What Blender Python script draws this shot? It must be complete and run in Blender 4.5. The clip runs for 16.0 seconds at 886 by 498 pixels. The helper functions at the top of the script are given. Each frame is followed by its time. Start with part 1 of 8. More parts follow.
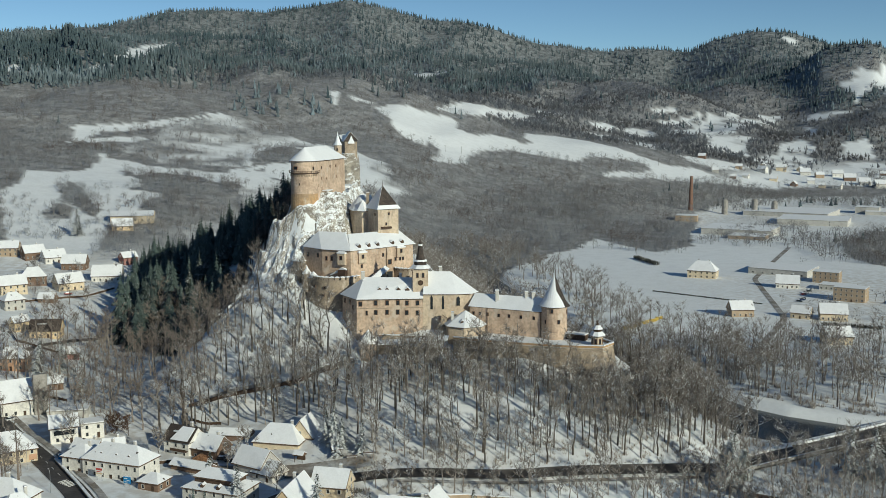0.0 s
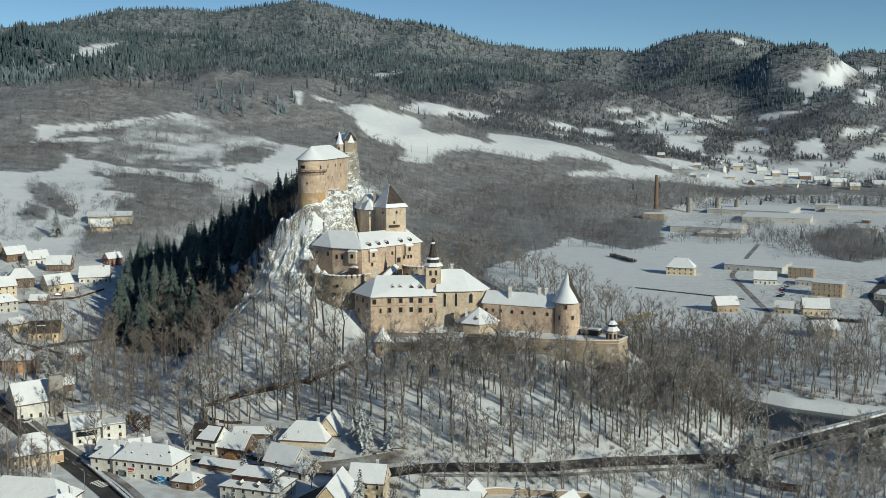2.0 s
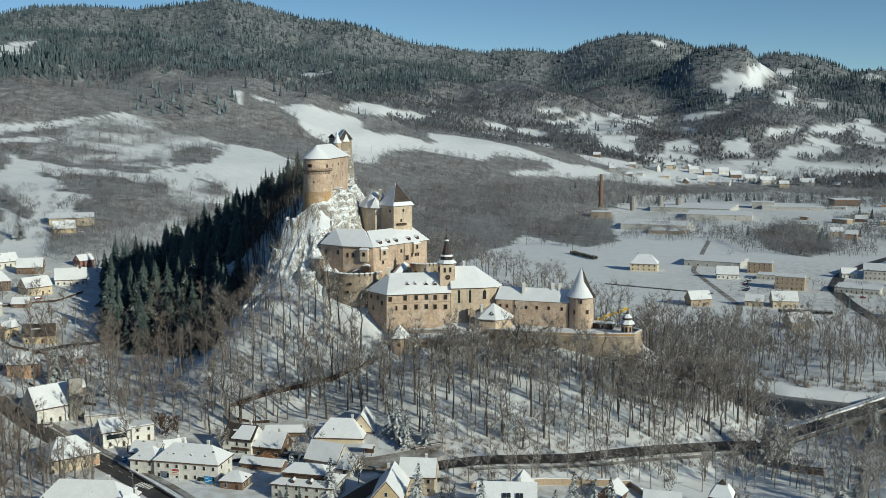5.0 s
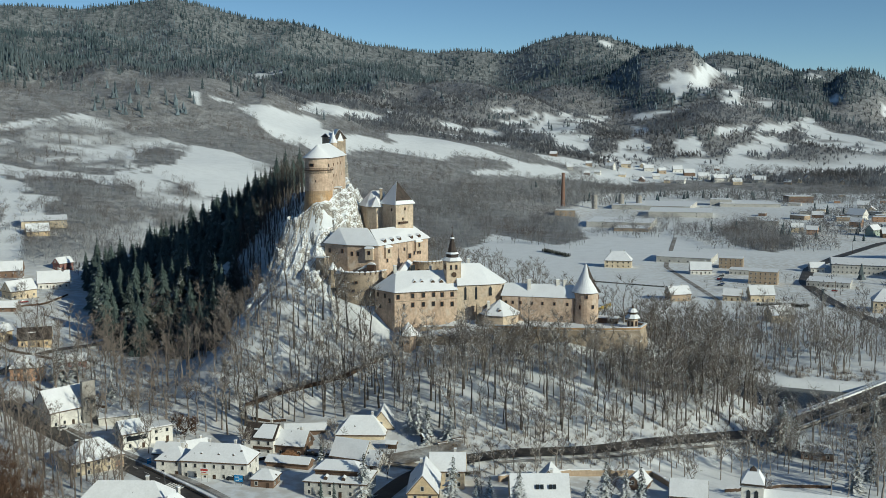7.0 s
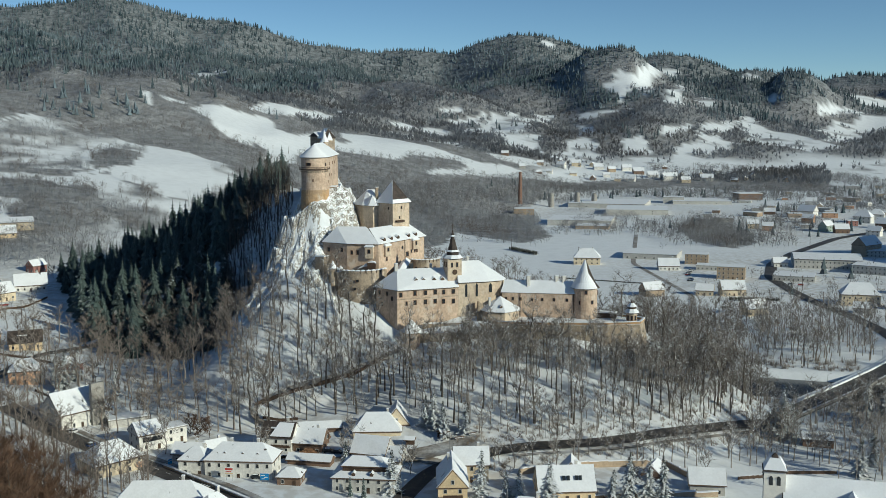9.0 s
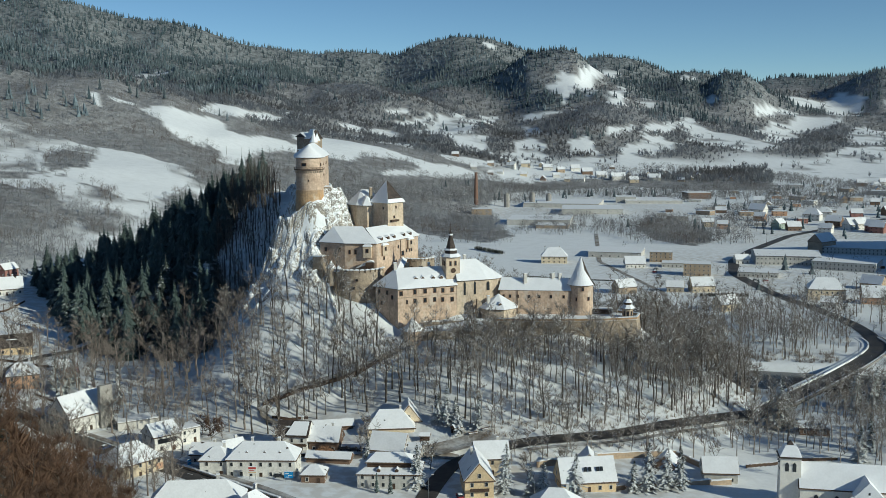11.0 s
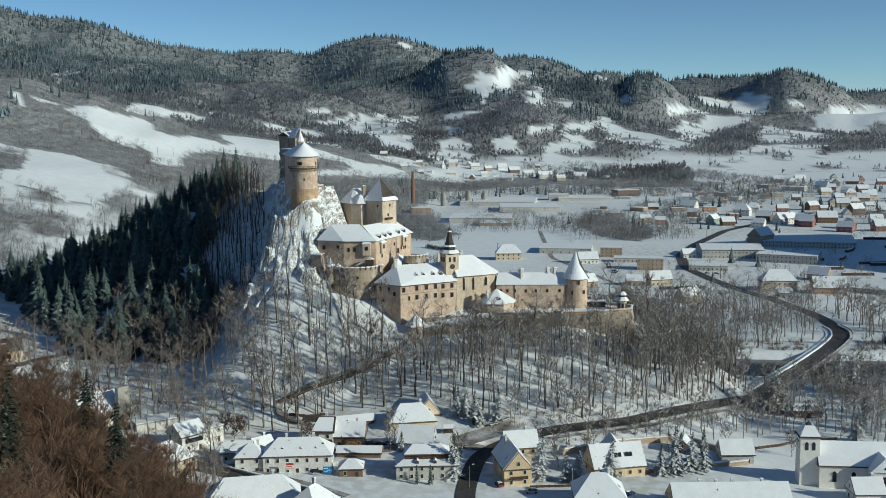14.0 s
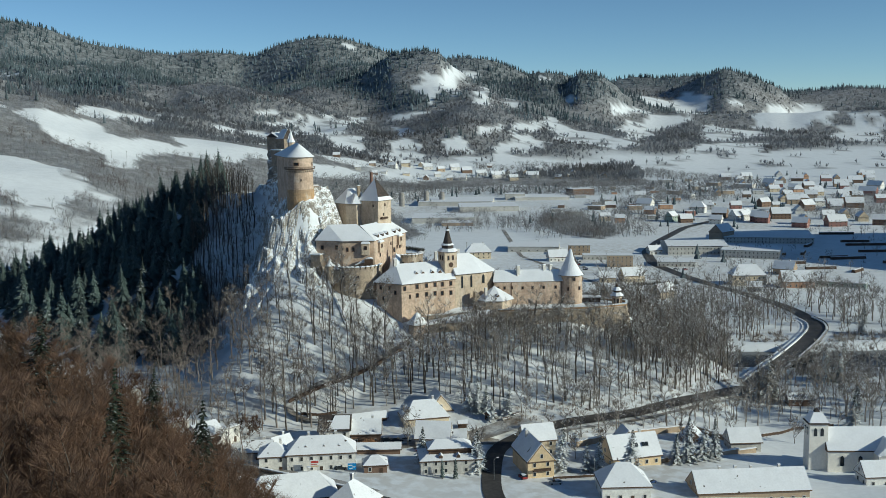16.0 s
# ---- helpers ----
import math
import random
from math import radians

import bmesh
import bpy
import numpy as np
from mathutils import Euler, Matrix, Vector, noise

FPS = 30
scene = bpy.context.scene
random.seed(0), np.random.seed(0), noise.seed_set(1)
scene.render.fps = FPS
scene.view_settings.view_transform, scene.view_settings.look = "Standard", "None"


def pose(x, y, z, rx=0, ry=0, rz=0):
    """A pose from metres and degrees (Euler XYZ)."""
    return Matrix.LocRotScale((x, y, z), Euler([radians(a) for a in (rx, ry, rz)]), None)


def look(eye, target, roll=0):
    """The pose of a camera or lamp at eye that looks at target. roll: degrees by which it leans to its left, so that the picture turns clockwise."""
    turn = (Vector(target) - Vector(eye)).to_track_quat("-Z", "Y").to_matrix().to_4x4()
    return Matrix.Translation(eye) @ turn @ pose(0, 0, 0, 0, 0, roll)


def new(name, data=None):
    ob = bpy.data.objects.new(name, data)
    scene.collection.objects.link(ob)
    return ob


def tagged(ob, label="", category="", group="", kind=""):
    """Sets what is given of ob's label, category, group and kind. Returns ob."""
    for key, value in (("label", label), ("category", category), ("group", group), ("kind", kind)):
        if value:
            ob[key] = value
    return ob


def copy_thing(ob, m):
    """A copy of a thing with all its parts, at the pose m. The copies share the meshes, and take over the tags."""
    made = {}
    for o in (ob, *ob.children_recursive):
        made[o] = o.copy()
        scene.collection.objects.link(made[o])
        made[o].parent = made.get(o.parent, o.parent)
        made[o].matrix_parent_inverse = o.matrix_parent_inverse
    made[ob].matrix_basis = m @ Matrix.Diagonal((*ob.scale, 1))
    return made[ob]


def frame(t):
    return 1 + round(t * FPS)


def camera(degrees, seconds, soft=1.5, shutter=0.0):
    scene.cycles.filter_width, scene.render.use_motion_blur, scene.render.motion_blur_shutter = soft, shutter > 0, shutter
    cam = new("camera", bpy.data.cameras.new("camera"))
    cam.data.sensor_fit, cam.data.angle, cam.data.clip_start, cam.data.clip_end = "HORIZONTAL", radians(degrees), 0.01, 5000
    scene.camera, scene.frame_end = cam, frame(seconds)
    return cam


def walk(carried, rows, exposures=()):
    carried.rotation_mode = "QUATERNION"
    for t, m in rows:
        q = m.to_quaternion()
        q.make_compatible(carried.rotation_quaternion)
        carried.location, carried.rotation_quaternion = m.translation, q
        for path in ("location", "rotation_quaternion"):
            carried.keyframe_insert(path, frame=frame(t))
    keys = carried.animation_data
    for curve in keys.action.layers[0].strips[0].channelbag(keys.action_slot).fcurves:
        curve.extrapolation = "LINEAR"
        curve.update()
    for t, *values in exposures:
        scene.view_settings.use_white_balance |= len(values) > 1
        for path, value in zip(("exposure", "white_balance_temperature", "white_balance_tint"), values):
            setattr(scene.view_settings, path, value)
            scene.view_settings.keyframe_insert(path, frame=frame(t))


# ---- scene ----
cam = camera(46.8, 16.0, soft=0.7)
PATH = [
    (0, (12.534, 0.827, 126.296), (12.492, 2.81, 126.041), -0.1),
    (0.5, (5.577, -0.187, 126.232), (5.563, 1.797, 125.977), -0.0),
    (1, (-1.11, -1.537, 126.116), (-1.098, 0.446, 125.861), -0.1),
    (1.5, (-8.309, -2.178, 125.925), (-8.269, -0.195, 125.67), -0.1),
    (2, (-14.769, -3.238, 125.874), (-14.71, -1.255, 125.619), -0.1),
    (2.5, (-21.695, -3.907, 125.858), (-21.613, -1.925, 125.604), -0.1),
    (3, (-28.363, -4.516, 125.642), (-28.255, -2.536, 125.387), -0.1),
    (3.5, (-35.362, -4.794, 125.541), (-35.226, -2.815, 125.286), -0.1),
    (4, (-42.458, -4.848, 125.355), (-42.292, -2.871, 125.101), -0.1),
    (6.5, (-76.099, -5.764, 124.827), (-75.803, -3.803, 124.572), -0.2),
    (7, (-82.948, -5.719, 124.608), (-82.622, -3.762, 124.354), -0.3),
    (7.5, (-90.116, -5.667, 124.608), (-89.76, -3.716, 124.353), -0.3),
    (8, (-96.616, -5.464, 124.482), (-96.232, -3.517, 124.228), -0.3),
    (8.5, (-103.291, -5.049, 124.346), (-102.879, -3.109, 124.092), -0.4),
    (9, (-110.35, -4.793, 124.441), (-109.907, -2.86, 124.186), -0.4),
    (11.5, (-144.281, -1.794, 124.002), (-143.691, 0.1, 123.748), -0.5),
    (12, (-150.925, -0.717, 123.903), (-150.307, 1.168, 123.648), -0.5),
    (12.5, (-157.848, 0.091, 123.706), (-157.203, 1.967, 123.453), -0.5),
    (13, (-164.549, 0.942, 123.777), (-163.875, 2.808, 123.523), -0.6),
    (13.5, (-171.341, 2.266, 123.8), (-170.639, 4.122, 123.546), -0.6),
    (14, (-178.477, 3.28, 123.923), (-177.747, 5.124, 123.668), -0.6),
    (14.5, (-184.891, 4.621, 123.93), (-184.136, 6.455, 123.675), -0.7),
    (15, (-191.337, 6.143, 123.875), (-190.555, 7.966, 123.62), -0.8),
    (15.5, (-198.477, 7.158, 123.917), (-197.666, 8.969, 123.662), -0.8),
    (16, (-204.8, 8.878, 123.908), (-203.963, 10.676, 123.653), -0.9),
]
walk(cam, [(t, look(eye, target, roll)) for t, eye, target, roll in PATH], [(0.0, -0.26, 5970, -6), (16.0, -0.15, 5640, -7)])

# ---- light: low winter sun from behind the right shoulder, clear sky ----
SUN_ELEVATION, SUN_X, SUN_Y = 21.5, 0.68, -0.733
sky_world = bpy.data.worlds.new("winter_sky")
scene.world = sky_world
sky_world.use_nodes = True
wn = sky_world.node_tree.nodes
sky_tex = wn.new("ShaderNodeTexSky")
sky_tex.sky_type, sky_tex.sun_disc = "NISHITA", False
sky_tex.sun_elevation = radians(SUN_ELEVATION)
sky_tex.sun_rotation = math.atan2(SUN_X, SUN_Y)
sky_tex.altitude, sky_tex.air_density, sky_tex.dust_density, sky_tex.ozone_density = 5000, 1.0, 0.0, 1.5
wn["Background"].inputs["Strength"].default_value = 0.092
sky_world.node_tree.links.new(sky_tex.outputs[0], wn["Background"].inputs["Color"])
sun_data = bpy.data.lights.new("sun", "SUN")
sun_data.energy, sun_data.angle, sun_data.color = 4.5, radians(0.5), (1.0, 0.87, 0.71)
sun = new("sun", sun_data)
sun_up = math.tan(radians(SUN_ELEVATION))
sun.matrix_world = look((SUN_X * 500, SUN_Y * 500, sun_up * 500), (0, 0, 0))
scene.view_settings.exposure = 0.0


# ---- materials ----
def material(name, base, rough=0.8, metal=0.0, vary=0.25, scale=1.0, grain=8.0, bump=0.3, second=None, snow=0.0, per_object=0.0, spec=0.3):
    """Two scales of colour variation, fine relief, and snow lying on faces that look up."""
    m = bpy.data.materials.new(name)
    m.use_nodes = True
    nt = m.node_tree
    nodes, link = nt.nodes, nt.links.new
    b = nodes["Principled BSDF"]
    b.inputs["Roughness"].default_value, b.inputs["Metallic"].default_value = rough, metal
    b.inputs["Specular IOR Level"].default_value = spec
    geo = nodes.new("ShaderNodeNewGeometry")
    coarse = nodes.new("ShaderNodeTexNoise")
    coarse.inputs["Scale"].default_value, coarse.inputs["Detail"].default_value = 0.35 * scale, 4
    link(geo.outputs["Position"], coarse.inputs["Vector"])
    fine = nodes.new("ShaderNodeTexNoise")
    fine.inputs["Scale"].default_value, fine.inputs["Detail"].default_value = grain * scale * 0.25, 5
    link(geo.outputs["Position"], fine.inputs["Vector"])
    two = second or tuple(c * (1 - vary) for c in base)
    mix = nodes.new("ShaderNodeMix")
    mix.data_type = "RGBA"
    mix.inputs["A"].default_value, mix.inputs["B"].default_value = (*base, 1), (*two, 1)
    ramp = nodes.new("ShaderNodeMapRange")
    ramp.inputs["From Min"].default_value, ramp.inputs["From Max"].default_value = 0.42, 0.66
    link(coarse.outputs["Fac"], ramp.inputs["Value"])
    link(ramp.outputs["Result"], mix.inputs["Factor"])
    hsv = nodes.new("ShaderNodeHueSaturation")
    link(mix.outputs["Result"], hsv.inputs["Color"])
    val = nodes.new("ShaderNodeMapRange")
    val.inputs["From Min"].default_value, val.inputs["From Max"].default_value = 0.3, 0.7
    val.inputs["To Min"].default_value, val.inputs["To Max"].default_value = 1 - vary, 1 + vary * 0.5
    link(fine.outputs["Fac"], val.inputs["Value"])
    if per_object:
        info = nodes.new("ShaderNodeObjectInfo")
        rnd = nodes.new("ShaderNodeMapRange")
        rnd.inputs["To Min"].default_value, rnd.inputs["To Max"].default_value = 1 - per_object, 1 + per_object
        link(info.outputs["Random"], rnd.inputs["Value"])
        mul = nodes.new("ShaderNodeMath")
        mul.operation = "MULTIPLY"
        link(rnd.outputs["Result"], mul.inputs[0])
        link(val.outputs["Result"], mul.inputs[1])
        link(mul.outputs["Value"], hsv.inputs["Value"])
    else:
        link(val.outputs["Result"], hsv.inputs["Value"])
    colour = hsv.outputs["Color"]
    if snow:
        sep = nodes.new("ShaderNodeSeparateXYZ")
        link(geo.outputs["Normal"], sep.inputs["Vector"])
        add = nodes.new("ShaderNodeMath")
        add.operation = "MULTIPLY_ADD"
        add.inputs[1].default_value = 1.1
        link(fine.outputs["Fac"], add.inputs[0])
        link(sep.outputs["Z"], add.inputs[2])
        cover = nodes.new("ShaderNodeMapRange")
        cover.inputs["From Min"].default_value, cover.inputs["From Max"].default_value = 1.35 - snow, 1.6 - snow
        link(add.outputs["Value"], cover.inputs["Value"])
        top = nodes.new("ShaderNodeMix")
        top.data_type = "RGBA"
        top.inputs["B"].default_value = (0.84, 0.86, 0.88, 1)
        link(cover.outputs["Result"], top.inputs["Factor"])
        link(colour, top.inputs["A"])
        colour = top.outputs["Result"]
    link(colour, b.inputs["Base Color"])
    if bump:
        bn = nodes.new("ShaderNodeBump")
        bn.inputs["Strength"].default_value, bn.inputs["Distance"].default_value = bump, 0.15
        link(fine.outputs["Fac"], bn.inputs["Height"])
        link(bn.outputs["Normal"], b.inputs["Normal"])
    return m


def thin(m, share=0.5):
    """Let part of the light through, as sprays of fine twigs do."""
    nt = m.node_tree
    b, out = nt.nodes["Principled BSDF"], nt.nodes["Material Output"]
    t, mix = nt.nodes.new("ShaderNodeBsdfTranslucent"), nt.nodes.new("ShaderNodeMixShader")
    mix.inputs[0].default_value = share
    nt.links.new(b.inputs["Base Color"].links[0].from_socket, t.inputs["Color"])
    nt.links.new(b.outputs[0], mix.inputs[1])
    nt.links.new(t.outputs[0], mix.inputs[2])
    nt.links.new(mix.outputs[0], out.inputs["Surface"])
    return m


def weathered(m):
    """Old plaster: grey run-off streaks and pale patches where the coat has worn."""
    nt = m.node_tree
    link = nt.links.new
    b = nt.nodes["Principled BSDF"]
    colour = b.inputs["Base Color"].links[0].from_socket
    geo = nt.nodes.new("ShaderNodeNewGeometry")
    for stretch, size, low, high, tint in (((1, 1, 0.22), 0.55, 0.54, 0.72, (0.25, 0.205, 0.165, 1)), ((1, 1, 0.7), 0.22, 0.56, 0.66, (0.60, 0.52, 0.43, 1))):
        mp = nt.nodes.new("ShaderNodeMapping")
        mp.inputs["Scale"].default_value = stretch
        link(geo.outputs["Position"], mp.inputs["Vector"])
        n = nt.nodes.new("ShaderNodeTexNoise")
        n.inputs["Scale"].default_value, n.inputs["Detail"].default_value, n.inputs["Roughness"].default_value = size, 6, 0.65
        link(mp.outputs["Vector"], n.inputs["Vector"])
        rng = nt.nodes.new("ShaderNodeMapRange")
        rng.inputs["From Min"].default_value, rng.inputs["From Max"].default_value, rng.inputs["To Max"].default_value = low, high, 0.75
        link(n.outputs["Fac"], rng.inputs["Value"])
        mix = nt.nodes.new("ShaderNodeMix")
        mix.data_type = "RGBA"
        mix.inputs["B"].default_value = tint
        link(rng.outputs["Result"], mix.inputs["Factor"])
        link(colour, mix.inputs["A"])
        colour = mix.outputs["Result"]
    link(colour, b.inputs["Base Color"])
    return m


def patchy(m, bare, low=0.685, high=0.71, size=0.3):
    """Snow that has slipped or melted here and there and bares what lies below."""
    nt = m.node_tree
    link = nt.links.new
    b = nt.nodes["Principled BSDF"]
    colour = b.inputs["Base Color"].links[0].from_socket
    geo = nt.nodes.new("ShaderNodeNewGeometry")
    n = nt.nodes.new("ShaderNodeTexNoise")
    n.inputs["Scale"].default_value, n.inputs["Detail"].default_value = size, 5
    link(geo.outputs["Position"], n.inputs["Vector"])
    rng = nt.nodes.new("ShaderNodeMapRange")
    rng.inputs["From Min"].default_value, rng.inputs["From Max"].default_value = low, high
    link(n.outputs["Fac"], rng.inputs["Value"])
    mix = nt.nodes.new("ShaderNodeMix")
    mix.data_type = "RGBA"
    mix.inputs["B"].default_value = (*bare, 1)
    link(rng.outputs["Result"], mix.inputs["Factor"])
    link(colour, mix.inputs["A"])
    link(mix.outputs["Result"], b.inputs["Base Color"])
    return m


SNOW = material("snow", (0.86, 0.87, 0.89), rough=0.75, vary=0.05, scale=0.5, bump=0.12)
ROOF_SNOW = material("roof_snow", (0.86, 0.87, 0.89), rough=0.8, vary=0.04, scale=0.8, bump=0.1)
PATCHY_SNOW = patchy(material("slipping_roof_snow", (0.84, 0.85, 0.87), rough=0.8, vary=0.06, scale=0.8, bump=0.1), (0.07, 0.055, 0.05))
TAN = weathered(material("tan_plaster", (0.62, 0.475, 0.355), vary=0.25, scale=0.5, second=(0.46, 0.34, 0.25), bump=0.4))
CREAM = weathered(material("cream_plaster", (0.62, 0.51, 0.38), vary=0.2, scale=0.5, second=(0.50, 0.39, 0.29)))
OCHRE = weathered(material("ochre_plaster", (0.50, 0.32, 0.16), vary=0.25, scale=0.6, second=(0.42, 0.30, 0.19)))
STONE = weathered(material("rubble_stone", (0.40, 0.325, 0.24), vary=0.4, scale=1.4, second=(0.29, 0.235, 0.18), bump=0.8))
ROCK = material("limestone_rock", (0.40, 0.365, 0.31), vary=0.5, scale=0.75, grain=10.0, second=(0.24, 0.215, 0.185), bump=1.0, snow=0.56)
SHINGLE = material("dark_shingle", (0.055, 0.045, 0.04), vary=0.4, scale=2.0, second=(0.09, 0.07, 0.06), bump=0.6)
EAVE = material("weathered_eave_wood", (0.14, 0.09, 0.06), vary=0.3)
WOOD = material("dark_timber", (0.10, 0.065, 0.045), vary=0.35)
GLASS = material("dark_pane", (0.03, 0.035, 0.04), rough=0.15, vary=0.1, bump=0.0, spec=0.5)
FRAME = material("brown_window_frame", (0.20, 0.12, 0.08), vary=0.2, bump=0)
WHITE_FRAME = material("white_window_frame", (0.62, 0.60, 0.56), vary=0.1, bump=0)
CHIMNEY = material("white_chimney_plaster", (0.62, 0.60, 0.56), vary=0.15)
BRICK = material("red_brick", (0.25, 0.15, 0.11), vary=0.3, scale=2)
ASPHALT = material("wet_asphalt", (0.06, 0.055, 0.05), rough=0.6, vary=0.3, second=(0.10, 0.09, 0.085), scale=0.4)
GRIT = material("gritted_snowy_track", (0.24, 0.21, 0.18), rough=0.85, vary=0.35, second=(0.5, 0.5, 0.5), scale=0.4)
CONCRETE = material("grey_concrete", (0.36, 0.34, 0.31), vary=0.25)
WATER = material("dark_river_water", (0.015, 0.022, 0.03), rough=0.16, vary=0.1, bump=0.1, scale=1.5, spec=0.25)


# ---- mesh helpers: each shape is (points, faces) ----
def box(cx, cy, z0, sx, sy, sz, yaw=0.0):
    c, s = math.cos(radians(yaw)), math.sin(radians(yaw))
    flat = [(-sx / 2, -sy / 2), (sx / 2, -sy / 2), (sx / 2, sy / 2), (-sx / 2, sy / 2)]
    return prism([(cx + c * a - s * b, cy + s * a + c * b) for a, b in flat], z0, z0 + sz)


def prism(poly, z0, z1, top=None):
    n, top = len(poly), top or poly
    v = [(x, y, z0) for x, y in poly] + [(x, y, z1) for x, y in top]
    f = [tuple(range(n))[::-1], tuple(range(n, 2 * n))] + [(i, (i + 1) % n, n + (i + 1) % n, n + i) for i in range(n)]
    return v, f


def ring(cx, cy, r, n=20, a0=0.0, a1=360.0):
    whole = abs(a1 - a0) >= 360
    k = n if whole else n + 1
    return [(cx + r * math.cos(radians(a0 + (a1 - a0) * i / n)), cy + r * math.sin(radians(a0 + (a1 - a0) * i / n))) for i in range(k)]


def lathe(cx, cy, profile, n=20, turn=0.0):
    """Rings of (radius, z) from below to above; a radius of 0 closes in a point."""
    v, f, rows = [], [], []
    for r, z in profile:
        if r <= 0.001:
            rows.append([len(v)] * n)
            v.append((cx, cy, z))
        else:
            rows.append(list(range(len(v), len(v) + n)))
            v += [(cx + r * math.cos(6.28318 * (i + turn) / n), cy + r * math.sin(6.28318 * (i + turn) / n), z) for i in range(n)]
    for a, b in zip(rows, rows[1:]):
        for i in range(n):
            q = [a[i], a[(i + 1) % n], b[(i + 1) % n], b[i]]
            q = [p for j, p in enumerate(q) if p not in q[:j]]
            if len(q) > 2:
                f.append(tuple(q))
    for row, flip in ((rows[0], True), (rows[-1], False)):
        if len(set(row)) > 2:
            f.append(tuple(row[::-1] if flip else row))
    return v, f


def join(*shapes):
    v, f = [], []
    for sv, sf in shapes:
        k = len(v)
        v += list(sv)
        f += [tuple(i + k for i in q) for q in sf]
    return v, f


def moved(shape, x=0.0, y=0.0, z=0.0, yaw=0.0):
    c, s = math.cos(radians(yaw)), math.sin(radians(yaw))
    return [(x + c * a - s * b, y + s * a + c * b, z + h) for a, b, h in shape[0]], shape[1]


def hull(points):
    """A closed convex shape round the points."""
    bm = bmesh.new()
    for p in points:
        bm.verts.new(p)
    out = bmesh.ops.convex_hull(bm, input=bm.verts)
    bmesh.ops.delete(bm, geom=[g for g in out["geom_interior"] if isinstance(g, bmesh.types.BMVert)], context="VERTS")
    bm.verts.index_update()
    shape = [tuple(v.co) for v in bm.verts], [tuple(v.index for v in q.verts) for q in bm.faces]
    bm.free()
    return shape


def mesh_of(name, shape, mat, smooth=False):
    me = bpy.data.meshes.new(name)
    me.from_pydata([tuple(p) for p in shape[0]], [], [tuple(q) for q in shape[1]])
    me.materials.append(mat)
    if smooth:
        me.polygons.foreach_set("use_smooth", [True] * len(me.polygons))
    me.update()
    return me


def part(name, shape, mat, parent=None, label="", smooth=False):
    me = shape if isinstance(shape, bpy.types.Mesh) else mesh_of(name, shape, mat, smooth)
    ob = new(name, me)
    ob.parent = parent
    if label:
        tagged(ob, label)
    return ob


def thing(name, x, y, z, label, category, group="", kind="", yaw=0.0):
    ob = tagged(new(name), label, category, group, kind)
    ob.matrix_basis = pose(x, y, z, 0, 0, yaw)
    return ob


def ridge_roof(length, width, rise, over=0.6, hip=0.0, flare=0.0):
    """A roof on a length x width rectangle, ridge along x; hip: how far the ridge stops short of each end."""
    a, b, r = length / 2 + over, width / 2 + over, max(length / 2 + over - hip, 0.01)
    drop = -over * rise / (width / 2) * 0.6
    v = [(-a, -b, drop), (a, -b, drop), (a, b, drop), (-a, b, drop), (-r, 0, rise), (r, 0, rise)]
    f = [(0, 1, 5, 4), (2, 3, 4, 5), (1, 2, 5), (3, 0, 4), (3, 2, 1, 0)]
    return v, f


def tube(points, radii, sides=5):
    """One welded, tapering tube through the points."""
    v, f = [], []
    for p, r in zip(points, radii):
        v += [(p[0] + r * math.cos(6.28318 * k / sides), p[1] + r * math.sin(6.28318 * k / sides), p[2]) for k in range(sides)]
    for i in range(len(points) - 1):
        f += [(i * sides + k, i * sides + (k + 1) % sides, (i + 1) * sides + (k + 1) % sides, (i + 1) * sides + k) for k in range(sides)]
    return v, f


def frame_ring(wide, high, bar, deep):
    """A rectangular frame in one piece, its foot at the origin, proud towards -y."""
    o = [(-wide / 2, 0), (wide / 2, 0), (wide / 2, high), (-wide / 2, high)]
    i = [(-wide / 2 + bar, bar), (wide / 2 - bar, bar), (wide / 2 - bar, high - bar), (-wide / 2 + bar, high - bar)]
    v = [(x, y, z) for y in (-deep, 0.02) for loop in (o, i) for x, z in loop]
    f = []
    for k in range(4):
        n = (k + 1) % 4
        f += [(k, n, 4 + n, 4 + k), (8 + k, 12 + k, 12 + n, 8 + n), (k, 8 + k, 8 + n, n), (4 + k, 4 + n, 12 + n, 12 + k)]
    return v, f


# ---- terrain ----
def smooth_step(t):
    t = np.clip(t, 0, 1)
    return t * t * (3 - 2 * t)


LATTICE = np.random.RandomState(7).rand(256, 256)


def value_noise(x, y):
    xi, yi = np.floor(x).astype(int), np.floor(y).astype(int)
    u, v = smooth_step(x - xi), smooth_step(y - yi)
    a, b = LATTICE[xi % 256, yi % 256], LATTICE[(xi + 1) % 256, yi % 256]
    c, d = LATTICE[xi % 256, (yi + 1) % 256], LATTICE[(xi + 1) % 256, (yi + 1) % 256]
    return (a * (1 - u) + b * u) * (1 - v) + (c * (1 - u) + d * u) * v


def fractal(x, y, size, octaves=4):
    out, amp = 0.0, 0.5
    for k in range(octaves):
        out = out + amp * (value_noise(x / size + 17.3 * k, y / size + 5.1 * k) - 0.5)
        size, amp = size * 0.5, amp * 0.5
    return out


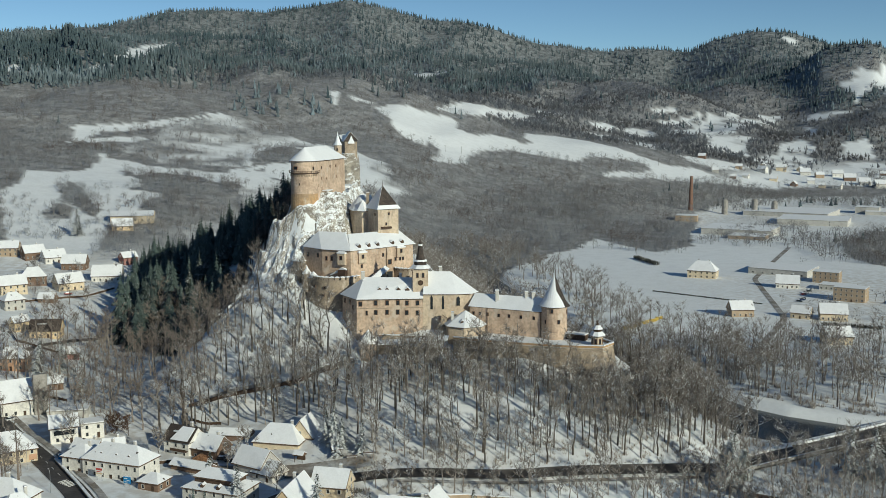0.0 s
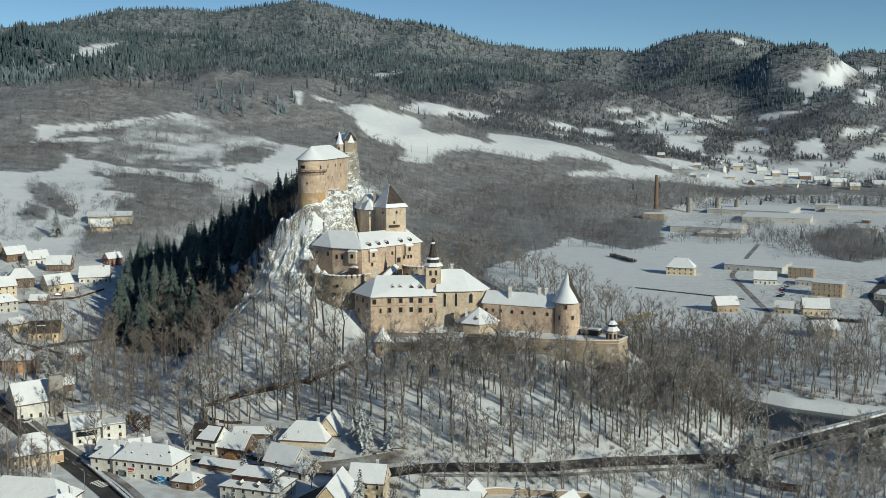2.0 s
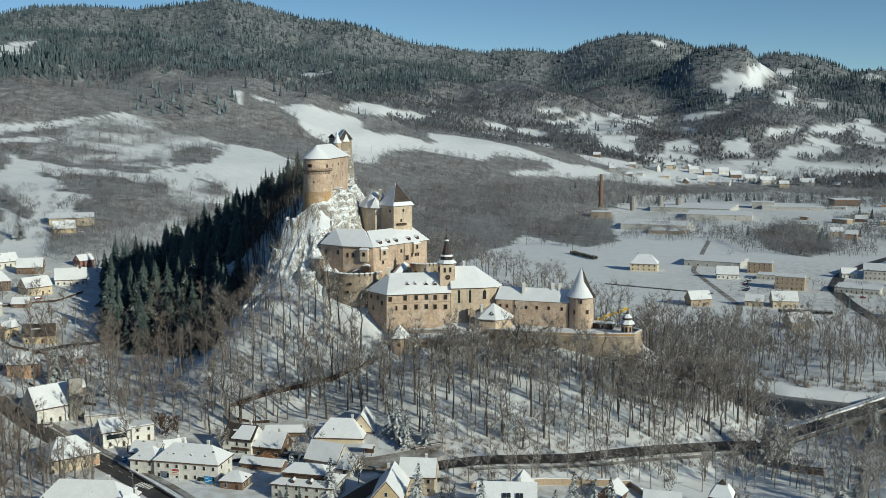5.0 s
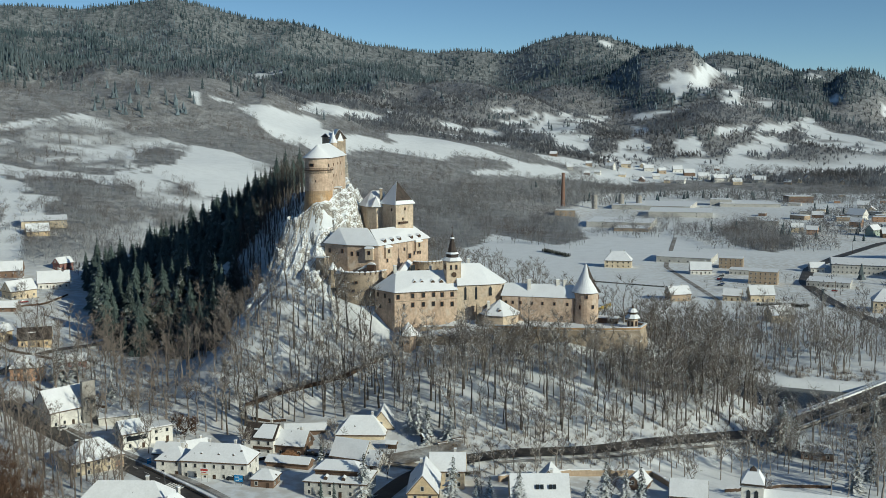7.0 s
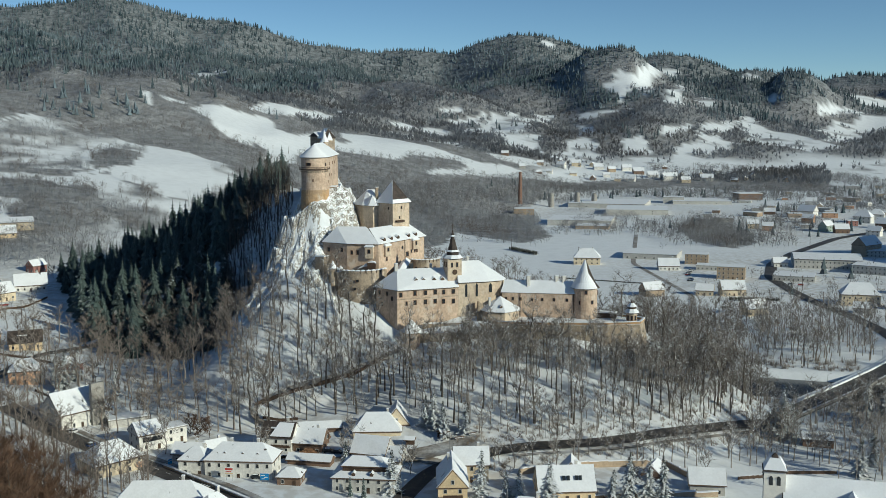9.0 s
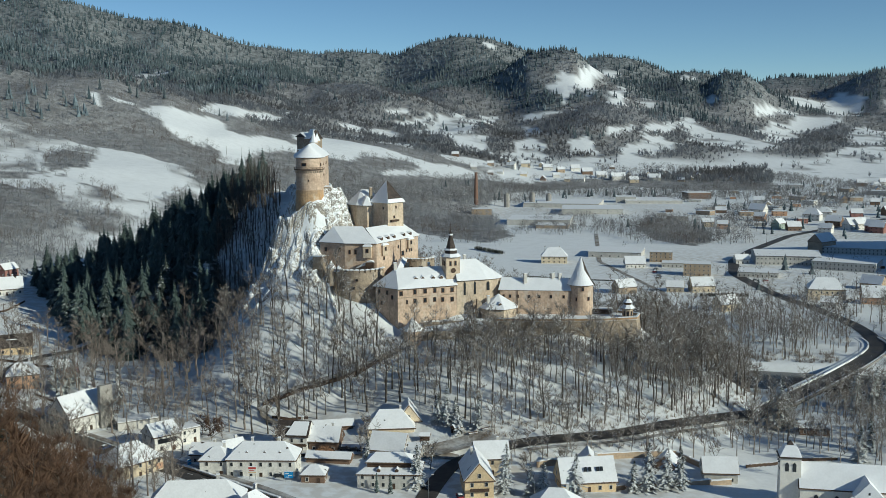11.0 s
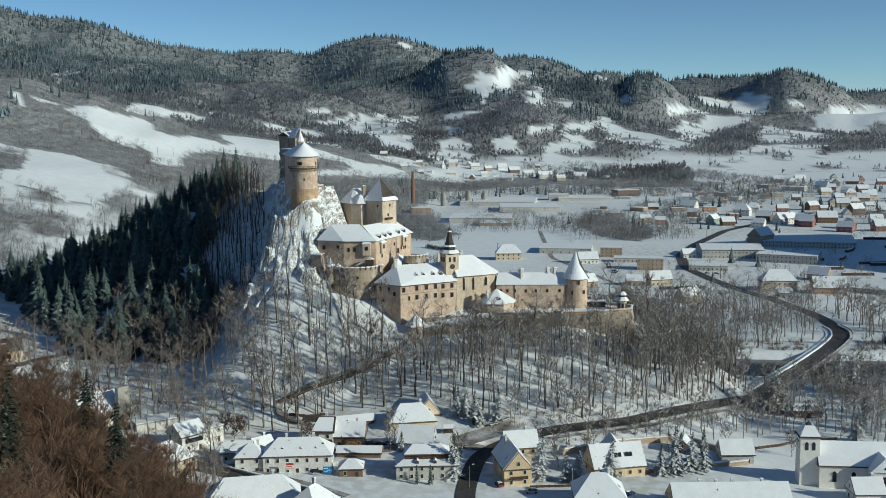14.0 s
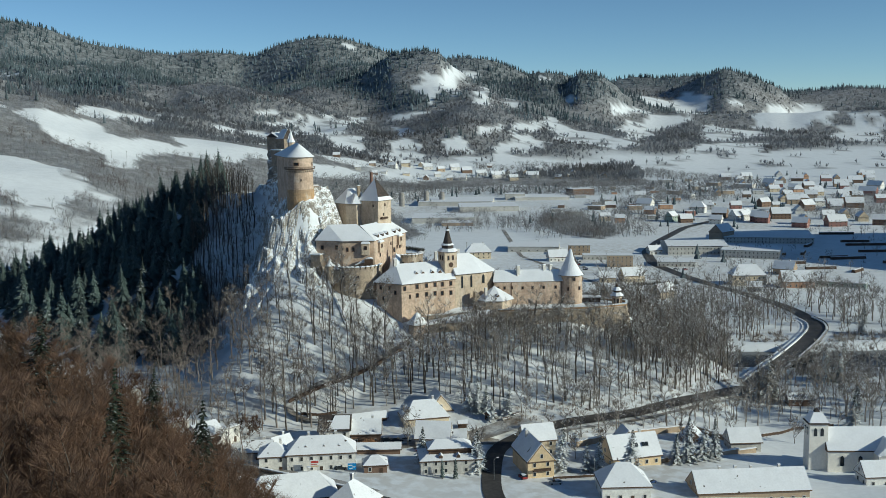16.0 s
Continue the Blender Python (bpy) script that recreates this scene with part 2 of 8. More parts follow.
# heights of the land round (HUB_X, 0), ring by ring of radius, at bearings from north (+y), clockwise
HUB_X = -90.0
RINGS = [
    (60, (-180, 180), (8, 8)),
    (250, (-30, -10, 10, 30, 60), (12, 9, 7, 6, 6)),
    (350, (-30, -12, 0, 12, 22, 30, 60), (16, 10, 8, 6, 3, -1, -1)),
    (500, (-30, -20, -12, -5, 5, 20, 30, 50, 60), (30, 24, 18, 10, 3, 0, -2, -1, 8)),
    (700, (-30, -20, -12, -8, -3, 3, 12, 42, 50, 60), (45, 28, 25, 20, 8, 2, -2, -2, 14, 40)),
    (900, (-30, -20, -10, -5, 0, 6, 44, 50, 60), (60, 50, 46, 28, 10, -1, -2, 22, 45)),
    (1200, (-30, -10, -5, 0, 5, 10, 15, 48, 60), (100, 78, 72, 56, 20, 6, -1, -2, 25)),
    (1500, (-30, -11, -5, 0, 5, 10, 15, 19, 50, 60), (152, 132, 112, 88, 52, 30, 13, -2, -2, 15)),
    (1800, (-30, -10, -5, 0, 5, 10, 15, 20, 24, 60), (190, 172, 164, 146, 116, 82, 44, 6, -2, 0)),
    (2250, (-30, -25, -20, -15, -10, -5, 0, 5, 10, 15, 20, 25, 31, 38, 60), (250, 245, 266, 280, 248, 200, 165, 138, 112, 82, 50, 38, 16, 0, 0)),
    (2700, (-30, -20, -10, 0, 5, 10, 15, 20, 23, 25, 28, 30, 35, 40, 45, 60), (262, 258, 240, 190, 165, 140, 128, 132, 142, 108, 76, 66, 52, 34, 24, 10)),
    (3200, (-30, -15, -5, 0, 5, 10, 13, 16, 20, 21.5, 25, 27, 29, 32, 36, 40, 46, 60), (285, 305, 268, 238, 214, 190, 190, 205, 224, 228, 205, 150, 119, 104, 74, 56, 40, 20)),
    (3700, (-30, -15, -5, 0, 5, 10, 14, 18, 21, 24, 27, 30, 33, 36, 38.4, 42, 48, 60), (315, 370, 325, 284, 260, 236, 246, 280, 300, 270, 218, 196, 172, 112, 82, 72, 60, 40)),
    (4200, (-30, -15, -5, 0, 5, 10, 14, 18, 21, 24, 27, 31, 35, 38, 42, 48, 60), (370, 445, 425, 385, 345, 312, 330, 365, 340, 320, 262, 222, 172, 140, 96, 84, 60)),
    (4700, (-30, -15, -5, 0, 5, 10, 14, 18, 22, 27, 31, 36, 40, 44, 60), (400, 500, 520, 455, 410, 360, 360, 385, 320, 265, 235, 210, 150, 110, 90)),
    (4900, (-30, -15, -5, 0, 5, 10, 14, 18, 22, 27, 31, 36, 42, 60), (340, 400, 400, 350, 310, 290, 290, 300, 260, 220, 200, 180, 130, 110)),
]
# wooded crests: radius, then bearings and heights along each
CRESTS = [
    (4560, (-33, -26, -23.1, -20.4, -17.5, -14.9, -12.3, -9.6, -7.5, -5.0, -3.2, -1.0, 1.6, 2.7, 4.2, 5.7, 6.7, 9.2, 10.6, 11.8, 13.5, 16, 22), (380, 412, 430, 457, 518, 569, 580, 568, 597, 622, 595, 547, 529, 503, 460, 432, 424, 402, 417, 412, 390, 330, 200)),
    (4480, (10, 11.9, 12.8, 13.6, 14.6, 16.8, 18.3, 20.8, 22.4, 25), (200, 327, 366, 397, 437, 472, 462, 400, 319, 200)),
    (3600, (16, 18.9, 20.5, 21.7, 23.1, 23.9, 25.5, 28), (200, 272, 345, 353, 346, 297, 227, 120)),
    (4180, (20, 22.9, 23.8, 24.8, 26.4, 28.1, 30.1, 32), (200, 293, 354, 364, 346, 294, 205, 100)),
    (4560, (25, 27.4, 28.4, 29.3, 30.5, 31.2, 33), (220, 279, 309, 315, 303, 272, 200)),
    (3720, (28.5, 29.9, 30.4, 30.9, 32.1, 33.0, 33.7, 36), (120, 206, 246, 275, 267, 232, 181, 80)),
    (4640, (31, 32.8, 33.4, 34.9, 37.9, 39.7, 42), (200, 248, 272, 282, 288, 235, 140)),
    (4300, (34, 36.3, 37.8, 39.0, 40.4, 41.9, 42.5, 43.1, 43.9, 46), (120, 211, 268, 295, 267, 213, 167, 140, 109, 60)),
    (4720, (39, 42.2, 45.0, 47.4, 52, 58), (150, 200, 231, 212, 220, 180)),
]
LUT_R = np.exp(np.linspace(math.log(60), math.log(4900), 240))
LUT_A = np.arange(-180, 180.01, 0.5)
ring_rows = np.array([np.interp(np.clip(LUT_A, a[0], a[-1]), a, z) for _, a, z in RINGS])
ring_rows[:, np.abs(LUT_A) > 90] *= 0.35
LUT = np.array([np.interp(LUT_R, [r for r, *_ in RINGS], ring_rows[:, j]) for j in range(len(LUT_A))]).T
for _ in range(3):
    LUT[1:-1] = (LUT[:-2] + 2 * LUT[1:-1] + LUT[2:]) / 4
    LUT[:, 1:-1] = (LUT[:, :-2] + 2 * LUT[:, 1:-1] + LUT[:, 2:]) / 4


def side_hill(x, y):
    """The hill beside the plain that shades the timber yard."""
    return 180 * np.exp(-((x - 800) ** 2 + (y - 400) ** 2) / (2 * 120.0**2))


def rolling_land(x, y):
    r = np.clip(np.hypot(x - HUB_X, y), 60.5, 4890)
    a = np.degrees(np.arctan2(x - HUB_X, y))
    i = np.log(r / 60) / math.log(4900 / 60) * 239
    j = (a + 180) * 2
    i0, j0 = np.clip(np.floor(i).astype(int), 0, 238), np.clip(np.floor(j).astype(int), 0, len(LUT_A) - 2)
    u, v = i - i0, j - j0
    z = (LUT[i0, j0] * (1 - u) + LUT[i0 + 1, j0] * u) * (1 - v) + (LUT[i0, j0 + 1] * (1 - u) + LUT[i0 + 1, j0 + 1] * u) * v
    if not np.any(r > 1400):
        return z + np.clip((z - 25) / 120, 0, 1) * (fractal(x, y, 420, 5) * 52 - np.abs(fractal(x + 900, y, 300, 3)) * 55 + 8) + side_hill(x, y)
    # spurs and ravines run down towards the valley and grow with the height above its floor
    tang, far = np.radians(a) * 2900, np.clip((r - 1500) / 600, 0, 1)
    bend = 260 * fractal(x, y, 900, 2)
    spur = np.abs(fractal((tang + bend) * 1.0, r * 0.36 + 4000, 460, 3))
    wild = np.clip((z - 25) / 120, 0, 1)
    z = z + far * np.clip((z - 50) / 110, 0, 1) * (34 - 360 * spur)
    z = z + wild * (fractal(x, y, 420, 5) * 52 - np.abs(fractal(x + 900, y, 300, 3)) * 55 + 8)
    for r0, bearings, heights in CRESTS:
        top = np.interp(a, bearings, heights) - np.clip(np.abs(r - r0) - 60, 0, None) * (0.34 + 0.9 * spur * (r < r0)) + 26 * fractal(x, y, 160, 3)
        z = 9.0 * np.logaddexp(z / 9.0, top / 9.0)
    return z + side_hill(x, y)


# spine of the castle hill: x, y, height, width of the flank towards the road, width of the far flank
SPINE = np.array([
    (80, 396, 20, 34, 40), (66, 402, 34, 58, 42), (40, 415, 36, 88, 45), (5, 430, 37, 108, 45), (-28, 441, 40, 82, 50),
    (-46, 458, 52, 82, 60), (-58, 476, 66, 100, 70), (-58, 545, 84, 112, 80), (-70, 620, 84, 116, 100), (-90, 720, 50, 110, 110), (-120, 800, 24, 90, 100)], float)


def castle_hill(x, y, base):
    out = np.array(base, float)
    for p, q in zip(SPINE, SPINE[1:]):
        dx, dy = q[0] - p[0], q[1] - p[1]
        t = np.clip(((x - p[0]) * dx + (y - p[1]) * dy) / (dx * dx + dy * dy), 0, 1)
        px, py = p[0] + t * dx, p[1] + t * dy
        d = np.hypot(x - px, y - py)
        side = dx * (y - p[1]) - dy * (x - p[0])
        front = p[3] + t * (q[3] - p[3])
        back = p[4] + t * (q[4] - p[4])
        w = np.where(side > 0, front, back)
        top = p[2] + t * (q[2] - p[2])
        u = np.clip((d - 6) / w, 0, 1)
        z = base + (top - base) * np.clip(1 - u, 0, 1) ** 1.12
        out = np.maximum(out, np.where(d < w + 6, z, base))
    # the hollow west of the spur drops away steeply
    west = (x + 60) * -0.804 + (y - 480) * 0.594
    cut = 0.62 * smooth_step(west / 34) * (1 - smooth_step((y - 478) / 75)) * (y > 380)
    return base + (out - base) * (1 - cut)


# rock ribs that carry the upper castle: both ends with their heights, half width of the crest, steepness of the sides
CRAGS = [
    (-60, 477, 88.5, -51, 516, 90, 6.5, 2.6), (-52, 482, 91, -47, 505, 88, 6.0, 2.6), (-62, 471, 86, -72, 473.5, 78, 4.0, 3.0), (-72, 473.5, 77, -78.5, 471, 64, 3.5, 2.4),
    (-78.5, 471, 63, -87, 466, 48, 3.0, 1.9), (-87, 466, 48, -94.5, 451, 36, 3.0, 1.5), (-94.5, 451, 36, -99, 427, 22, 3.5, 1.2), (-62, 466, 74, -66, 455, 56, 4.0, 2.0),
    (-72, 466, 66, -80, 453, 46, 3.5, 1.7), (-50, 530, 92, -52, 560, 88, 6.0, 1.8), (-54, 560, 86, -62, 600, 76, 6.0, 1.4)]


def crag_height(x, y):
    out = np.full(np.shape(x), -50.0)
    rough = 1 + 0.9 * fractal(x, y, 9, 3)
    for x0, y0, z0, x1, y1, z1, half, steep in CRAGS:
        dx, dy = x1 - x0, y1 - y0
        t = np.clip(((x - x0) * dx + (y - y0) * dy) / (dx * dx + dy * dy), 0, 1)
        d = np.hypot(x - x0 - t * dx, y - y0 - t * dy)
        out = np.maximum(out, z0 + t * (z1 - z0) - steep * rough * np.maximum(0, d - half) + fractal(x, y, 7, 3) * 2.5)
    return out


def near_hill(x, y):
    """The beech-covered shoulder beside the flight line."""
    rise = smooth_step((-x - 108 + 10 * fractal(x, y, 60, 2)) / 98)
    return 66 * rise * (1 - smooth_step((y - 238) / 62)) * smooth_step((y + 160) / 120) + 14 * smooth_step((-x - 190) / 120) * (1 - smooth_step((y - 200) / 80))


RIVER = [(420, 335), (330, 345), (262, 362), (205, 384), (163, 406), (140, 420), (124, 436), (112, 458), (102, 490), (86, 540), (64, 600), (50, 660), (30, 760), (0, 900)]


def river_gap(x, y):
    d = np.full(np.shape(x), 1e9)
    for p, q in zip(RIVER, RIVER[1:]):
        dx, dy = q[0] - p[0], q[1] - p[1]
        t = np.clip(((x - p[0]) * dx + (y - p[1]) * dy) / (dx * dx + dy * dy), 0, 1)
        d = np.minimum(d, np.hypot(x - p[0] - t * dx, y - p[1] - t * dy))
    return d


def land(x, y):
    x, y = np.asarray(x, float), np.asarray(y, float)
    z = rolling_land(x, y) + fractal(x, y, 45, 3) * 1.6
    z = castle_hill(x, y, z)
    up = np.clip((z - 9) / 20, 0, 1) * (np.hypot(x + 20, y - 470) < 260)
    z = z + up * fractal(x, y, 16, 3) * 2.6
    for hx, hy, wide, deep in ((-30, 409, 9, 6.0), (-12, 404, 12, 4.5), (12, 400, 14, 3.5), (76, 387, 12, 12.5), (57, 383, 12, 6.0)):
        z = z - deep * np.exp(-(((x - hx) ** 2 + (y - hy) ** 2) / wide**2))
    z = np.maximum(z, crag_height(x, y))
    z = np.maximum(z, near_hill(x, y) + 6 * (near_hill(x, y) > 1))
    z = z - 4.5 * (1 - smooth_step((river_gap(x, y) - 18) / 9))
    return z


def land_at(x, y):
    return float(land(np.array([x]), np.array([y]))[0])


def inside(poly, x, y):
    hit = np.zeros(np.shape(x), bool)
    for (ax, ay), (bx, by) in zip(poly, poly[1:] + poly[:1]):
        hit ^= ((ay > y) != (by > y)) & (x < (bx - ax) * (y - ay) / (by - ay + 1e-9) + ax)
    return hit


# open meadows, copses and scrub on the hills, as outlines in plan
FIELDS = [
    [(-660, 1815), (-645, 1830), (-635, 1900), (-645, 1955), (-1015, 3145), (-1005, 3225), (-980, 3295), (-980, 3490), (-940, 3505), (-965, 3435), (-945, 3260), (-895, 3090), (-585, 1975), (-610, 1945), (-625, 1915), (-635, 1845), (-640, 1815)],
    [(-785, 1770), (-760, 1810), (-750, 1780), (-775, 1740)],
    [(-455, 1200), (-465, 1245), (-480, 1290), (-475, 1310), (-445, 1335), (-420, 1365), (-390, 1395), (-360, 1445), (-340, 1505), (-345, 1460), (-370, 1405), (-380, 1370), (-405, 1345), (-425, 1310), (-445, 1285), (-450, 1260), (-430, 1255), (-395, 1285), (-380, 1275), (-390, 1245), (-425, 1235), (-455, 1225)],
    [(-405, 915), (-410, 970), (-430, 1030), (-405, 1035), (-385, 1065), (-390, 1110), (-405, 1170), (-395, 1170), (-390, 1145), (-360, 1145), (-315, 1115), (-285, 1115), (-260, 1090), (-280, 1080), (-320, 1085), (-325, 1060), (-360, 1085), (-340, 1055), (-320, 1045), (-300, 985), (-305, 960), (-275, 960), (-270, 950), (-280, 925), (-265, 870), (-245, 855), (-245, 835), (-270, 810), (-255, 740), (-250, 670), (-290, 660)],
    [(-285, 1115), (-250, 1115), (-225, 1145), (-185, 1165), (-180, 1135), (-215, 1085), (-245, 1050), (-275, 1080)],
    [(-245, 1170), (-255, 1305), (-245, 1360), (-235, 1385), (-230, 1360), (-240, 1290), (-235, 1185), (-230, 1160)],
    [(-190, 1390), (-160, 1380), (-130, 1380), (-100, 1315), (-105, 1245), (-85, 1180), (-100, 1125), (-125, 1065), (-150, 1060), (-165, 1080), (-195, 1115), (-215, 1160), (-245, 1120), (-245, 1145), (-215, 1180), (-195, 1205), (-190, 1280)],
    [(-135, 1660), (-110, 1705), (-85, 1710), (-45, 1740), (-20, 1750), (5, 1740), (-5, 1685), (20, 1660), (55, 1700), (85, 1695), (105, 1680), (125, 1700), (105, 1740), (115, 1785), (175, 1860), (240, 1845), (280, 1770), (325, 1740), (355, 1710), (400, 1730), (425, 1710), (430, 1685), (375, 1585), (345, 1560), (310, 1590), (245, 1525), (220, 1535), (215, 1555), (255, 1585), (310, 1645), (305, 1685), (280, 1690), (220, 1670), (180, 1610), (115, 1615), (70, 1605), (35, 1580), (5, 1475), (-20, 1445), (-40, 1435), (-30, 1500), (-50, 1530), (-80, 1555), (-95, 1575), (-105, 1610)],
    [(-210, 1700), (-195, 1720), (-190, 1655), (-195, 1635)],
    [(-180, 1710), (-160, 1725), (-140, 1715), (-140, 1690), (-170, 1680)],
    [(-165, 3495), (-130, 3420), (-80, 3330), (-70, 3410), (-25, 3285), (-30, 3240), (-65, 3290), (-90, 3260), (-145, 3300)],
    [(-40, 1805), (-10, 1960), (20, 2055), (55, 2070), (90, 2145), (130, 2175), (150, 2160), (185, 2095), (150, 2100), (110, 2075), (75, 2015), (40, 1855), (-10, 1795), (-35, 1780)],
    [(175, 2310), (225, 2200), (200, 2160), (165, 2220)],
    [(245, 2075), (275, 2110), (315, 2095), (295, 2000), (260, 1990)],
    [(285, 2190), (335, 2350), (345, 2245), (320, 2180), (295, 2165)],
    [(370, 2300), (415, 2310), (430, 2240), (415, 2210), (355, 2180)],
    [(320, 2085), (360, 2080), (390, 1950), (350, 1870), (310, 1950)],
    [(350, 2385), (420, 2515), (380, 2430)],
    [(465, 2585), (545, 2660), (560, 2625), (485, 2575)],
    [(480, 2510), (560, 2585), (630, 2655), (615, 2610), (530, 2500), (505, 2490)],
    [(460, 2255), (580, 2545), (675, 2670), (800, 2900), (700, 2615), (770, 2745), (840, 2910), (910, 2910), (850, 2810), (740, 2575), (615, 2315), (585, 2255), (625, 2255), (650, 2250), (600, 2155), (570, 2020), (535, 1995), (510, 2030), (490, 2035), (525, 2170), (520, 2220), (490, 2195)],
    [(400, 1880), (445, 1895), (495, 1880), (530, 1875), (485, 1805), (435, 1795), (400, 1800)],
    [(1115, 3075), (1150, 3065), (1190, 3130), (1200, 3115), (1230, 3085), (1285, 3135), (1315, 3195), (1585, 3635), (1635, 3605), (1610, 3570), (1385, 3210), (1345, 3160), (1355, 3135), (1305, 3095), (1180, 2845), (1155, 2845), (1200, 2985), (1185, 2995), (1120, 2875), (1095, 2845), (1070, 2735), (1065, 2775), (1085, 2855), (1090, 2935), (1105, 3030)],
    [(1230, 2850), (1355, 3050), (1430, 3100), (1310, 2920), (1255, 2795), (1150, 2655), (1180, 2740)],
    [(1640, 3020), (1685, 3035), (1650, 2915), (1630, 2965)],
    [(2040, 3900), (2070, 3885), (2095, 3815), (1695, 3220)],
    [(1265, 4140), (1305, 4145), (1330, 4110), (1280, 4085)],
    [(950, 2845), (985, 2795), (1060, 2745), (1015, 2750), (960, 2765), (920, 2800)],
    [(915, 2740), (915, 2615), (775, 2275), (740, 2295)],
    [(675, 2175), (740, 2225), (745, 2160), (700, 2075), (705, 2005), (625, 1955), (535, 1950), (630, 2070)],
    [(800, 2175), (860, 2190), (850, 2135), (830, 2030), (790, 1910), (750, 1875), (745, 1955), (760, 2075)],
    [(795, 1910), (880, 2065), (955, 2170), (1010, 2210), (1055, 2220), (1025, 2140), (935, 2015), (880, 1965), (840, 1945)],
    [(915, 2215), (965, 2295), (1065, 2385), (1110, 2405), (1000, 2270), (915, 2195)],
    [(1045, 2275), (1165, 2460), (1230, 2485), (1425, 2735), (1455, 2730), (1355, 2520), (1370, 2425), (1375, 2330), (1370, 2240), (1360, 2165), (1245, 2115), (1230, 2190), (1175, 2230), (1185, 2290), (1255, 2390), (1250, 2440), (1170, 2365), (1100, 2335)],
    [(1035, 2260), (1115, 2325), (1095, 2235), (1130, 2230), (1050, 2135), (1010, 2130)],
    [(1720, 2830), (1780, 2905), (1860, 2955), (1950, 2965), (1960, 2925), (1825, 2890), (1725, 2825)],
    [(1520, 2550), (1700, 2710), (1780, 2835), (1830, 2800), (1935, 2895), (1975, 2870), (2030, 2785), (1905, 2720), (1845, 2700), (1750, 2660), (1625, 2460), (1405, 2220), (1400, 2280), (1555, 2530)],
    [(2145, 3340), (2215, 3325), (2285, 3275), (2415, 3340), (2380, 3195), (2390, 3135), (2250, 3000), (2020, 2795), (2055, 2865), (2190, 3120), (2095, 3125)],
    [(2380, 3030), (2440, 3030), (2375, 2965), (2345, 2980)],
    [(1605, 2235), (1940, 2635), (2055, 2745), (2020, 2610), (2100, 2565), (2020, 2425), (1815, 2295), (1670, 2220)],
    [(2135, 2635), (2535, 2995), (2730, 3080), (2830, 3125), (2885, 3060), (2400, 2505), (2495, 2415), (2200, 2150), (2080, 2175), (2090, 2270), (2340, 2450), (2305, 2530), (2260, 2535), (2165, 2535)],
    [(1325, 1990), (1555, 2150), (1765, 2195), (1775, 2115), (1560, 1925), (1975, 1950), (1565, 1580), (910, 1830), (960, 1890), (1225, 1945)],
]
WOODS = [
    [(205, 1525), (390, 1625), (465, 1665), (620, 1750), (750, 1755), (1155, 1915), (890, 1495), (760, 1530), (705, 1650), (570, 1625), (415, 1510), (315, 1330), (235, 1005), (190, 955), (160, 1040), (130, 1125)],
    [(390, 1025), (465, 1140), (500, 1120), (455, 1000), (410, 900), (370, 860), (360, 930)],
    [(-370, 955), (-375, 990), (-345, 955), (-320, 900), (-300, 870), (-290, 835), (-305, 845), (-325, 875), (-350, 910)],
    [(-340, 840), (-345, 890), (-320, 860), (-315, 830), (-330, 825)],
    [(2330, 2510), (2370, 2515), (2395, 2500), (2415, 2465), (2380, 2430), (2345, 2455), (2325, 2490)],
    [(1580, 1980), (1995, 2355), (2285, 2535), (2285, 2505), (1780, 2080), (1580, 1940)],
    [(1850, 2635), (2030, 2745), (1810, 2485), (1580, 2220), (1585, 2335)],
    [(-55, 1515), (-40, 1560), (-25, 1510), (-40, 1425), (-5, 1450), (55, 1585), (115, 1600), (175, 1595), (230, 1665), (285, 1670), (305, 1650), (215, 1565), (245, 1515), (315, 1575), (340, 1540), (305, 1405), (155, 1065), (50, 855), (30, 775), (-15, 780), (-55, 920), (-70, 1045), (-55, 1175), (-80, 1275)],
]
SCRUB = [
    [(-380, 1275), (-380, 1365), (-360, 1420), (-335, 1485), (-295, 1500), (-245, 1445), (-185, 1370), (-180, 1320), (-230, 1355), (-240, 1350), (-250, 1275), (-240, 1160), (-320, 1145), (-370, 1175), (-400, 1205), (-385, 1240)],
    [(-135, 1365), (-85, 1320), (-75, 1285), (-80, 1235), (-55, 1190), (-45, 1120), (-60, 1095), (-90, 1120), (-105, 1115)],
    [(1340, 2850), (1515, 3105), (1525, 3050), (1355, 2795), (1310, 2770)],
    [(-165, 1080), (-150, 1055), (-125, 1060), (-95, 1115), (-75, 1195), (-55, 1170), (-85, 1050), (-120, 955), (-155, 910), (-190, 900), (-210, 1010), (-225, 1085), (-195, 1105)],
]


def wooded(x, y):
    """Where trees and scrub cover the land: 0 open snow to 1 forest."""
    r = np.hypot(x - HUB_X, y)
    rag = np.clip(r / 2600, 0.1, 1.0)
    wx, wy = x + fractal(x, y, 45, 3) * 34 * rag, y + fractal(x + 300, y, 45, 3) * 60 * rag
    z = rolling_land(x, y)
    w = smooth_step((z - 22) / 18 + fractal(x, y, 150, 3) * 1.2)
    for poly in SCRUB:
        w = np.where(inside(poly, wx, wy), np.clip(0.5 + 2.6 * fractal(x, y, 34, 4), 0.04, 1.0), w)
    for poly in FIELDS:
        w = np.where(inside(poly, wx, wy), np.where(r > 2100, np.clip((fractal(x, y, 55, 3) - 0.085) * 7, 0.01, 0.85), 0.01), w)
    for poly in WOODS:
        w = np.where(inside(poly, wx, wy), 1.0, w)
    return w


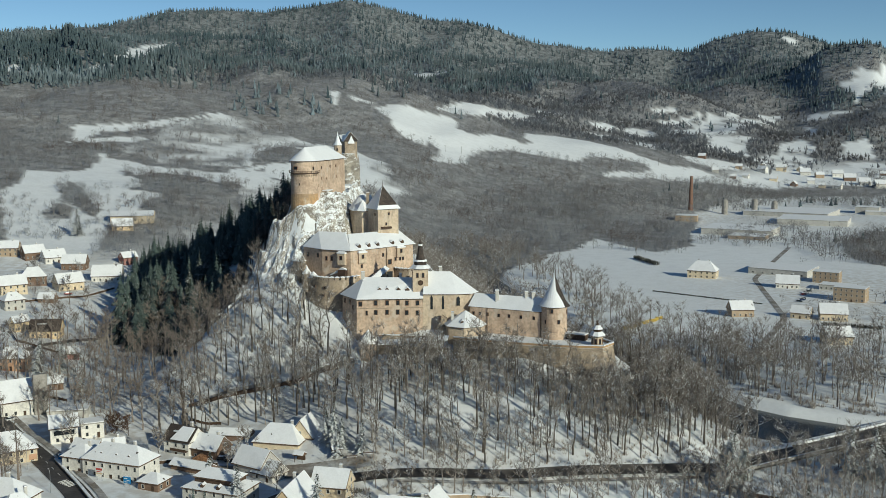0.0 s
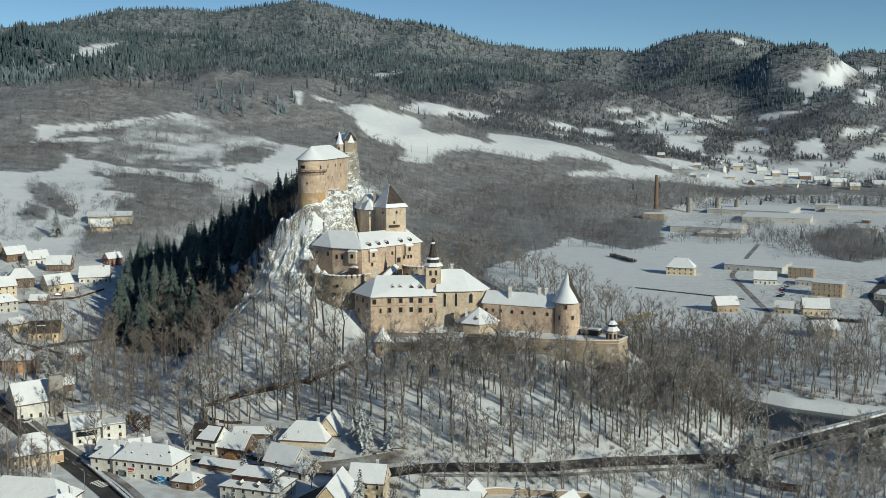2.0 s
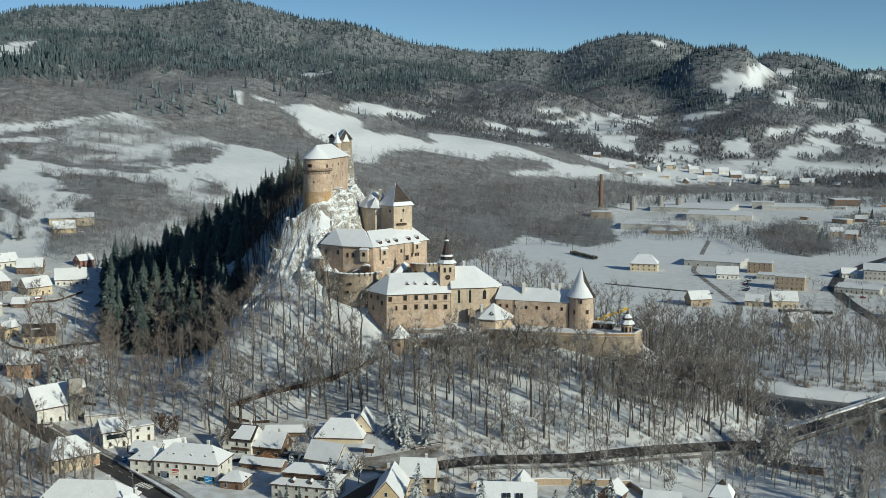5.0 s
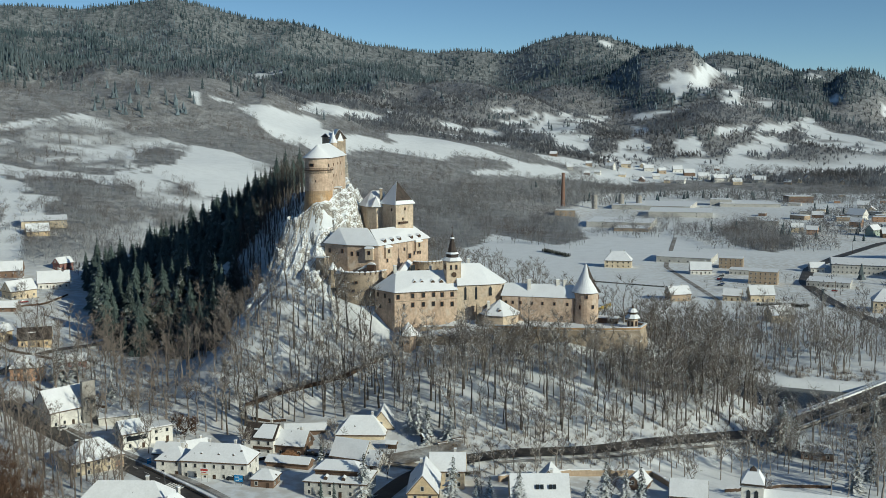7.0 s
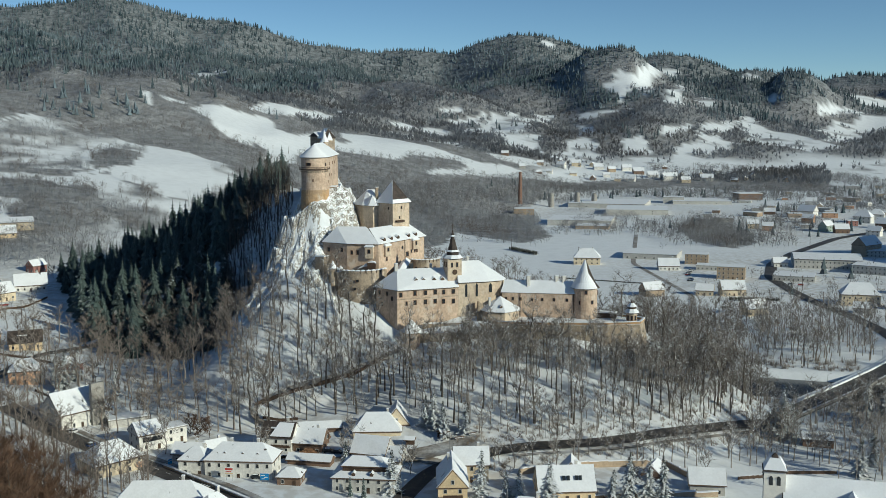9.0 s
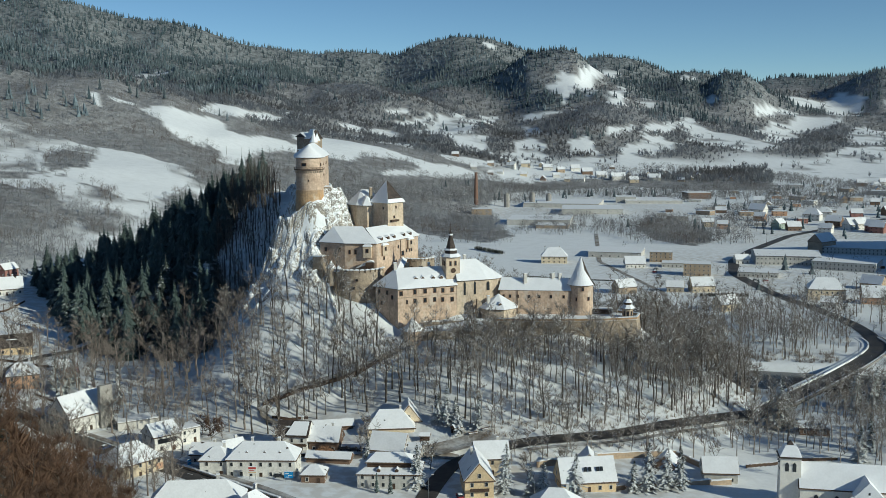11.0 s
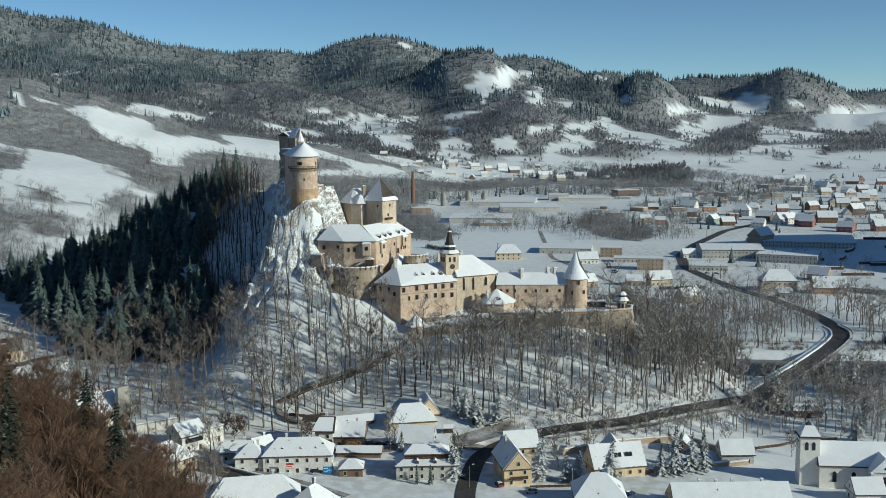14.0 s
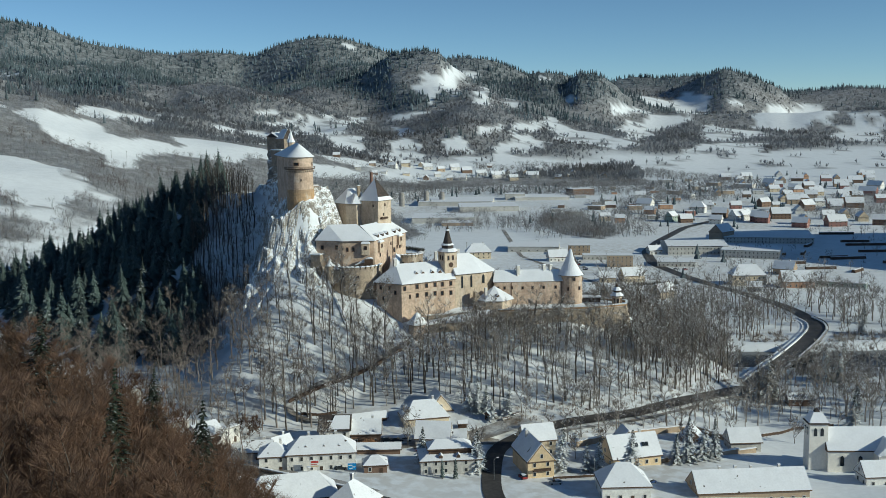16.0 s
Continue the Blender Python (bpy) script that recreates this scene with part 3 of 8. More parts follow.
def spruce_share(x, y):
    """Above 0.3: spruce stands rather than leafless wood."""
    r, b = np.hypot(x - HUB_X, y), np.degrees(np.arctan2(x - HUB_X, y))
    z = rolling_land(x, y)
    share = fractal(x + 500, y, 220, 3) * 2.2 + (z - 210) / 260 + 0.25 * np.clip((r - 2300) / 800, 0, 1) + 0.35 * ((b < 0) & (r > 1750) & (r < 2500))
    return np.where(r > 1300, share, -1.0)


def build_ground():
    bearings = np.radians(np.concatenate([np.arange(-180, -33, 3), np.arange(-33, 58, 0.26), np.arange(58, 180, 3)]))
    radii = np.concatenate([np.linspace(20, 220, 40, endpoint=False), np.linspace(220, 620, 200, endpoint=False), np.exp(np.linspace(math.log(620), math.log(4890), 290))])
    a, r = np.meshgrid(bearings, radii)
    x, y = HUB_X + r * np.sin(a), r * np.cos(a)
    z = land(x, y)
    nr, na = x.shape
    v = np.stack([x.ravel(), y.ravel(), z.ravel()], 1)
    i, j = np.meshgrid(np.arange(nr - 1), np.arange(na), indexing="ij")
    j2 = (j + 1) % na
    q = np.stack([i * na + j, (i + 1) * na + j, (i + 1) * na + j2, i * na + j2], -1).reshape(-1, 4)
    hub = len(v)
    v = np.concatenate([v, [(HUB_X, 0, land_at(HUB_X, 0.5))]])
    me = bpy.data.meshes.new("ground")
    me.from_pydata(v.tolist(), [], q[:, ::-1].tolist() + [(hub, (k + 1) % na, k) for k in range(na)])
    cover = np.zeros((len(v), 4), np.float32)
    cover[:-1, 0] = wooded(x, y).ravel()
    on_hill = (castle_hill(x, y, np.zeros_like(x)) > 2.0) & (np.hypot(x + 20, y - 450) < 190)
    brushy = np.clip(0.16 + 1.1 * fractal(x, y, 11, 3), 0, 0.7)
    cover[:-1, 0] = np.maximum(cover[:-1, 0], np.where(on_hill, brushy, 0).ravel())
    lived = np.zeros_like(x)
    for cx, cy, wide in ((-95, 330, 70), (-20, 300, 60), (-140, 370, 55), (-230, 640, 90), (-200, 480, 55), (330, 700, 150), (560, 1000, 200), (820, 1050, 220), (420, 1350, 220)):
        lived = np.maximum(lived, np.exp(-(((x - cx) ** 2 + (y - cy) ** 2) / wide**2) ** 2))
    cover[:-1, 2] = (lived * np.clip(0.8 + 1.5 * fractal(x, y, 26, 4), 0, 1)).ravel()
    cover[:-1, 1] = np.clip(near_hill(x, y).ravel() / 20, 0, 1)
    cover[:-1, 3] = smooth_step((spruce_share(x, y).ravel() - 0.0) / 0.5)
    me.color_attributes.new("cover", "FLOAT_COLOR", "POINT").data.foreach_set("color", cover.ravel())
    me.polygons.foreach_set("use_smooth", [True] * len(me.polygons))
    m = material("snowy_ground", (0.84, 0.86, 0.88), vary=0.06, scale=0.25, bump=0.15)
    nt = m.node_tree
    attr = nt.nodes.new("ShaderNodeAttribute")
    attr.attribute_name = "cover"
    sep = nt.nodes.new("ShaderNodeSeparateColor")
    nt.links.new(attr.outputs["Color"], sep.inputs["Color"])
    geo = nt.nodes.new("ShaderNodeNewGeometry")
    patch = nt.nodes.new("ShaderNodeTexNoise")
    patch.inputs["Scale"].default_value, patch.inputs["Detail"].default_value = 0.05, 8
    patch.inputs["Roughness"].default_value = 0.75
    nt.links.new(geo.outputs["Position"], patch.inputs["Vector"])
    rng = nt.nodes.new("ShaderNodeMapRange")
    rng.inputs["From Min"].default_value, rng.inputs["From Max"].default_value = 0.40, 0.60
    rng.inputs["To Min"].default_value, rng.inputs["To Max"].default_value = 0.74, 1.0
    nt.links.new(patch.outputs["Fac"], rng.inputs["Value"])
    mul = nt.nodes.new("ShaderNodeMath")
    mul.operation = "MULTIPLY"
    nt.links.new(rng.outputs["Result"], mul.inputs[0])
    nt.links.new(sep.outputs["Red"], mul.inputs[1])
    b = nt.nodes["Principled BSDF"]
    old = b.inputs["Base Color"].links[0].from_socket
    mix = nt.nodes.new("ShaderNodeMix")
    mix.data_type = "RGBA"
    nt.links.new(mul.outputs["Value"], mix.inputs["Factor"])
    # Far spruce ground is darker and cooler: canopy shade and haze in its colour.
    floor_tone = nt.nodes.new("ShaderNodeMix")
    floor_tone.data_type = "RGBA"
    floor_tone.inputs["A"].default_value, floor_tone.inputs["B"].default_value = (0.215, 0.21, 0.21, 1), (0.105, 0.118, 0.125, 1)
    nt.links.new(attr.outputs["Alpha"], floor_tone.inputs["Factor"])
    nt.links.new(floor_tone.outputs["Result"], mix.inputs["B"])
    nt.links.new(old, mix.inputs["A"])
    leaf = nt.nodes.new("ShaderNodeMix")
    leaf.data_type = "RGBA"
    leaf.inputs["B"].default_value = (0.12, 0.074, 0.046, 1)
    nt.links.new(sep.outputs["Green"], leaf.inputs["Factor"])
    trod = nt.nodes.new("ShaderNodeMix")
    trod.data_type = "RGBA"
    trod.inputs["B"].default_value = (0.60, 0.58, 0.55, 1)
    wear = nt.nodes.new("ShaderNodeTexNoise")
    wear.inputs["Scale"].default_value, wear.inputs["Detail"].default_value = 0.22, 7
    nt.links.new(geo.outputs["Position"], wear.inputs["Vector"])
    worn = nt.nodes.new("ShaderNodeMapRange")
    worn.inputs["From Min"].default_value, worn.inputs["From Max"].default_value = 0.40, 0.58
    nt.links.new(wear.outputs["Fac"], worn.inputs["Value"])
    both = nt.nodes.new("ShaderNodeMath")
    both.operation = "MULTIPLY"
    nt.links.new(worn.outputs["Result"], both.inputs[0])
    nt.links.new(sep.outputs["Blue"], both.inputs[1])
    nt.links.new(both.outputs["Value"], trod.inputs["Factor"])
    nt.links.new(mix.outputs["Result"], trod.inputs["A"])
    nt.links.new(trod.outputs["Result"], leaf.inputs["A"])
    nt.links.new(leaf.outputs["Result"], b.inputs["Base Color"])
    # crowns of the closed forest: coarse relief and light and dark tops
    crowns = nt.nodes.new("ShaderNodeTexNoise")
    crowns.inputs["Scale"].default_value, crowns.inputs["Detail"].default_value, crowns.inputs["Roughness"].default_value = 0.10, 4, 0.7
    nt.links.new(geo.outputs["Position"], crowns.inputs["Vector"])
    relief = nt.nodes.new("ShaderNodeBump")
    relief.inputs["Distance"].default_value = 7.0
    nt.links.new(mul.outputs["Value"], relief.inputs["Strength"])
    nt.links.new(crowns.outputs["Fac"], relief.inputs["Height"])
    nt.links.new(b.inputs["Normal"].links[0].from_socket, relief.inputs["Normal"])
    nt.links.new(relief.outputs["Normal"], b.inputs["Normal"])
    me.materials.append(m)
    return tagged(new("ground", me), "snow-covered valley floor and wooded hills", "ground", kind="structure")


build_ground()


def build_rock():
    """The limestone crag under the upper castle, as a finely broken sheet over the steep ground."""
    gx, gy = np.meshgrid(np.arange(-116, -24, 0.7), np.arange(422, 612, 0.7))
    base = land(gx, gy)
    sx, sy = np.gradient(base, 0.7)
    steep = np.hypot(sx, sy)
    show = smooth_step((steep - 0.75) / 0.5) * smooth_step((base - 20) / 8)
    for _ in range(3):
        show[1:-1, 1:-1] = (show[:-2, 1:-1] + show[2:, 1:-1] + show[1:-1, :-2] + show[1:-1, 2:]) / 4
    jag = np.abs(fractal(gx * 1.3, gy, 7.0, 4)) * 8.5 + fractal(gx, gy * 1.4, 2.6, 3) * 2.6
    ledge = np.abs((base / 3.1 + 2.2 * fractal(gx, gy, 14, 3)) % 1.0 - 0.5) * 1.6
    z = base + show * (0.3 + jag + ledge) - (1 - np.clip(show * 3, 0, 1)) * 2.5
    px, py = gx + show * fractal(gx + 70, gy, 4, 3) * 2.4, gy + show * fractal(gx, gy + 70, 4, 3) * 2.4
    ny, nx = gx.shape
    i, j = np.meshgrid(np.arange(ny - 1), np.arange(nx - 1), indexing="ij")
    q = np.stack([i * nx + j, i * nx + j + 1, (i + 1) * nx + j + 1, (i + 1) * nx + j], -1).reshape(-1, 4)
    on = (show.ravel()[q] > 0.02).any(1)
    me = bpy.data.meshes.new("rock_crag")
    me.from_pydata(np.stack([px.ravel(), py.ravel(), z.ravel()], 1).tolist(), [], q[on].tolist())
    me.materials.append(ROCK)
    return tagged(new("rock_crag", me), "pale limestone crag streaked with snow", "rock", kind="structure")


build_rock()


def rock_pillar(x, y, rows, n=26):
    """A rough standing pillar of rock: (radius, height) rows with broken sides."""
    prof = []
    for (r0, z0), (r1, z1) in zip(rows, rows[1:]):
        for k in range(8):
            prof.append((r0 + (r1 - r0) * k / 8, z0 + (z1 - z0) * k / 8))
    prof.append(rows[-1])
    v, f = lathe(x, y, prof, n)
    w = []
    c, q = math.cos(radians(122)), math.sin(radians(122))
    for a, b, h in v:
        k = 1 + 0.3 * noise.fractal(Vector((a * 0.25, b * 0.25, h * 0.12)), 1.0, 2.0, 4)
        along_axis, across = (a - x) * c + (b - y) * q, (b - y) * c - (a - x) * q
        along_axis *= 2.0 if along_axis > 0 else 1.0
        w.append((x + (along_axis * c - across * q) * k, y + (along_axis * q + across * c) * k, h))
    return tagged(part("rock_pillar", (w, f), ROCK), "tall limestone pillar under the watch house", "rock", kind="structure")


rock_pillar(-48.6, 543.0, [(10.5, 60), (8.0, 78), (6.3, 90), (5.3, 100), (4.8, 107.5), (2.0, 108.2)])


# ---- houses ----
def wall_paint(name, colour, second=None):
    return material(name, colour, vary=0.16, scale=0.8, second=second, per_object=0.08)


# Red, orange and green have the far town's haze mixed in, dulling them.
PAINT = {
    "tan": wall_paint("tan_house_plaster", (0.44, 0.34, 0.24)), "cream": wall_paint("cream_house_plaster", (0.68, 0.57, 0.41)),
    "white": wall_paint("white_house_plaster", (0.78, 0.755, 0.70)), "brown": wall_paint("brown_boarding", (0.21, 0.14, 0.10)),
    "red": wall_paint("red_house_paint", (0.33, 0.17, 0.145)), "yellow": wall_paint("yellow_house_plaster", (0.72, 0.56, 0.35)),
    "pink": wall_paint("apricot_house_plaster", (0.62, 0.38, 0.24)), "grey": wall_paint("grey_house_plaster", (0.56, 0.54, 0.50)),
    "green": wall_paint("green_house_plaster", (0.36, 0.43, 0.37)), "orange": wall_paint("orange_house_plaster", (0.50, 0.31, 0.20)),
}
WINDOW_MESH = mesh_of("window_frame", frame_ring(1.1, 1.5, 0.12, 0.12), WHITE_FRAME)
PANE_MESH = mesh_of("pane", box(0, -0.02, 0.06, 1.0, 0.04, 1.36), GLASS)
DARK_WINDOW_MESH = mesh_of("window_frame", frame_ring(1.1, 1.5, 0.13, 0.14), FRAME)


FAR_WINDOW_MESH = mesh_of("window", box(0, -0.05, 0.15, 1.0, 0.14, 1.15), GLASS)


def window(parent, x, y, z, yaw, wide=1.0, high=1.0, dark=False, name="window"):
    """A framed window with its pane; the wall looks towards -y before the turn."""
    w = new(name, DARK_WINDOW_MESH if dark else WINDOW_MESH)
    w.parent = parent
    w.matrix_basis = pose(x, y, z, 0, 0, yaw) @ Matrix.Diagonal((wide, 1, high, 1))
    p = new("pane", PANE_MESH)
    p.parent = w
    return w


def chimney(parent, x, y, z0, z1, size=0.8, mat=None):
    c = part("chimney", lathe(x, y, [(size * 0.7, z0), (size * 0.7, z1), (size * 0.85, z1), (size * 0.85, z1 + 0.15)], 4, 0.5), mat or CHIMNEY, parent)
    part("snow_cap", box(x, y, z1 + 0.15, size + 0.1, size + 0.1, 0.22), ROOF_SNOW, c)
    return c


HOUSE_NOTE = {"tan": "tan plastered", "cream": "cream plastered", "white": "white plastered", "brown": "brown timber", "red": "dark red painted",
              "yellow": "yellow plastered", "pink": "apricot plastered", "grey": "grey rendered", "green": "pale green", "orange": "orange rendered"}


def house(x, y, length, width, high, yaw, colour, roof="g", rise=None, floors=None, ground=None, label="", name="house", detail=True, chimneys=1, group="", windows=True, far=False):
    z = land_at(x, y) - 0.2 if ground is None else ground
    kinds = {"g": "gabled", "h": "hipped", "f": "flat-roofed", "d": "dark gabled"}
    note = label or f"{HOUSE_NOTE[colour]} {kinds[roof]} house with snow on its roof"
    h = thing(name, x, y, z, note, "house", group, yaw=yaw)
    part("wall", box(0, 0, -1.5, length, width, high + 1.5), PAINT[colour], h)
    rise = rise if rise is not None else width * 0.42
    if roof == "f":
        part("roof", box(0, 0, high, length + 0.5, width + 0.5, 0.35), CONCRETE, h)
        part("roof_snow", box(0, 0, high + 0.35, length + 0.2, width + 0.2, 0.28), ROOF_SNOW, h)
    else:
        shape = ridge_roof(length, width, rise, 0.6, width * 0.45 if roof == "h" else 0.0)
        r = part("roof", ([(a, b, c + high) for a, b, c in shape[0]], shape[1]), SHINGLE if roof == "d" else EAVE, h)
        if roof != "d":
            snow = ridge_roof(length, width, rise, 0.5, width * 0.45 if roof == "h" else 0.0)
            part("roof_snow", ([(a, b, c + high + 0.3) for a, b, c in snow[0]], snow[1]), PATCHY_SNOW, r)
        else:
            part("roof_snow", box(-length * 0.1, -width * 0.22, high + rise * 0.56, length * 0.3, width * 0.1, 0.35), ROOF_SNOW, r, "patches of snow")
        if roof == "g" or roof == "d":
            gx = -length / 2 - 0.64
            gable = [(gx, -width * 0.5, high - 0.1), (gx, width * 0.5, high - 0.1), (gx, 0, high + rise * 0.93)]
            tri = gable + [(-a, b, c) for a, b, c in gable]
            part("gable", (tri, [(0, 1, 2), (5, 4, 3), (0, 3, 4, 1), (1, 4, 5, 2), (2, 5, 3, 0)]), PAINT[colour], h)
        for k in range(chimneys):
            if far and y > 1250:
                continue
            if far:
                part("chimney", box(length * 0.2, width * 0.1, high + rise * 0.5, 0.9, 0.9, rise * 0.5 + 1.0), CHIMNEY, h)
                continue
            chimney(h, length * (0.22 - 0.4 * k), width * 0.12, high + rise * 0.5, high + rise + 0.9, 0.8)
    if windows:
        floors = floors or max(1, int(high / 2.8))
        n = max(2, int(length / 3.2)) if not far else min(6 if y < 1050 else 2, max(2, int(length / 4.2)))
        floors = 1 if y > 1250 else floors
        for f in range(floors):
            zz = 0.9 + f * (high / floors)
            for k in range(n):
                if far:
                    part("window", FAR_WINDOW_MESH, GLASS, h).matrix_basis = pose(-length / 2 + (k + 0.5) * length / n, -width / 2, zz)
                    continue
                if f == 0 and k == n // 2 and detail:
                    part("door", box(-length / 2 + (k + 0.5) * length / n, -width / 2 - 0.04, 0, 1.0, 0.12, 2.1), WOOD, h)
                else:
                    window(h, -length / 2 + (k + 0.5) * length / n, -width / 2, zz, 0)
            if detail:
                for k in range(2):
                    window(h, length / 2, -width / 4 + k * width / 2, zz, 90)
                    window(h, -length / 2, -width / 4 + k * width / 2, zz, -90)
        if detail and roof in "gd":
            window(h, length / 2 + 0.64, 0, high + rise * 0.15, 90)
            window(h, -length / 2 - 0.64, 0, high + rise * 0.15, -90)
    return h


def dormer(parent, x, y, z, yaw, size=1.3):
    d = part("dormer", moved(([(size * a, b, size * c) for b in (-0.5, 1.6) for a, c in ((-0.55, 0), (0.55, 0), (0.55, 0.7), (0, 1.2), (-0.55, 0.7))], [(0, 1, 2, 3, 4), (9, 8, 7, 6, 5), (0, 5, 6, 1), (1, 6, 7, 2), (2, 7, 8, 3), (3, 8, 9, 4), (4, 9, 5, 0)]), x, y, z, yaw), WOOD, parent)
    part("dormer_snow", moved(([(-size * 0.75, -0.4, size * 0.78), (0, -0.4, size * 1.3), (size * 0.75, -0.4, size * 0.78), (-size * 0.75, 1.4, size * 0.9), (0, 1.4, size * 1.45), (size * 0.75, 1.4, size * 0.9), (0, -0.4, size * 0.95), (0, 1.4, size * 1.0)], [(0, 1, 4, 3), (1, 2, 5, 4), (0, 6, 1), (6, 2, 1), (3, 4, 7), (7, 4, 5), (0, 3, 7, 6), (6, 7, 5, 2)]), x, y, z, yaw), ROOF_SNOW, d)
    return d




# ---- castle ----
CX, CY, CZ = -10.0, 435.0, 35.0
castle = thing("castle", CX, CY, CZ, "tan plastered medieval castle with snowy roofs on a rock", "castle")


def cpart(name, shape, mat, label="", parent=None, smooth=False):
    """A part of the castle, given in world places."""
    v = [(x - CX, y - CY, z - CZ) for x, y, z in shape[0]]
    return part(name, (v, shape[1]), mat, parent or castle, label, smooth)


def eave_roof(outer, inner, z0, z1, name="roof", label="snow-covered roof", thick=0.35, tops=None):
    """A roof between an eave line all round and a ridge line: snow on top of a thin wooden body."""
    body = hull([(x, y, z0) for x, y in outer] + [(x, y, z1) for x, y in inner])
    snow = hull([(x, y, z0 + 0.14) for x, y in outer] + [(x, y, z0 + thick) for x, y in outer] + [(x, y, z1 + thick) for x, y in inner])
    r = cpart(name, body, EAVE, label)
    cpart("roof_snow", snow, ROOF_SNOW, "thick white snow", parent=r)
    return r


def grown(poly, d):
    cx, cy = sum(p[0] for p in poly) / len(poly), sum(p[1] for p in poly) / len(poly)
    return [(x + d * (x - cx) / math.hypot(x - cx, y - cy), y + d * (y - cy) / math.hypot(x - cx, y - cy)) for x, y in poly]


def facade(a, b, spots, wide, high, proud=0.0):
    """Windows on the wall from a to b (left to right seen from outside): (distance along, height of the middle)."""
    yaw = math.degrees(math.atan2(b[1] - a[1], b[0] - a[0]))
    ux, uy = math.cos(radians(yaw)), math.sin(radians(yaw))
    for s, z in spots:
        window(castle, a[0] + ux * s + uy * proud - CX, a[1] + uy * s - ux * proud - CY, z - high / 2 - CZ, yaw, wide / 1.1, high / 1.5, dark=True)


def oriel(a, b, s, z0, z1, wide, deep=1.1):
    """A bay built out from the wall, under its own small snowy roof."""
    yaw = math.degrees(math.atan2(b[1] - a[1], b[0] - a[0]))
    ux, uy = math.cos(radians(yaw)), math.sin(radians(yaw))
    x, y = a[0] + ux * s + uy * deep / 2, a[1] + uy * s - ux * deep / 2
    o = cpart("oriel", box(x, y, z0, wide, deep, z1 - z0, yaw), CREAM, "built-out bay")
    cpart("oriel_roof", hull([(p[0], p[1], z1 + h) for p in [v for v in box(x, y, 0, wide + 0.6, deep + 0.6, 1, yaw)[0][:4]] for h in (0, 0.4)] + [(x - uy * deep * 0.4 + ux * k, y + ux * deep * 0.4 + uy * k, z1 + 1.3) for k in (-wide * 0.3, wide * 0.3)]), ROOF_SNOW, "", parent=o)
    yw = yaw
    for z in ((z0 + z1) / 2 + 0.6,):
        window(castle, x + uy * deep / 2 - CX, y - ux * deep / 2 - CY, z - 0.9 - CZ, yw, 1.3, 1.25, dark=True)
    return o


def castle_dormer(x, y, z, yaw, size=1.5):
    dormer(castle, x - CX, y - CY, z - CZ, yaw, size)


def merlons(cx, cy, r, a0, a1, n, z, high=1.4, thick=0.7):
    """A merlon wall along an arc, each block under its own cap of snow."""
    for k in range(n):
        a = a0 + (a1 - a0) * (k + 0.5) / n
        x, y = cx + r * math.cos(radians(a)), cy + r * math.sin(radians(a))
        wide = abs(radians(a1 - a0)) * r / n * 0.72
        m = cpart("merlon", box(x, y, z, wide, thick, high, a + 90), STONE)
        cpart("snow_cap", hull([(p[0], p[1], z + high + h) for p in box(x, y, 0, wide + 0.3, thick + 0.9, 1, a + 90)[0][:4] for h in (0, 0.25)] + [(x, y, z + high + 0.6)]), ROOF_SNOW, "", parent=m)


# upper citadel on the crag
CIT = (-61.7, 474.5)
CIT_DIR = (0.256, 0.967)
cit_side = (CIT_DIR[1], -CIT_DIR[0])
ang = math.degrees(math.atan2(CIT_DIR[1], CIT_DIR[0]))
CIT_R, CIT_L = 6.1, 35.0


def cit_outline(r, back):
    front = ring(CIT[0], CIT[1], r, 18, ang + 90, ang + 270)
    return front + [(CIT[0] + CIT_DIR[0] * back + s * cit_side[0] * r, CIT[1] + CIT_DIR[1] * back + s * cit_side[1] * r) for s in (1, -1.6)]


def cit_at(angle, r):
    return CIT[0] + r * math.cos(radians(angle)), CIT[1] + r * math.sin(radians(angle))


cpart("citadel_wall", prism(cit_outline(CIT_R + 0.15, CIT_L), 78, 106.6, cit_outline(CIT_R, CIT_L)), TAN)
cpart("citadel_base", prism(ring(*CIT, CIT_R + 0.9, 18, ang + 85, ang + 275), 78, 91.5, ring(*CIT, CIT_R + 0.25, 18, ang + 85, ang + 275)), OCHRE, "ochre stained lower masonry")
eave_roof(cit_outline(CIT_R + 0.9, CIT_L + 0.5), [(CIT[0] + CIT_DIR[0] * k, CIT[1] + CIT_DIR[1] * k) for k in (0.5, CIT_L - 8)], 106.4, 112.4)
cpart("gallery_floor", prism(ring(*CIT, CIT_R + 1.0, 18, ang + 75, ang + 285), 100.9, 101.2), WOOD, "dark wooden gallery round the tower")
cpart("gallery_rail", prism(ring(*CIT, CIT_R + 1.05, 18, ang + 75, ang + 285) + ring(*CIT, CIT_R + 0.95, 18, ang + 285, ang + 75), 101.9, 102.05), WOOD)
for k in range(13):
    x, y = cit_at(ang + 78 + 17 * k, CIT_R + 1.0)
    cpart("gallery_post", box(x, y, 101.2, 0.12, 0.12, 0.8), WOOD)
for k in range(18):
    a = ang + 95 + 10 * k
    x, y = cit_at(a, CIT_R + 0.2)
    cpart("corbel", box(x, y, 99.6, 0.55, 0.35, 0.8, a + 90), STONE)
for a, z, w, hh in ((ang + 163, 103.4, 2.6, 1.5), (ang + 182, 96.0, 0.5, 1.1), (ang + 245, 103.2, 0.8, 1.6)):
    x, y = cit_at(a, CIT_R + 0.06)
    window(castle, x - CX, y - CY, z - hh / 2 - CZ, a + 90, w / 1.1, hh / 1.5, dark=True)
cit_a = (CIT[0] + cit_side[0] * CIT_R, CIT[1] + cit_side[1] * CIT_R)
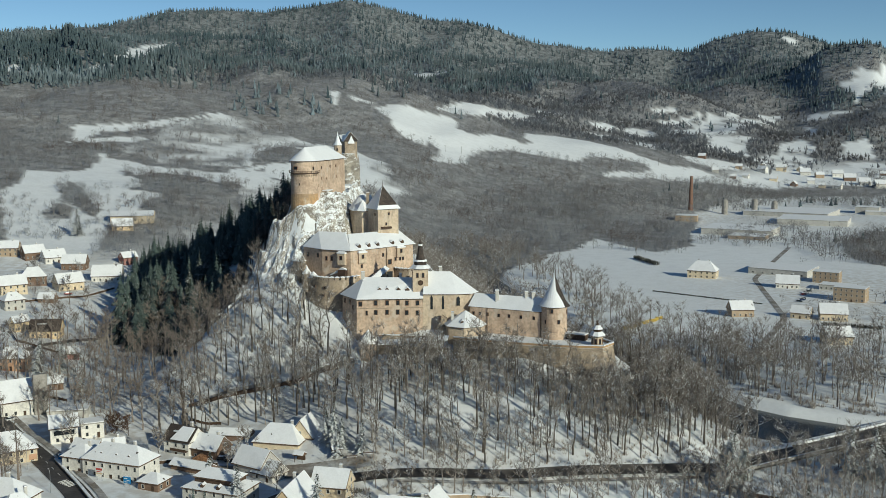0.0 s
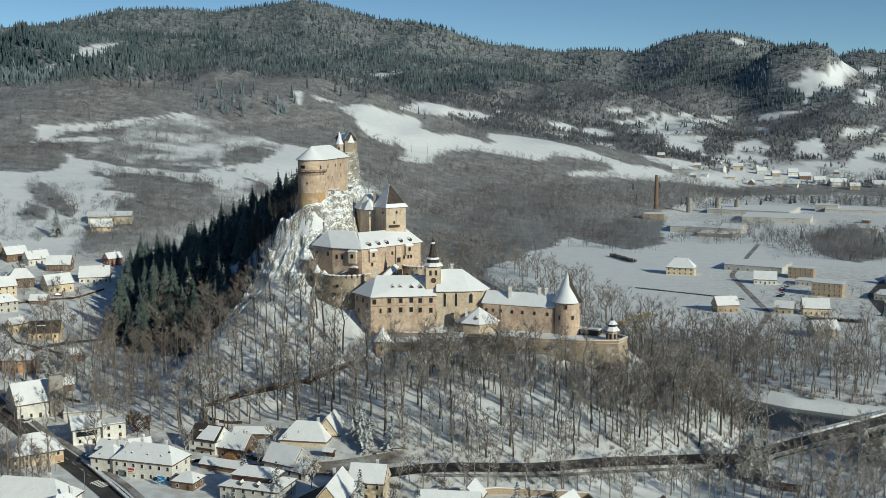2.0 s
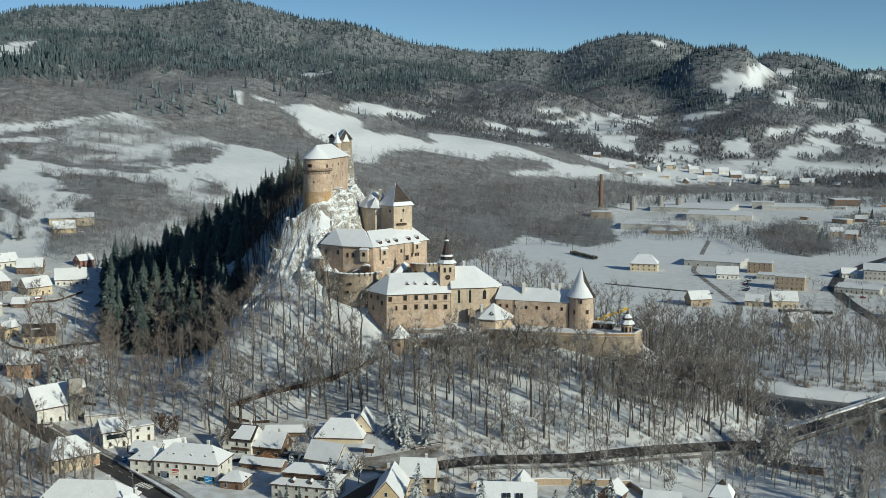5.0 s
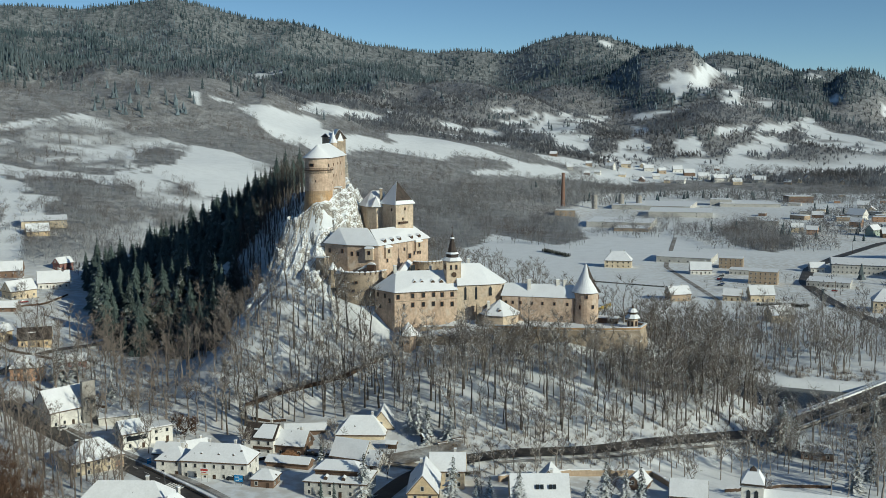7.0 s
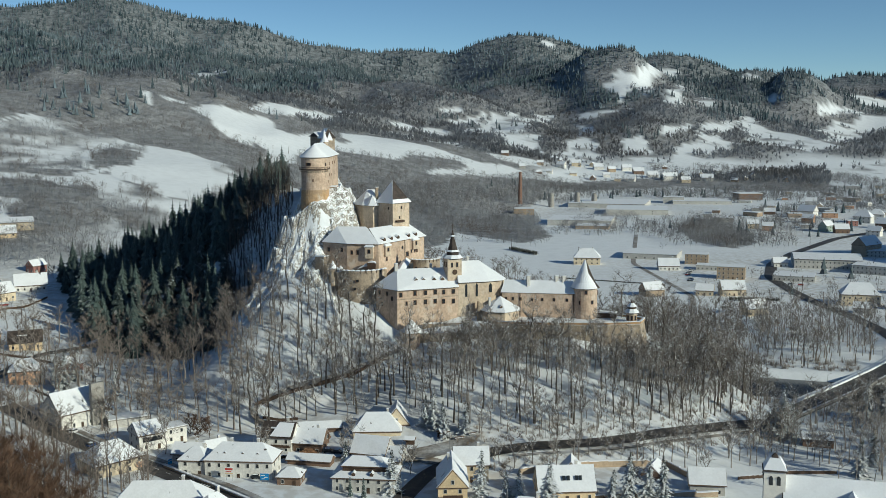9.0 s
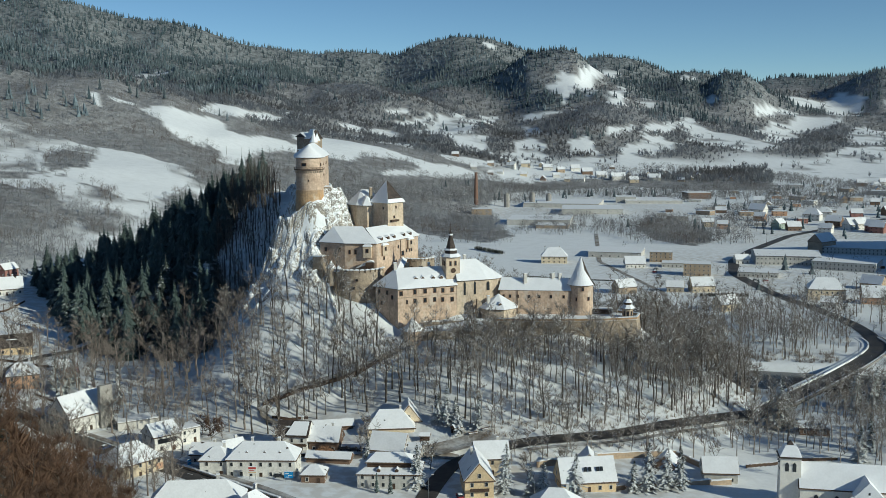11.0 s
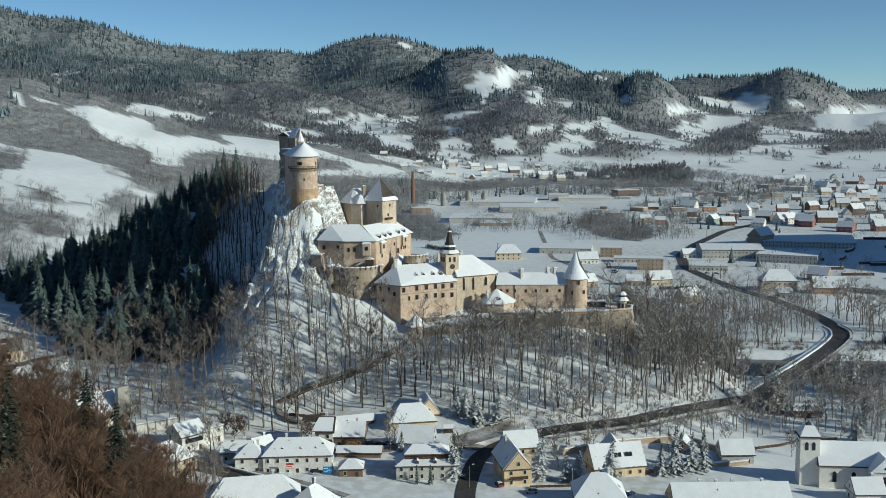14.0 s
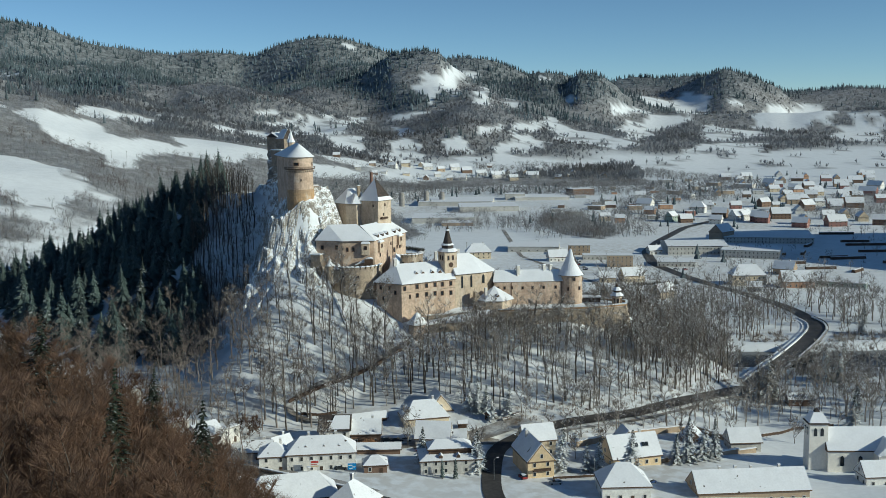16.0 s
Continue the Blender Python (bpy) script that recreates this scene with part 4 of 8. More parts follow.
cit_b = (cit_a[0] + CIT_DIR[0] * CIT_L, cit_a[1] + CIT_DIR[1] * CIT_L)
facade(cit_a, cit_b, [(5.8, 103.2), (16.2, 103.3), (23.4, 103.2), (5.6, 98.0), (11.8, 97.9), (23.9, 98.0), (2.0, 95.0)], 0.9, 1.3)
facade(cit_a, cit_b, [(6.1, 92.8)], 1.4, 2.6)
cpart("stair_house", box(cit_a[0] + 3.5, cit_a[1] + 8.5, 86, 3.0, 6.5, 6.2, ang - 90), STONE, "small stone stair house")
cpart("stair_house_snow", box(cit_a[0] + 3.5, cit_a[1] + 8.5, 92.2, 3.3, 6.8, 0.4, ang - 90), ROOF_SNOW)

# watch house on the pillar: a dark rear block, a lit gabled front block, a slim turret and a low link to the citadel
WX, WY = -49.2, 542.0
cpart("watch_rear_wall", box(-51.0, 549.0, 104.0, 7.0, 8.0, 10.8, 22), STONE)
rear = cpart("watch_rear_roof", moved(hull([(-4.1, -5.2, 0), (4.1, -5.2, 0), (4.1, 5.2, 0), (-4.1, 5.2, 0), (-3.6, 0, 2.0), (3.6, 0, 2.6)]), -51.0, 549.0, 114.7, 22), SHINGLE, "dark shingled rear roof")
cpart("roof_snow", moved(hull([(-4.0, -5.3, 0.15), (4.0, -5.3, 0.15), (-3.6, 0, 2.2), (3.6, 0, 2.8), (-4.0, -5.3, 0.45), (4.0, -5.3, 0.45), (-3.6, 0.2, 2.5), (3.6, 0.2, 3.1)]), -51.0, 549.0, 114.7, 22), ROOF_SNOW, "", parent=rear)
cpart("watch_wall", box(WX + 1.0, WY + 0.5, 104.0, 6.6, 6.6, 10.4, 20), STONE)
wr = cpart("watch_roof", moved(ridge_roof(6.6, 6.6, 4.4, 0.6, 1.0), WX + 1.0, WY + 0.5, 114.4, 110), SHINGLE, "dark shingled roof with patches of snow")
for side in (-1, 1):
    cpart("roof_snow", moved(hull([(-3.4, side * 3.9, -0.55), (3.4, side * 3.9, -0.55), (2.4, side * 0.15, 4.4), (-2.4, side * 0.15, 4.4), (-3.4, side * 3.9, -0.25), (3.4, side * 3.9, -0.25), (2.4, side * 0.1, 4.7), (-2.4, side * 0.1, 4.7)]), WX + 1.0, WY + 0.5, 114.4, 110), ROOF_SNOW, "", parent=wr)
cpart("watch_gable", moved(hull([(-1.5, -3.9, -2.0), (1.5, -3.9, -2.0), (0, -3.9, 1.9), (-1.5, 0, -2.0), (1.5, 0, -2.0), (0, 0, 1.9)]), WX + 1.0, WY + 0.5, 114.4, 20), CREAM, "small cross gable")
cpart("watch_gable_snow", moved(hull([(-1.9, -4.2, -1.6), (0, -4.2, 2.2), (1.9, -4.2, -1.6), (-1.9, 0, -1.6), (0, 0, 2.2), (1.9, 0, -1.6), (0, -4.2, 2.5), (0, 0, 2.5)]), WX + 1.0, WY + 0.7, 114.4, 20), ROOF_SNOW, "snow on the cross gable")
window(castle, WX + 0.2 - CX, WY - 3.2 - CY, 110.4 - CZ, 20, 0.9, 1.0, dark=True)
cpart("watch_turret", lathe(-51.7, 520.5, [(1.2, 98.0), (1.9, 103.0), (1.9, 112.6)], 8), CREAM)
cpart("watch_turret_roof", lathe(-51.7, 520.5, [(2.3, 112.4), (1.2, 114.6), (0.5, 117.0), (0, 119.4)], 8), ROOF_SNOW)
window(castle, -51.7 - CX, 518.65 - CY, 109.6 - CZ, 0, 0.7, 0.9, dark=True)
cpart("watch_link_wall", box(WX - 5.6, WY - 9.5, 100.0, 4.5, 10.0, 8.2, 8), STONE)
cpart("watch_link_snow", box(WX - 5.6, WY - 9.5, 108.2, 5.0, 10.4, 0.5, 8), ROOF_SNOW)

# square tower: snow to the weather side, bare shingles to the sun
SQ = [(-26.8, 463.9), (-17.9, 469.6), (-23.6, 478.5), (-32.5, 472.8)]
cpart("square_tower_wall", prism(SQ, 58, 85), CREAM)
SQE = grown(SQ, 1.0)
sqc = (-25.2, 471.2)
sr = cpart("square_tower_roof", hull([(x, y, 84.7) for x, y in SQE] + [(*sqc, 95.2)]), SHINGLE, "steep dark shingled pyramid roof")
cpart("roof_snow", hull([(SQE[0][0], SQE[0][1], 84.95), (SQE[3][0], SQE[3][1], 84.95), (sqc[0] - 0.2, sqc[1], 95.3), (SQE[0][0], SQE[0][1], 84.75), (SQE[3][0], SQE[3][1], 84.75), (sqc[0] + 0.1, sqc[1] + 0.4, 94.6)]), ROOF_SNOW, "snow on the weather side", parent=sr)


def along(p, q, t):
    return p[0] + (q[0] - p[0]) * t, p[1] + (q[1] - p[1]) * t


lo, ro = along(SQE[0], sqc, 0.0), along(SQE[1], sqc, 0.0)
hi_l, hi_r = along(SQE[0], sqc, 0.16), along(SQE[1], sqc, 0.16)
cpart("eave_snow", hull([(lo[0], lo[1], 84.8), (ro[0], ro[1], 84.8), (lo[0], lo[1] - 0.1, 85.05), (ro[0] + 0.1, ro[1], 85.05), (hi_l[0], hi_l[1] - 0.1, 86.6), (hi_r[0], hi_r[1], 86.6)]), ROOF_SNOW, "strip of snow at the eaves", parent=sr)
cpart("finial", tube([(*sqc, 95.0), (*sqc, 97.6)], [0.12, 0.04]), WOOD, parent=sr)
facade(SQ[0], SQ[1], [(5.5, 82.6), (4.2, 78.0)], 1.0, 1.4)
facade(SQ[3], SQ[0], [(7.7, 82.4)], 0.9, 1.3)
cpart("balcony", box(*along(SQ[0], SQ[1], 0.38), 75.9, 5.0, 2.4, 0.9, 32.6), WOOD, "dark wooden balcony")
cpart("balcony_roof", box(-25.6, 462.6, 71.6, 4.2, 2.0, 0.6, 32.6), SHINGLE)
ANX = [(-32.5, 472.8), (-27.5, 476.2), (-33.5, 486.5), (-42, 482.5), (-39.0, 475.0), (-35.0, 471.6)]
cpart("tower_annex_wall", prism(ANX, 60, 83.3), CREAM)
eave_roof(grown(ANX, 0.9), [(-36.5, 479.0), (-31.5, 478.5)], 83.2, 90.2)
cpart("annex_gable_roof", hull([(-37.2, 471.2, 83.4), (-33.2, 470.0, 83.4), (-35.0, 472.0, 88.0), (-34.2, 477.0, 88.4), (-38.0, 476.0, 83.4), (-32.0, 474.0, 83.4)]), ROOF_SNOW, "small snowy gable")
chimney(castle, -32.4 - CX, 474.8 - CY, 86 - CZ, 91.6 - CZ, 1.3, STONE)

# middle palace, two wings meeting at a blunt corner
MID_L, MID_M, MID_B, MID_R = (-60.1, 457.9), (-50.5, 449.2), (-37.2, 443.2), (-11.2, 468.0)
cpart("middle_palace_wall", prism([MID_L, MID_M, MID_B, (-34.5, 456), (-39, 463), (-54, 470)], 46, 68.6), TAN)
cpart("middle_palace_east_wall", prism([MID_B, MID_R, (-19.0, 477.0), (-38, 460)], 46, 68.6), TAN)
eave_roof([(-60.8, 458.2), (-50.8, 448.4), (-37.2, 442.2), (-34.5, 455.5), (-38, 462.5), (-54, 471.2)], [(-53.5, 460.0), (-41.0, 455.2)], 68.4, 75.0)
eave_roof([(-37.2, 442.2), (-10.0, 468.2), (-18.5, 478.2), (-39.5, 461.5)], [(-39.6, 454.8), (-18.2, 472.4)], 68.4, 74.3)
mid_yaw = math.degrees(math.atan2(24.8, 26.0))
for s in (2.7, 8.1, 13.2, 21.8, 27.5):
    u = (math.cos(radians(mid_yaw)), math.sin(radians(mid_yaw)))
    castle_dormer(-35.9 + u[0] * s, 445.5 + u[1] * s, 69.4, mid_yaw, 1.35)
facade(MID_L, MID_M, [(3.0, 65.4), (10.1, 65.6)], 1.6, 2.0)
facade(MID_M, MID_B, [(2.2, 64.6), (4.9, 64.6)], 1.2, 2.1)
facade(MID_B, MID_R, [(6.0, 61.2), (18.2, 65.1), (25.4, 62.6), (28.1, 62.5), (29.8, 62.5)], 1.2, 1.7)
oriel(MID_M, MID_B, 10.6, 62.2, 67.3, 3.6, 1.6)
oriel(MID_B, MID_R, 6.0, 62.6, 67.2, 4.2, 1.0)
oriel(MID_B, MID_R, 28.0, 63.4, 67.6, 4.6, 1.0)
facade(MID_B, MID_R, [(22.0, 61.6)], 2.4, 2.4)
cpart("downpipe", tube([(-22.6, 457.0, 56), (-22.6, 457.0, 68.2)], [0.14, 0.14]), WOOD)
cpart("stair_roof", hull([(-46.5, 444.6, 57.6), (-41.5, 442.0, 60.6), (-38.6, 440.6, 60.4), (-46.5, 444.6, 57.9), (-41.0, 440.8, 61.6), (-39.0, 441.6, 61.2), (-41.5, 442.6, 61.0)]), ROOF_SNOW, "snowy roof over an outside stair")
cpart("stair_porch", box(-40.6, 441.9, 55.5, 3.6, 2.2, 5.0, -24), WOOD, "timber stair porch")

# round terrace below the middle palace
cpart("terrace_wall", prism(ring(-44.0, 449.5, 12.6, 20, 165, 335), 34, 56.4, ring(-44.0, 449.5, 11.6, 20, 165, 335)), STONE)
merlons(-44.0, 449.5, 11.4, 185, 332, 12, 56.4, 1.1)
for a in (222, 246, 252):
    x, y = -44 + 12.15 * math.cos(radians(a)), 449.5 + 12.15 * math.sin(radians(a))
    window(castle, x - CX, y - CY, (52.6 if a != 246 else 49.0) - CZ, a + 90, 1.5, 0.8, dark=True)
cpart("gate_bastion_wall", prism(ring(-12.5, 464.5, 8.4, 20), 42, 57.6, ring(-12.5, 464.5, 8.0, 20)), STONE)
merlons(-12.5, 464.5, 7.7, 195, 365, 12, 57.6, 1.1)
for a in (235, 268, 300):
    x, y = -12.5 + 8.25 * math.cos(radians(a)), 464.5 + 8.25 * math.sin(radians(a))
    window(castle, x - CX, y - CY, 54.2 - CZ, a + 90, 1.2, 0.9, dark=True)
for bx, by, rr, z0, z1, zt in ((-57.2, 447.6, 1.9, 50, 58.0, 61.6), (-54.0, 446.0, 2.0, 50, 56.6, 59.2)):
    cpart("bartizan_wall", lathe(bx, by, [(rr, z0), (rr, z1)], 12), STONE)
    cpart("bartizan_roof", lathe(bx, by, [(rr + 0.5, z1 - 0.1), (rr * 0.5, z1 + 1.6), (0, zt)], 12), ROOF_SNOW)
cpart("lean_to_roof", box(-61.5, 453.5, 62.6, 5.0, 4.0, 0.5, -40), ROOF_SNOW, "snowy lean-to roof")
cpart("lean_to_wall", box(-61.5, 453.5, 52.0, 4.6, 3.6, 10.6, -40), STONE)
# covered ramp to the middle gate
cpart("ramp_wall", hull([(-30.0, 441.6, 44), (-27.0, 440.6, 44), (-30.0, 441.6, 55.4), (-27.0, 440.6, 55.4), (-24.0, 452.6, 50), (-21.4, 451.6, 50), (-24.0, 452.6, 59.4), (-21.4, 451.6, 59.4)]), STONE)
cpart("ramp_roof", hull([(-31.0, 441.2, 55.4), (-26.6, 440.2, 55.4), (-28.6, 440.9, 56.7), (-24.8, 452.6, 59.4), (-20.8, 451.6, 59.4), (-22.8, 452.3, 60.8)]), ROOF_SNOW, "snowy roof of the covered ramp")
# Solid dark block; its colour stands in for the shade inside the gateway.
cpart("gate_arch", box(-21.0, 452.0, 50, 3.0, 1.0, 8.2, 44), GLASS, "dark block in the gate opening")

# lower palace
PAL = [(-39.9, 434.5), (-32.6, 423.0), (-5.0, 425.8), (-5.5, 441.0), (-36, 442)]
cpart("lower_palace_wall", prism(grown(PAL, 0.5), 24, 51.0, PAL), TAN)
cpart("string_course", prism(grown([(-32.6, 423.0), (-5.0, 425.8), (-5.5, 430), (-32, 430)], 0.35), 46.6, 46.9), STONE)
eave_roof([(-41.2, 434.9), (-32.7, 421.9), (-4.8, 424.8), (-5.0, 442.0), (-36.5, 443.2)], [(-30.6, 434.3), (-6.0, 434.0)], 50.6, 58.0)
facade(PAL[1], PAL[2], [(1.5, 48.7), (7.9, 49.0), (12.7, 49.0), (17.2, 49.0), (21.0, 48.8), (25.5, 48.8), (7.9, 45.0), (12.6, 45.0), (17.1, 45.0), (20.9, 44.7), (25.5, 44.5)], 1.6, 2.2, 0.08)
facade(PAL[1], PAL[2], [(4.1, 44.8)], 0.9, 2.0, 0.1)
facade(PAL[0], PAL[1], [(2.4, 48.6), (7.2, 48.6), (10.3, 46.8), (3.8, 43.7)], 1.4, 2.0, 0.1)
for k, x in enumerate((-23.4, -20.2, -15.4, -11.6)):
    castle_dormer(x, 427.6 + 0.12 * k, 53.1, 5.8, 1.6)
chimney(castle, -31.0 - CX, 434.0 - CY, 56.5 - CZ, 60.6 - CZ, 1.4)
chimney(castle, -15.0 - CX, 436.0 - CY, 56.0 - CZ, 59.6 - CZ, 1.0)

# chapel with its apse
CHA = [(-5.0, 425.6), (9.0, 426.2), (15.0, 427.5), (17.4, 431.0), (16.0, 437.0), (10.0, 442), (-5.0, 442)]
cpart("chapel_wall", prism(CHA, 26, 52.6), CREAM)
eave_roof([(-5.0, 424.7), (9.2, 425.2), (15.7, 426.7), (18.4, 431.0), (16.8, 437.6), (10.4, 443), (-5.0, 443)], [(-4.5, 434.0), (6.5, 434.2)], 52.4, 60.6)
for x, z0, z1 in ((-1.3, 46.0, 52.0), (3.5, 46.0, 52.0)):
    cpart("lancet_window", hull([(x + a, 425.62 + (x + 5) * 0.043 + b, z) for b in (0, -0.14) for a, z in ((-0.5, z0), (0.5, z0), (0.5, z1 - 0.9), (0, z1), (-0.5, z1 - 0.9))]), GLASS, "tall pointed window")
cpart("lancet_window", hull([(9.9 + a, 426.3 + a * 0.22 + b, z) for b in (0, -0.14) for a, z in ((-0.7, 47.5), (0.7, 47.5), (0.7, 50.8), (0, 51.6), (-0.7, 50.8))]), GLASS, "pointed window")
chimney(castle, 2.2 - CX, 437.0 - CY, 57 - CZ, 62.4 - CZ, 1.2)
chimney(castle, -7.5 - CX, 441.0 - CY, 55 - CZ, 61.4 - CZ, 1.2)
cpart("chapel_back_roof", hull([(-8, 441, 55), (4, 441, 55), (4, 447, 55), (-8, 447, 55), (-7, 444, 58.5), (2, 444, 58.5)]), ROOF_SNOW)
cpart("chapel_back_wall", box(-2, 444, 40, 11.5, 5.6, 15.2), TAN)

# spire tower beside the chapel
SPT = [(-9.3, 427.2), (-2.8, 427.9), (-3.3, 433.8), (-9.8, 433.1)]
cpart("spire_tower_wall", prism(SPT, 44, 62.6), CREAM)
facade(SPT[0], SPT[1], [(2.0, 60.2), (4.4, 60.2)], 1.1, 2.2)
facade(SPT[3], SPT[0], [(2.0, 60.2), (4.2, 60.2)], 1.1, 2.2)
clock = cpart("clock_face", ([(-6.0 + 1.15 * math.cos(k * 0.3927) * 0.994, 427.42 + 1.15 * math.cos(k * 0.3927) * 0.107 + d, 57.0 + 1.15 * math.sin(k * 0.3927)) for d in (0.1, -0.1) for k in range(16)], [tuple(range(16, 32)), tuple(range(15, -1, -1))] + [(k, (k + 1) % 16, 16 + (k + 1) % 16, 16 + k) for k in range(16)]), WOOD, "dark round clock face")
cpart("cornice", prism(grown(SPT, 0.35), 62.5, 62.9), STONE)
sp = cpart("spire", lathe(-6.2, 430.5, [(4.5, 62.9), (3.3, 64.2), (2.7, 64.5), (2.7, 65.6), (2.9, 65.8), (2.1, 66.8), (1.45, 69.2), (0.95, 71.4), (0.85, 71.5), (0.85, 72.3), (1.0, 72.4), (0.35, 74.2), (0.0, 76.0)], 8, 0.5), SHINGLE, "slender dark shingled steeple")
for z0, r0, z1, r1 in ((63.0, 4.6, 64.3, 3.4), (65.85, 3.0, 66.5, 2.4), (72.45, 1.05, 73.0, 0.8)):
    cpart("spire_snow", lathe(-6.2, 430.5, [(r0, z0), (r0, z0 + 0.15), (r1, z1 + 0.12)], 8, 0.5), ROOF_SNOW, "ring of snow", parent=sp)
cpart("spire_cross", join(tube([(-6.2, 430.5, 75.8), (-6.2, 430.5, 78.2)], [0.1, 0.07]), box(-6.2, 430.5, 77.3, 1.1, 0.14, 0.14)), WOOD, "thin iron cross", parent=sp)

# long wing and end tower
WING = [(14.8, 424.6), (43.3, 412.1), (46.8, 420.0), (18.3, 432.6)]
cpart("wing_wall", prism(WING, 26, 47.6), TAN)
eave_roof(grown(WING, 0.7), [(17.0, 428.4), (44.6, 416.2)], 47.4, 52.3)
facade(WING[0], WING[1], [(1.7, 44.8), (4.7, 44.8), (8.1, 44.8), (13.1, 44.7), (17.7, 44.8), (22.9, 44.8), (28.5, 44.8)], 1.1, 1.5)
cpart("downpipe", tube([(22.0, 421.2, 36), (22.0, 421.2, 47.4)], [0.14, 0.14]), WOOD)
for x, y in ((26.2, 422.6), (38.2, 419.4), (41.0, 418.0)):
    chimney(castle, x - CX, y - CY, 48.5 - CZ, 54.6 - CZ, 1.5)
cpart("end_tower_wall", lathe(49.2, 413.2, [(5.9, 26), (5.4, 40), (5.3, 50.4)], 28), TAN)
er = cpart("end_tower_roof", lathe(49.2, 413.2, [(6.4, 50.1), (4.6, 52.4), (2.6, 56.6), (1.0, 60.6), (0.35, 62.0), (0, 62.1)], 28), SHINGLE, "conical shingle roof, snow slipped on one side")
cone = [(6.45, 50.25), (4.7, 52.6), (2.75, 56.8), (1.12, 60.8), (0.4, 62.2)]
sv, sf = [], []
for r, z in cone:
    for k in range(24):
        a = radians(22 + (286 - 30 * (r < 3)) * k / 23)
        sv.append((49.2 + r * math.cos(a), 413.2 + r * math.sin(a), z))
for i in range(4):
    sf += [(i * 24 + k, i * 24 + k + 1, i * 24 + 25 + k, i * 24 + 24 + k) for k in range(23)]
cpart("roof_snow", (sv, sf), ROOF_SNOW, "snow", parent=er)
for a, z, w in ((255, 48.6, 1.2), (285, 44.2, 1.3), (335, 48.0, 0.9), (225, 44.0, 0.8)):
    window(castle, 49.2 + 5.38 * math.cos(radians(a)) - CX, 413.2 + 5.38 * math.sin(radians(a)) - CY, z - 0.9 - CZ, a + 90, w / 1.1, 1.2, dark=True)

# gatehouse with a half-round hipped roof
GAT = [(4.5, 421.5), (6.0, 416.0), (12.5, 412.8), (19.0, 415.5), (21.0, 420.0), (13, 426)]
cpart("gatehouse_wall", prism(GAT, 22, 40.8), CREAM)
eave_roof(grown(GAT, 0.9), [(13.0, 421.5)], 40.6, 46.2)
chimney(castle, 7.6 - CX, 419.5 - CY, 41 - CZ, 46.0 - CZ, 1.1)
castle_dormer(11.6, 415.4, 42.0, 5, 1.2)
cpart("ruined_wall", hull([(2.5, 420.5, 30), (5.5, 420.5, 30), (5.5, 423, 30), (2.5, 423, 30), (3.0, 421, 44.6), (5.2, 421, 43.0), (5.2, 423, 43.0), (3.0, 423, 44.6)]), STONE, "weathered wall stub")

# outer works: curtain wall with a lean-to roof, corner turret, battered end bastion
cpart("curtain_wall", prism([(-25.5, 416.0), (5.5, 410.0), (5.8, 411.6), (-25.2, 417.6)], 16, 32.6), STONE)
cpart("curtain_roof", hull([(-26, 415.4, 32.5), (5.6, 409.2, 36.2), (6.2, 412.0, 37.3), (-25.5, 418.4, 33.6), (-26, 415.4, 32.9), (5.6, 409.2, 36.6), (6.2, 412.0, 37.8), (-25.5, 418.4, 34.1)]), ROOF_SNOW, "snowy lean-to roof along the wall walk")
cpart("inner_wall", prism([(-22.0, 420.5), (4.5, 418.0), (4.6, 419.0), (-21.9, 421.5)], 22, 36.0), STONE)
cpart("inner_wall_snow", prism([(-22.2, 420.2), (4.5, 417.7), (4.6, 419.3), (-21.9, 421.8)], 36.0, 36.3), ROOF_SNOW)
cpart("turret_wall", prism(ring(-27.5, 418.0, 4.1, 8), 14, 33.6), TAN)
tr = cpart("turret_roof", lathe(-27.5, 418, [(5.0, 33.3), (0, 38.6)], 8), EAVE)
cpart("roof_snow", lathe(-27.5, 418, [(4.95, 33.5), (0, 38.95)], 8), ROOF_SNOW, "", parent=tr)
window(castle, -28.0 - CX, 414.1 - CY, 30.2 - CZ, -5, 0.8, 0.9, dark=True)
BAS = [(8, 409), (30, 401), (50, 395), (66.5, 393.2), (71.5, 400), (66, 410), (50, 420), (14, 424)]
BASF = [(8, 407.5), (30, 399), (50, 391.5), (70.5, 388.0), (76.5, 400), (69, 411), (50, 421), (14, 424)]
cpart("bastion_wall", prism(BASF, 8, 36.6, BAS), STONE)
cpart("terrace_snow", prism(BAS, 36.6, 36.85), ROOF_SNOW, "snow on the terrace")
for p, q in zip(BAS[:5], BAS[1:6]):
    n = max(1, int(math.hypot(q[0] - p[0], q[1] - p[1]) / 5.5))
    for k in range(n):
        x, y = along(p, q, (k + 0.5) / n)
        yw = math.degrees(math.atan2(q[1] - p[1], q[0] - p[0]))
        length = math.hypot(q[0] - p[0], q[1] - p[1]) / n
        cpart("parapet", box(x, y, 36.85, length, 0.6, 0.9, yw), OCHRE)
        cpart("parapet_snow", box(x, y, 37.75, length, 1.0, 0.3, yw), ROOF_SNOW)
PAV = (65.0, 398.5)
cpart("pavilion_wall", lathe(*PAV, [(2.3, 36.6), (2.3, 41.0)], 8), CREAM)
for k in range(8):
    a = 45 * k
    window(castle, PAV[0] + 2.14 * math.cos(radians(a + 22.5)) - CX, PAV[1] + 2.14 * math.sin(radians(a + 22.5)) - CY, 37.6 - CZ, a + 112.5, 0.9, 1.5, dark=True)
pr = cpart("pavilion_roof", lathe(*PAV, [(3.3, 40.8), (1.9, 42.3), (1.6, 42.4), (1.6, 43.2), (2.2, 43.3), (0.9, 44.9), (0.3, 45.8), (0, 47.0)], 8), WOOD)
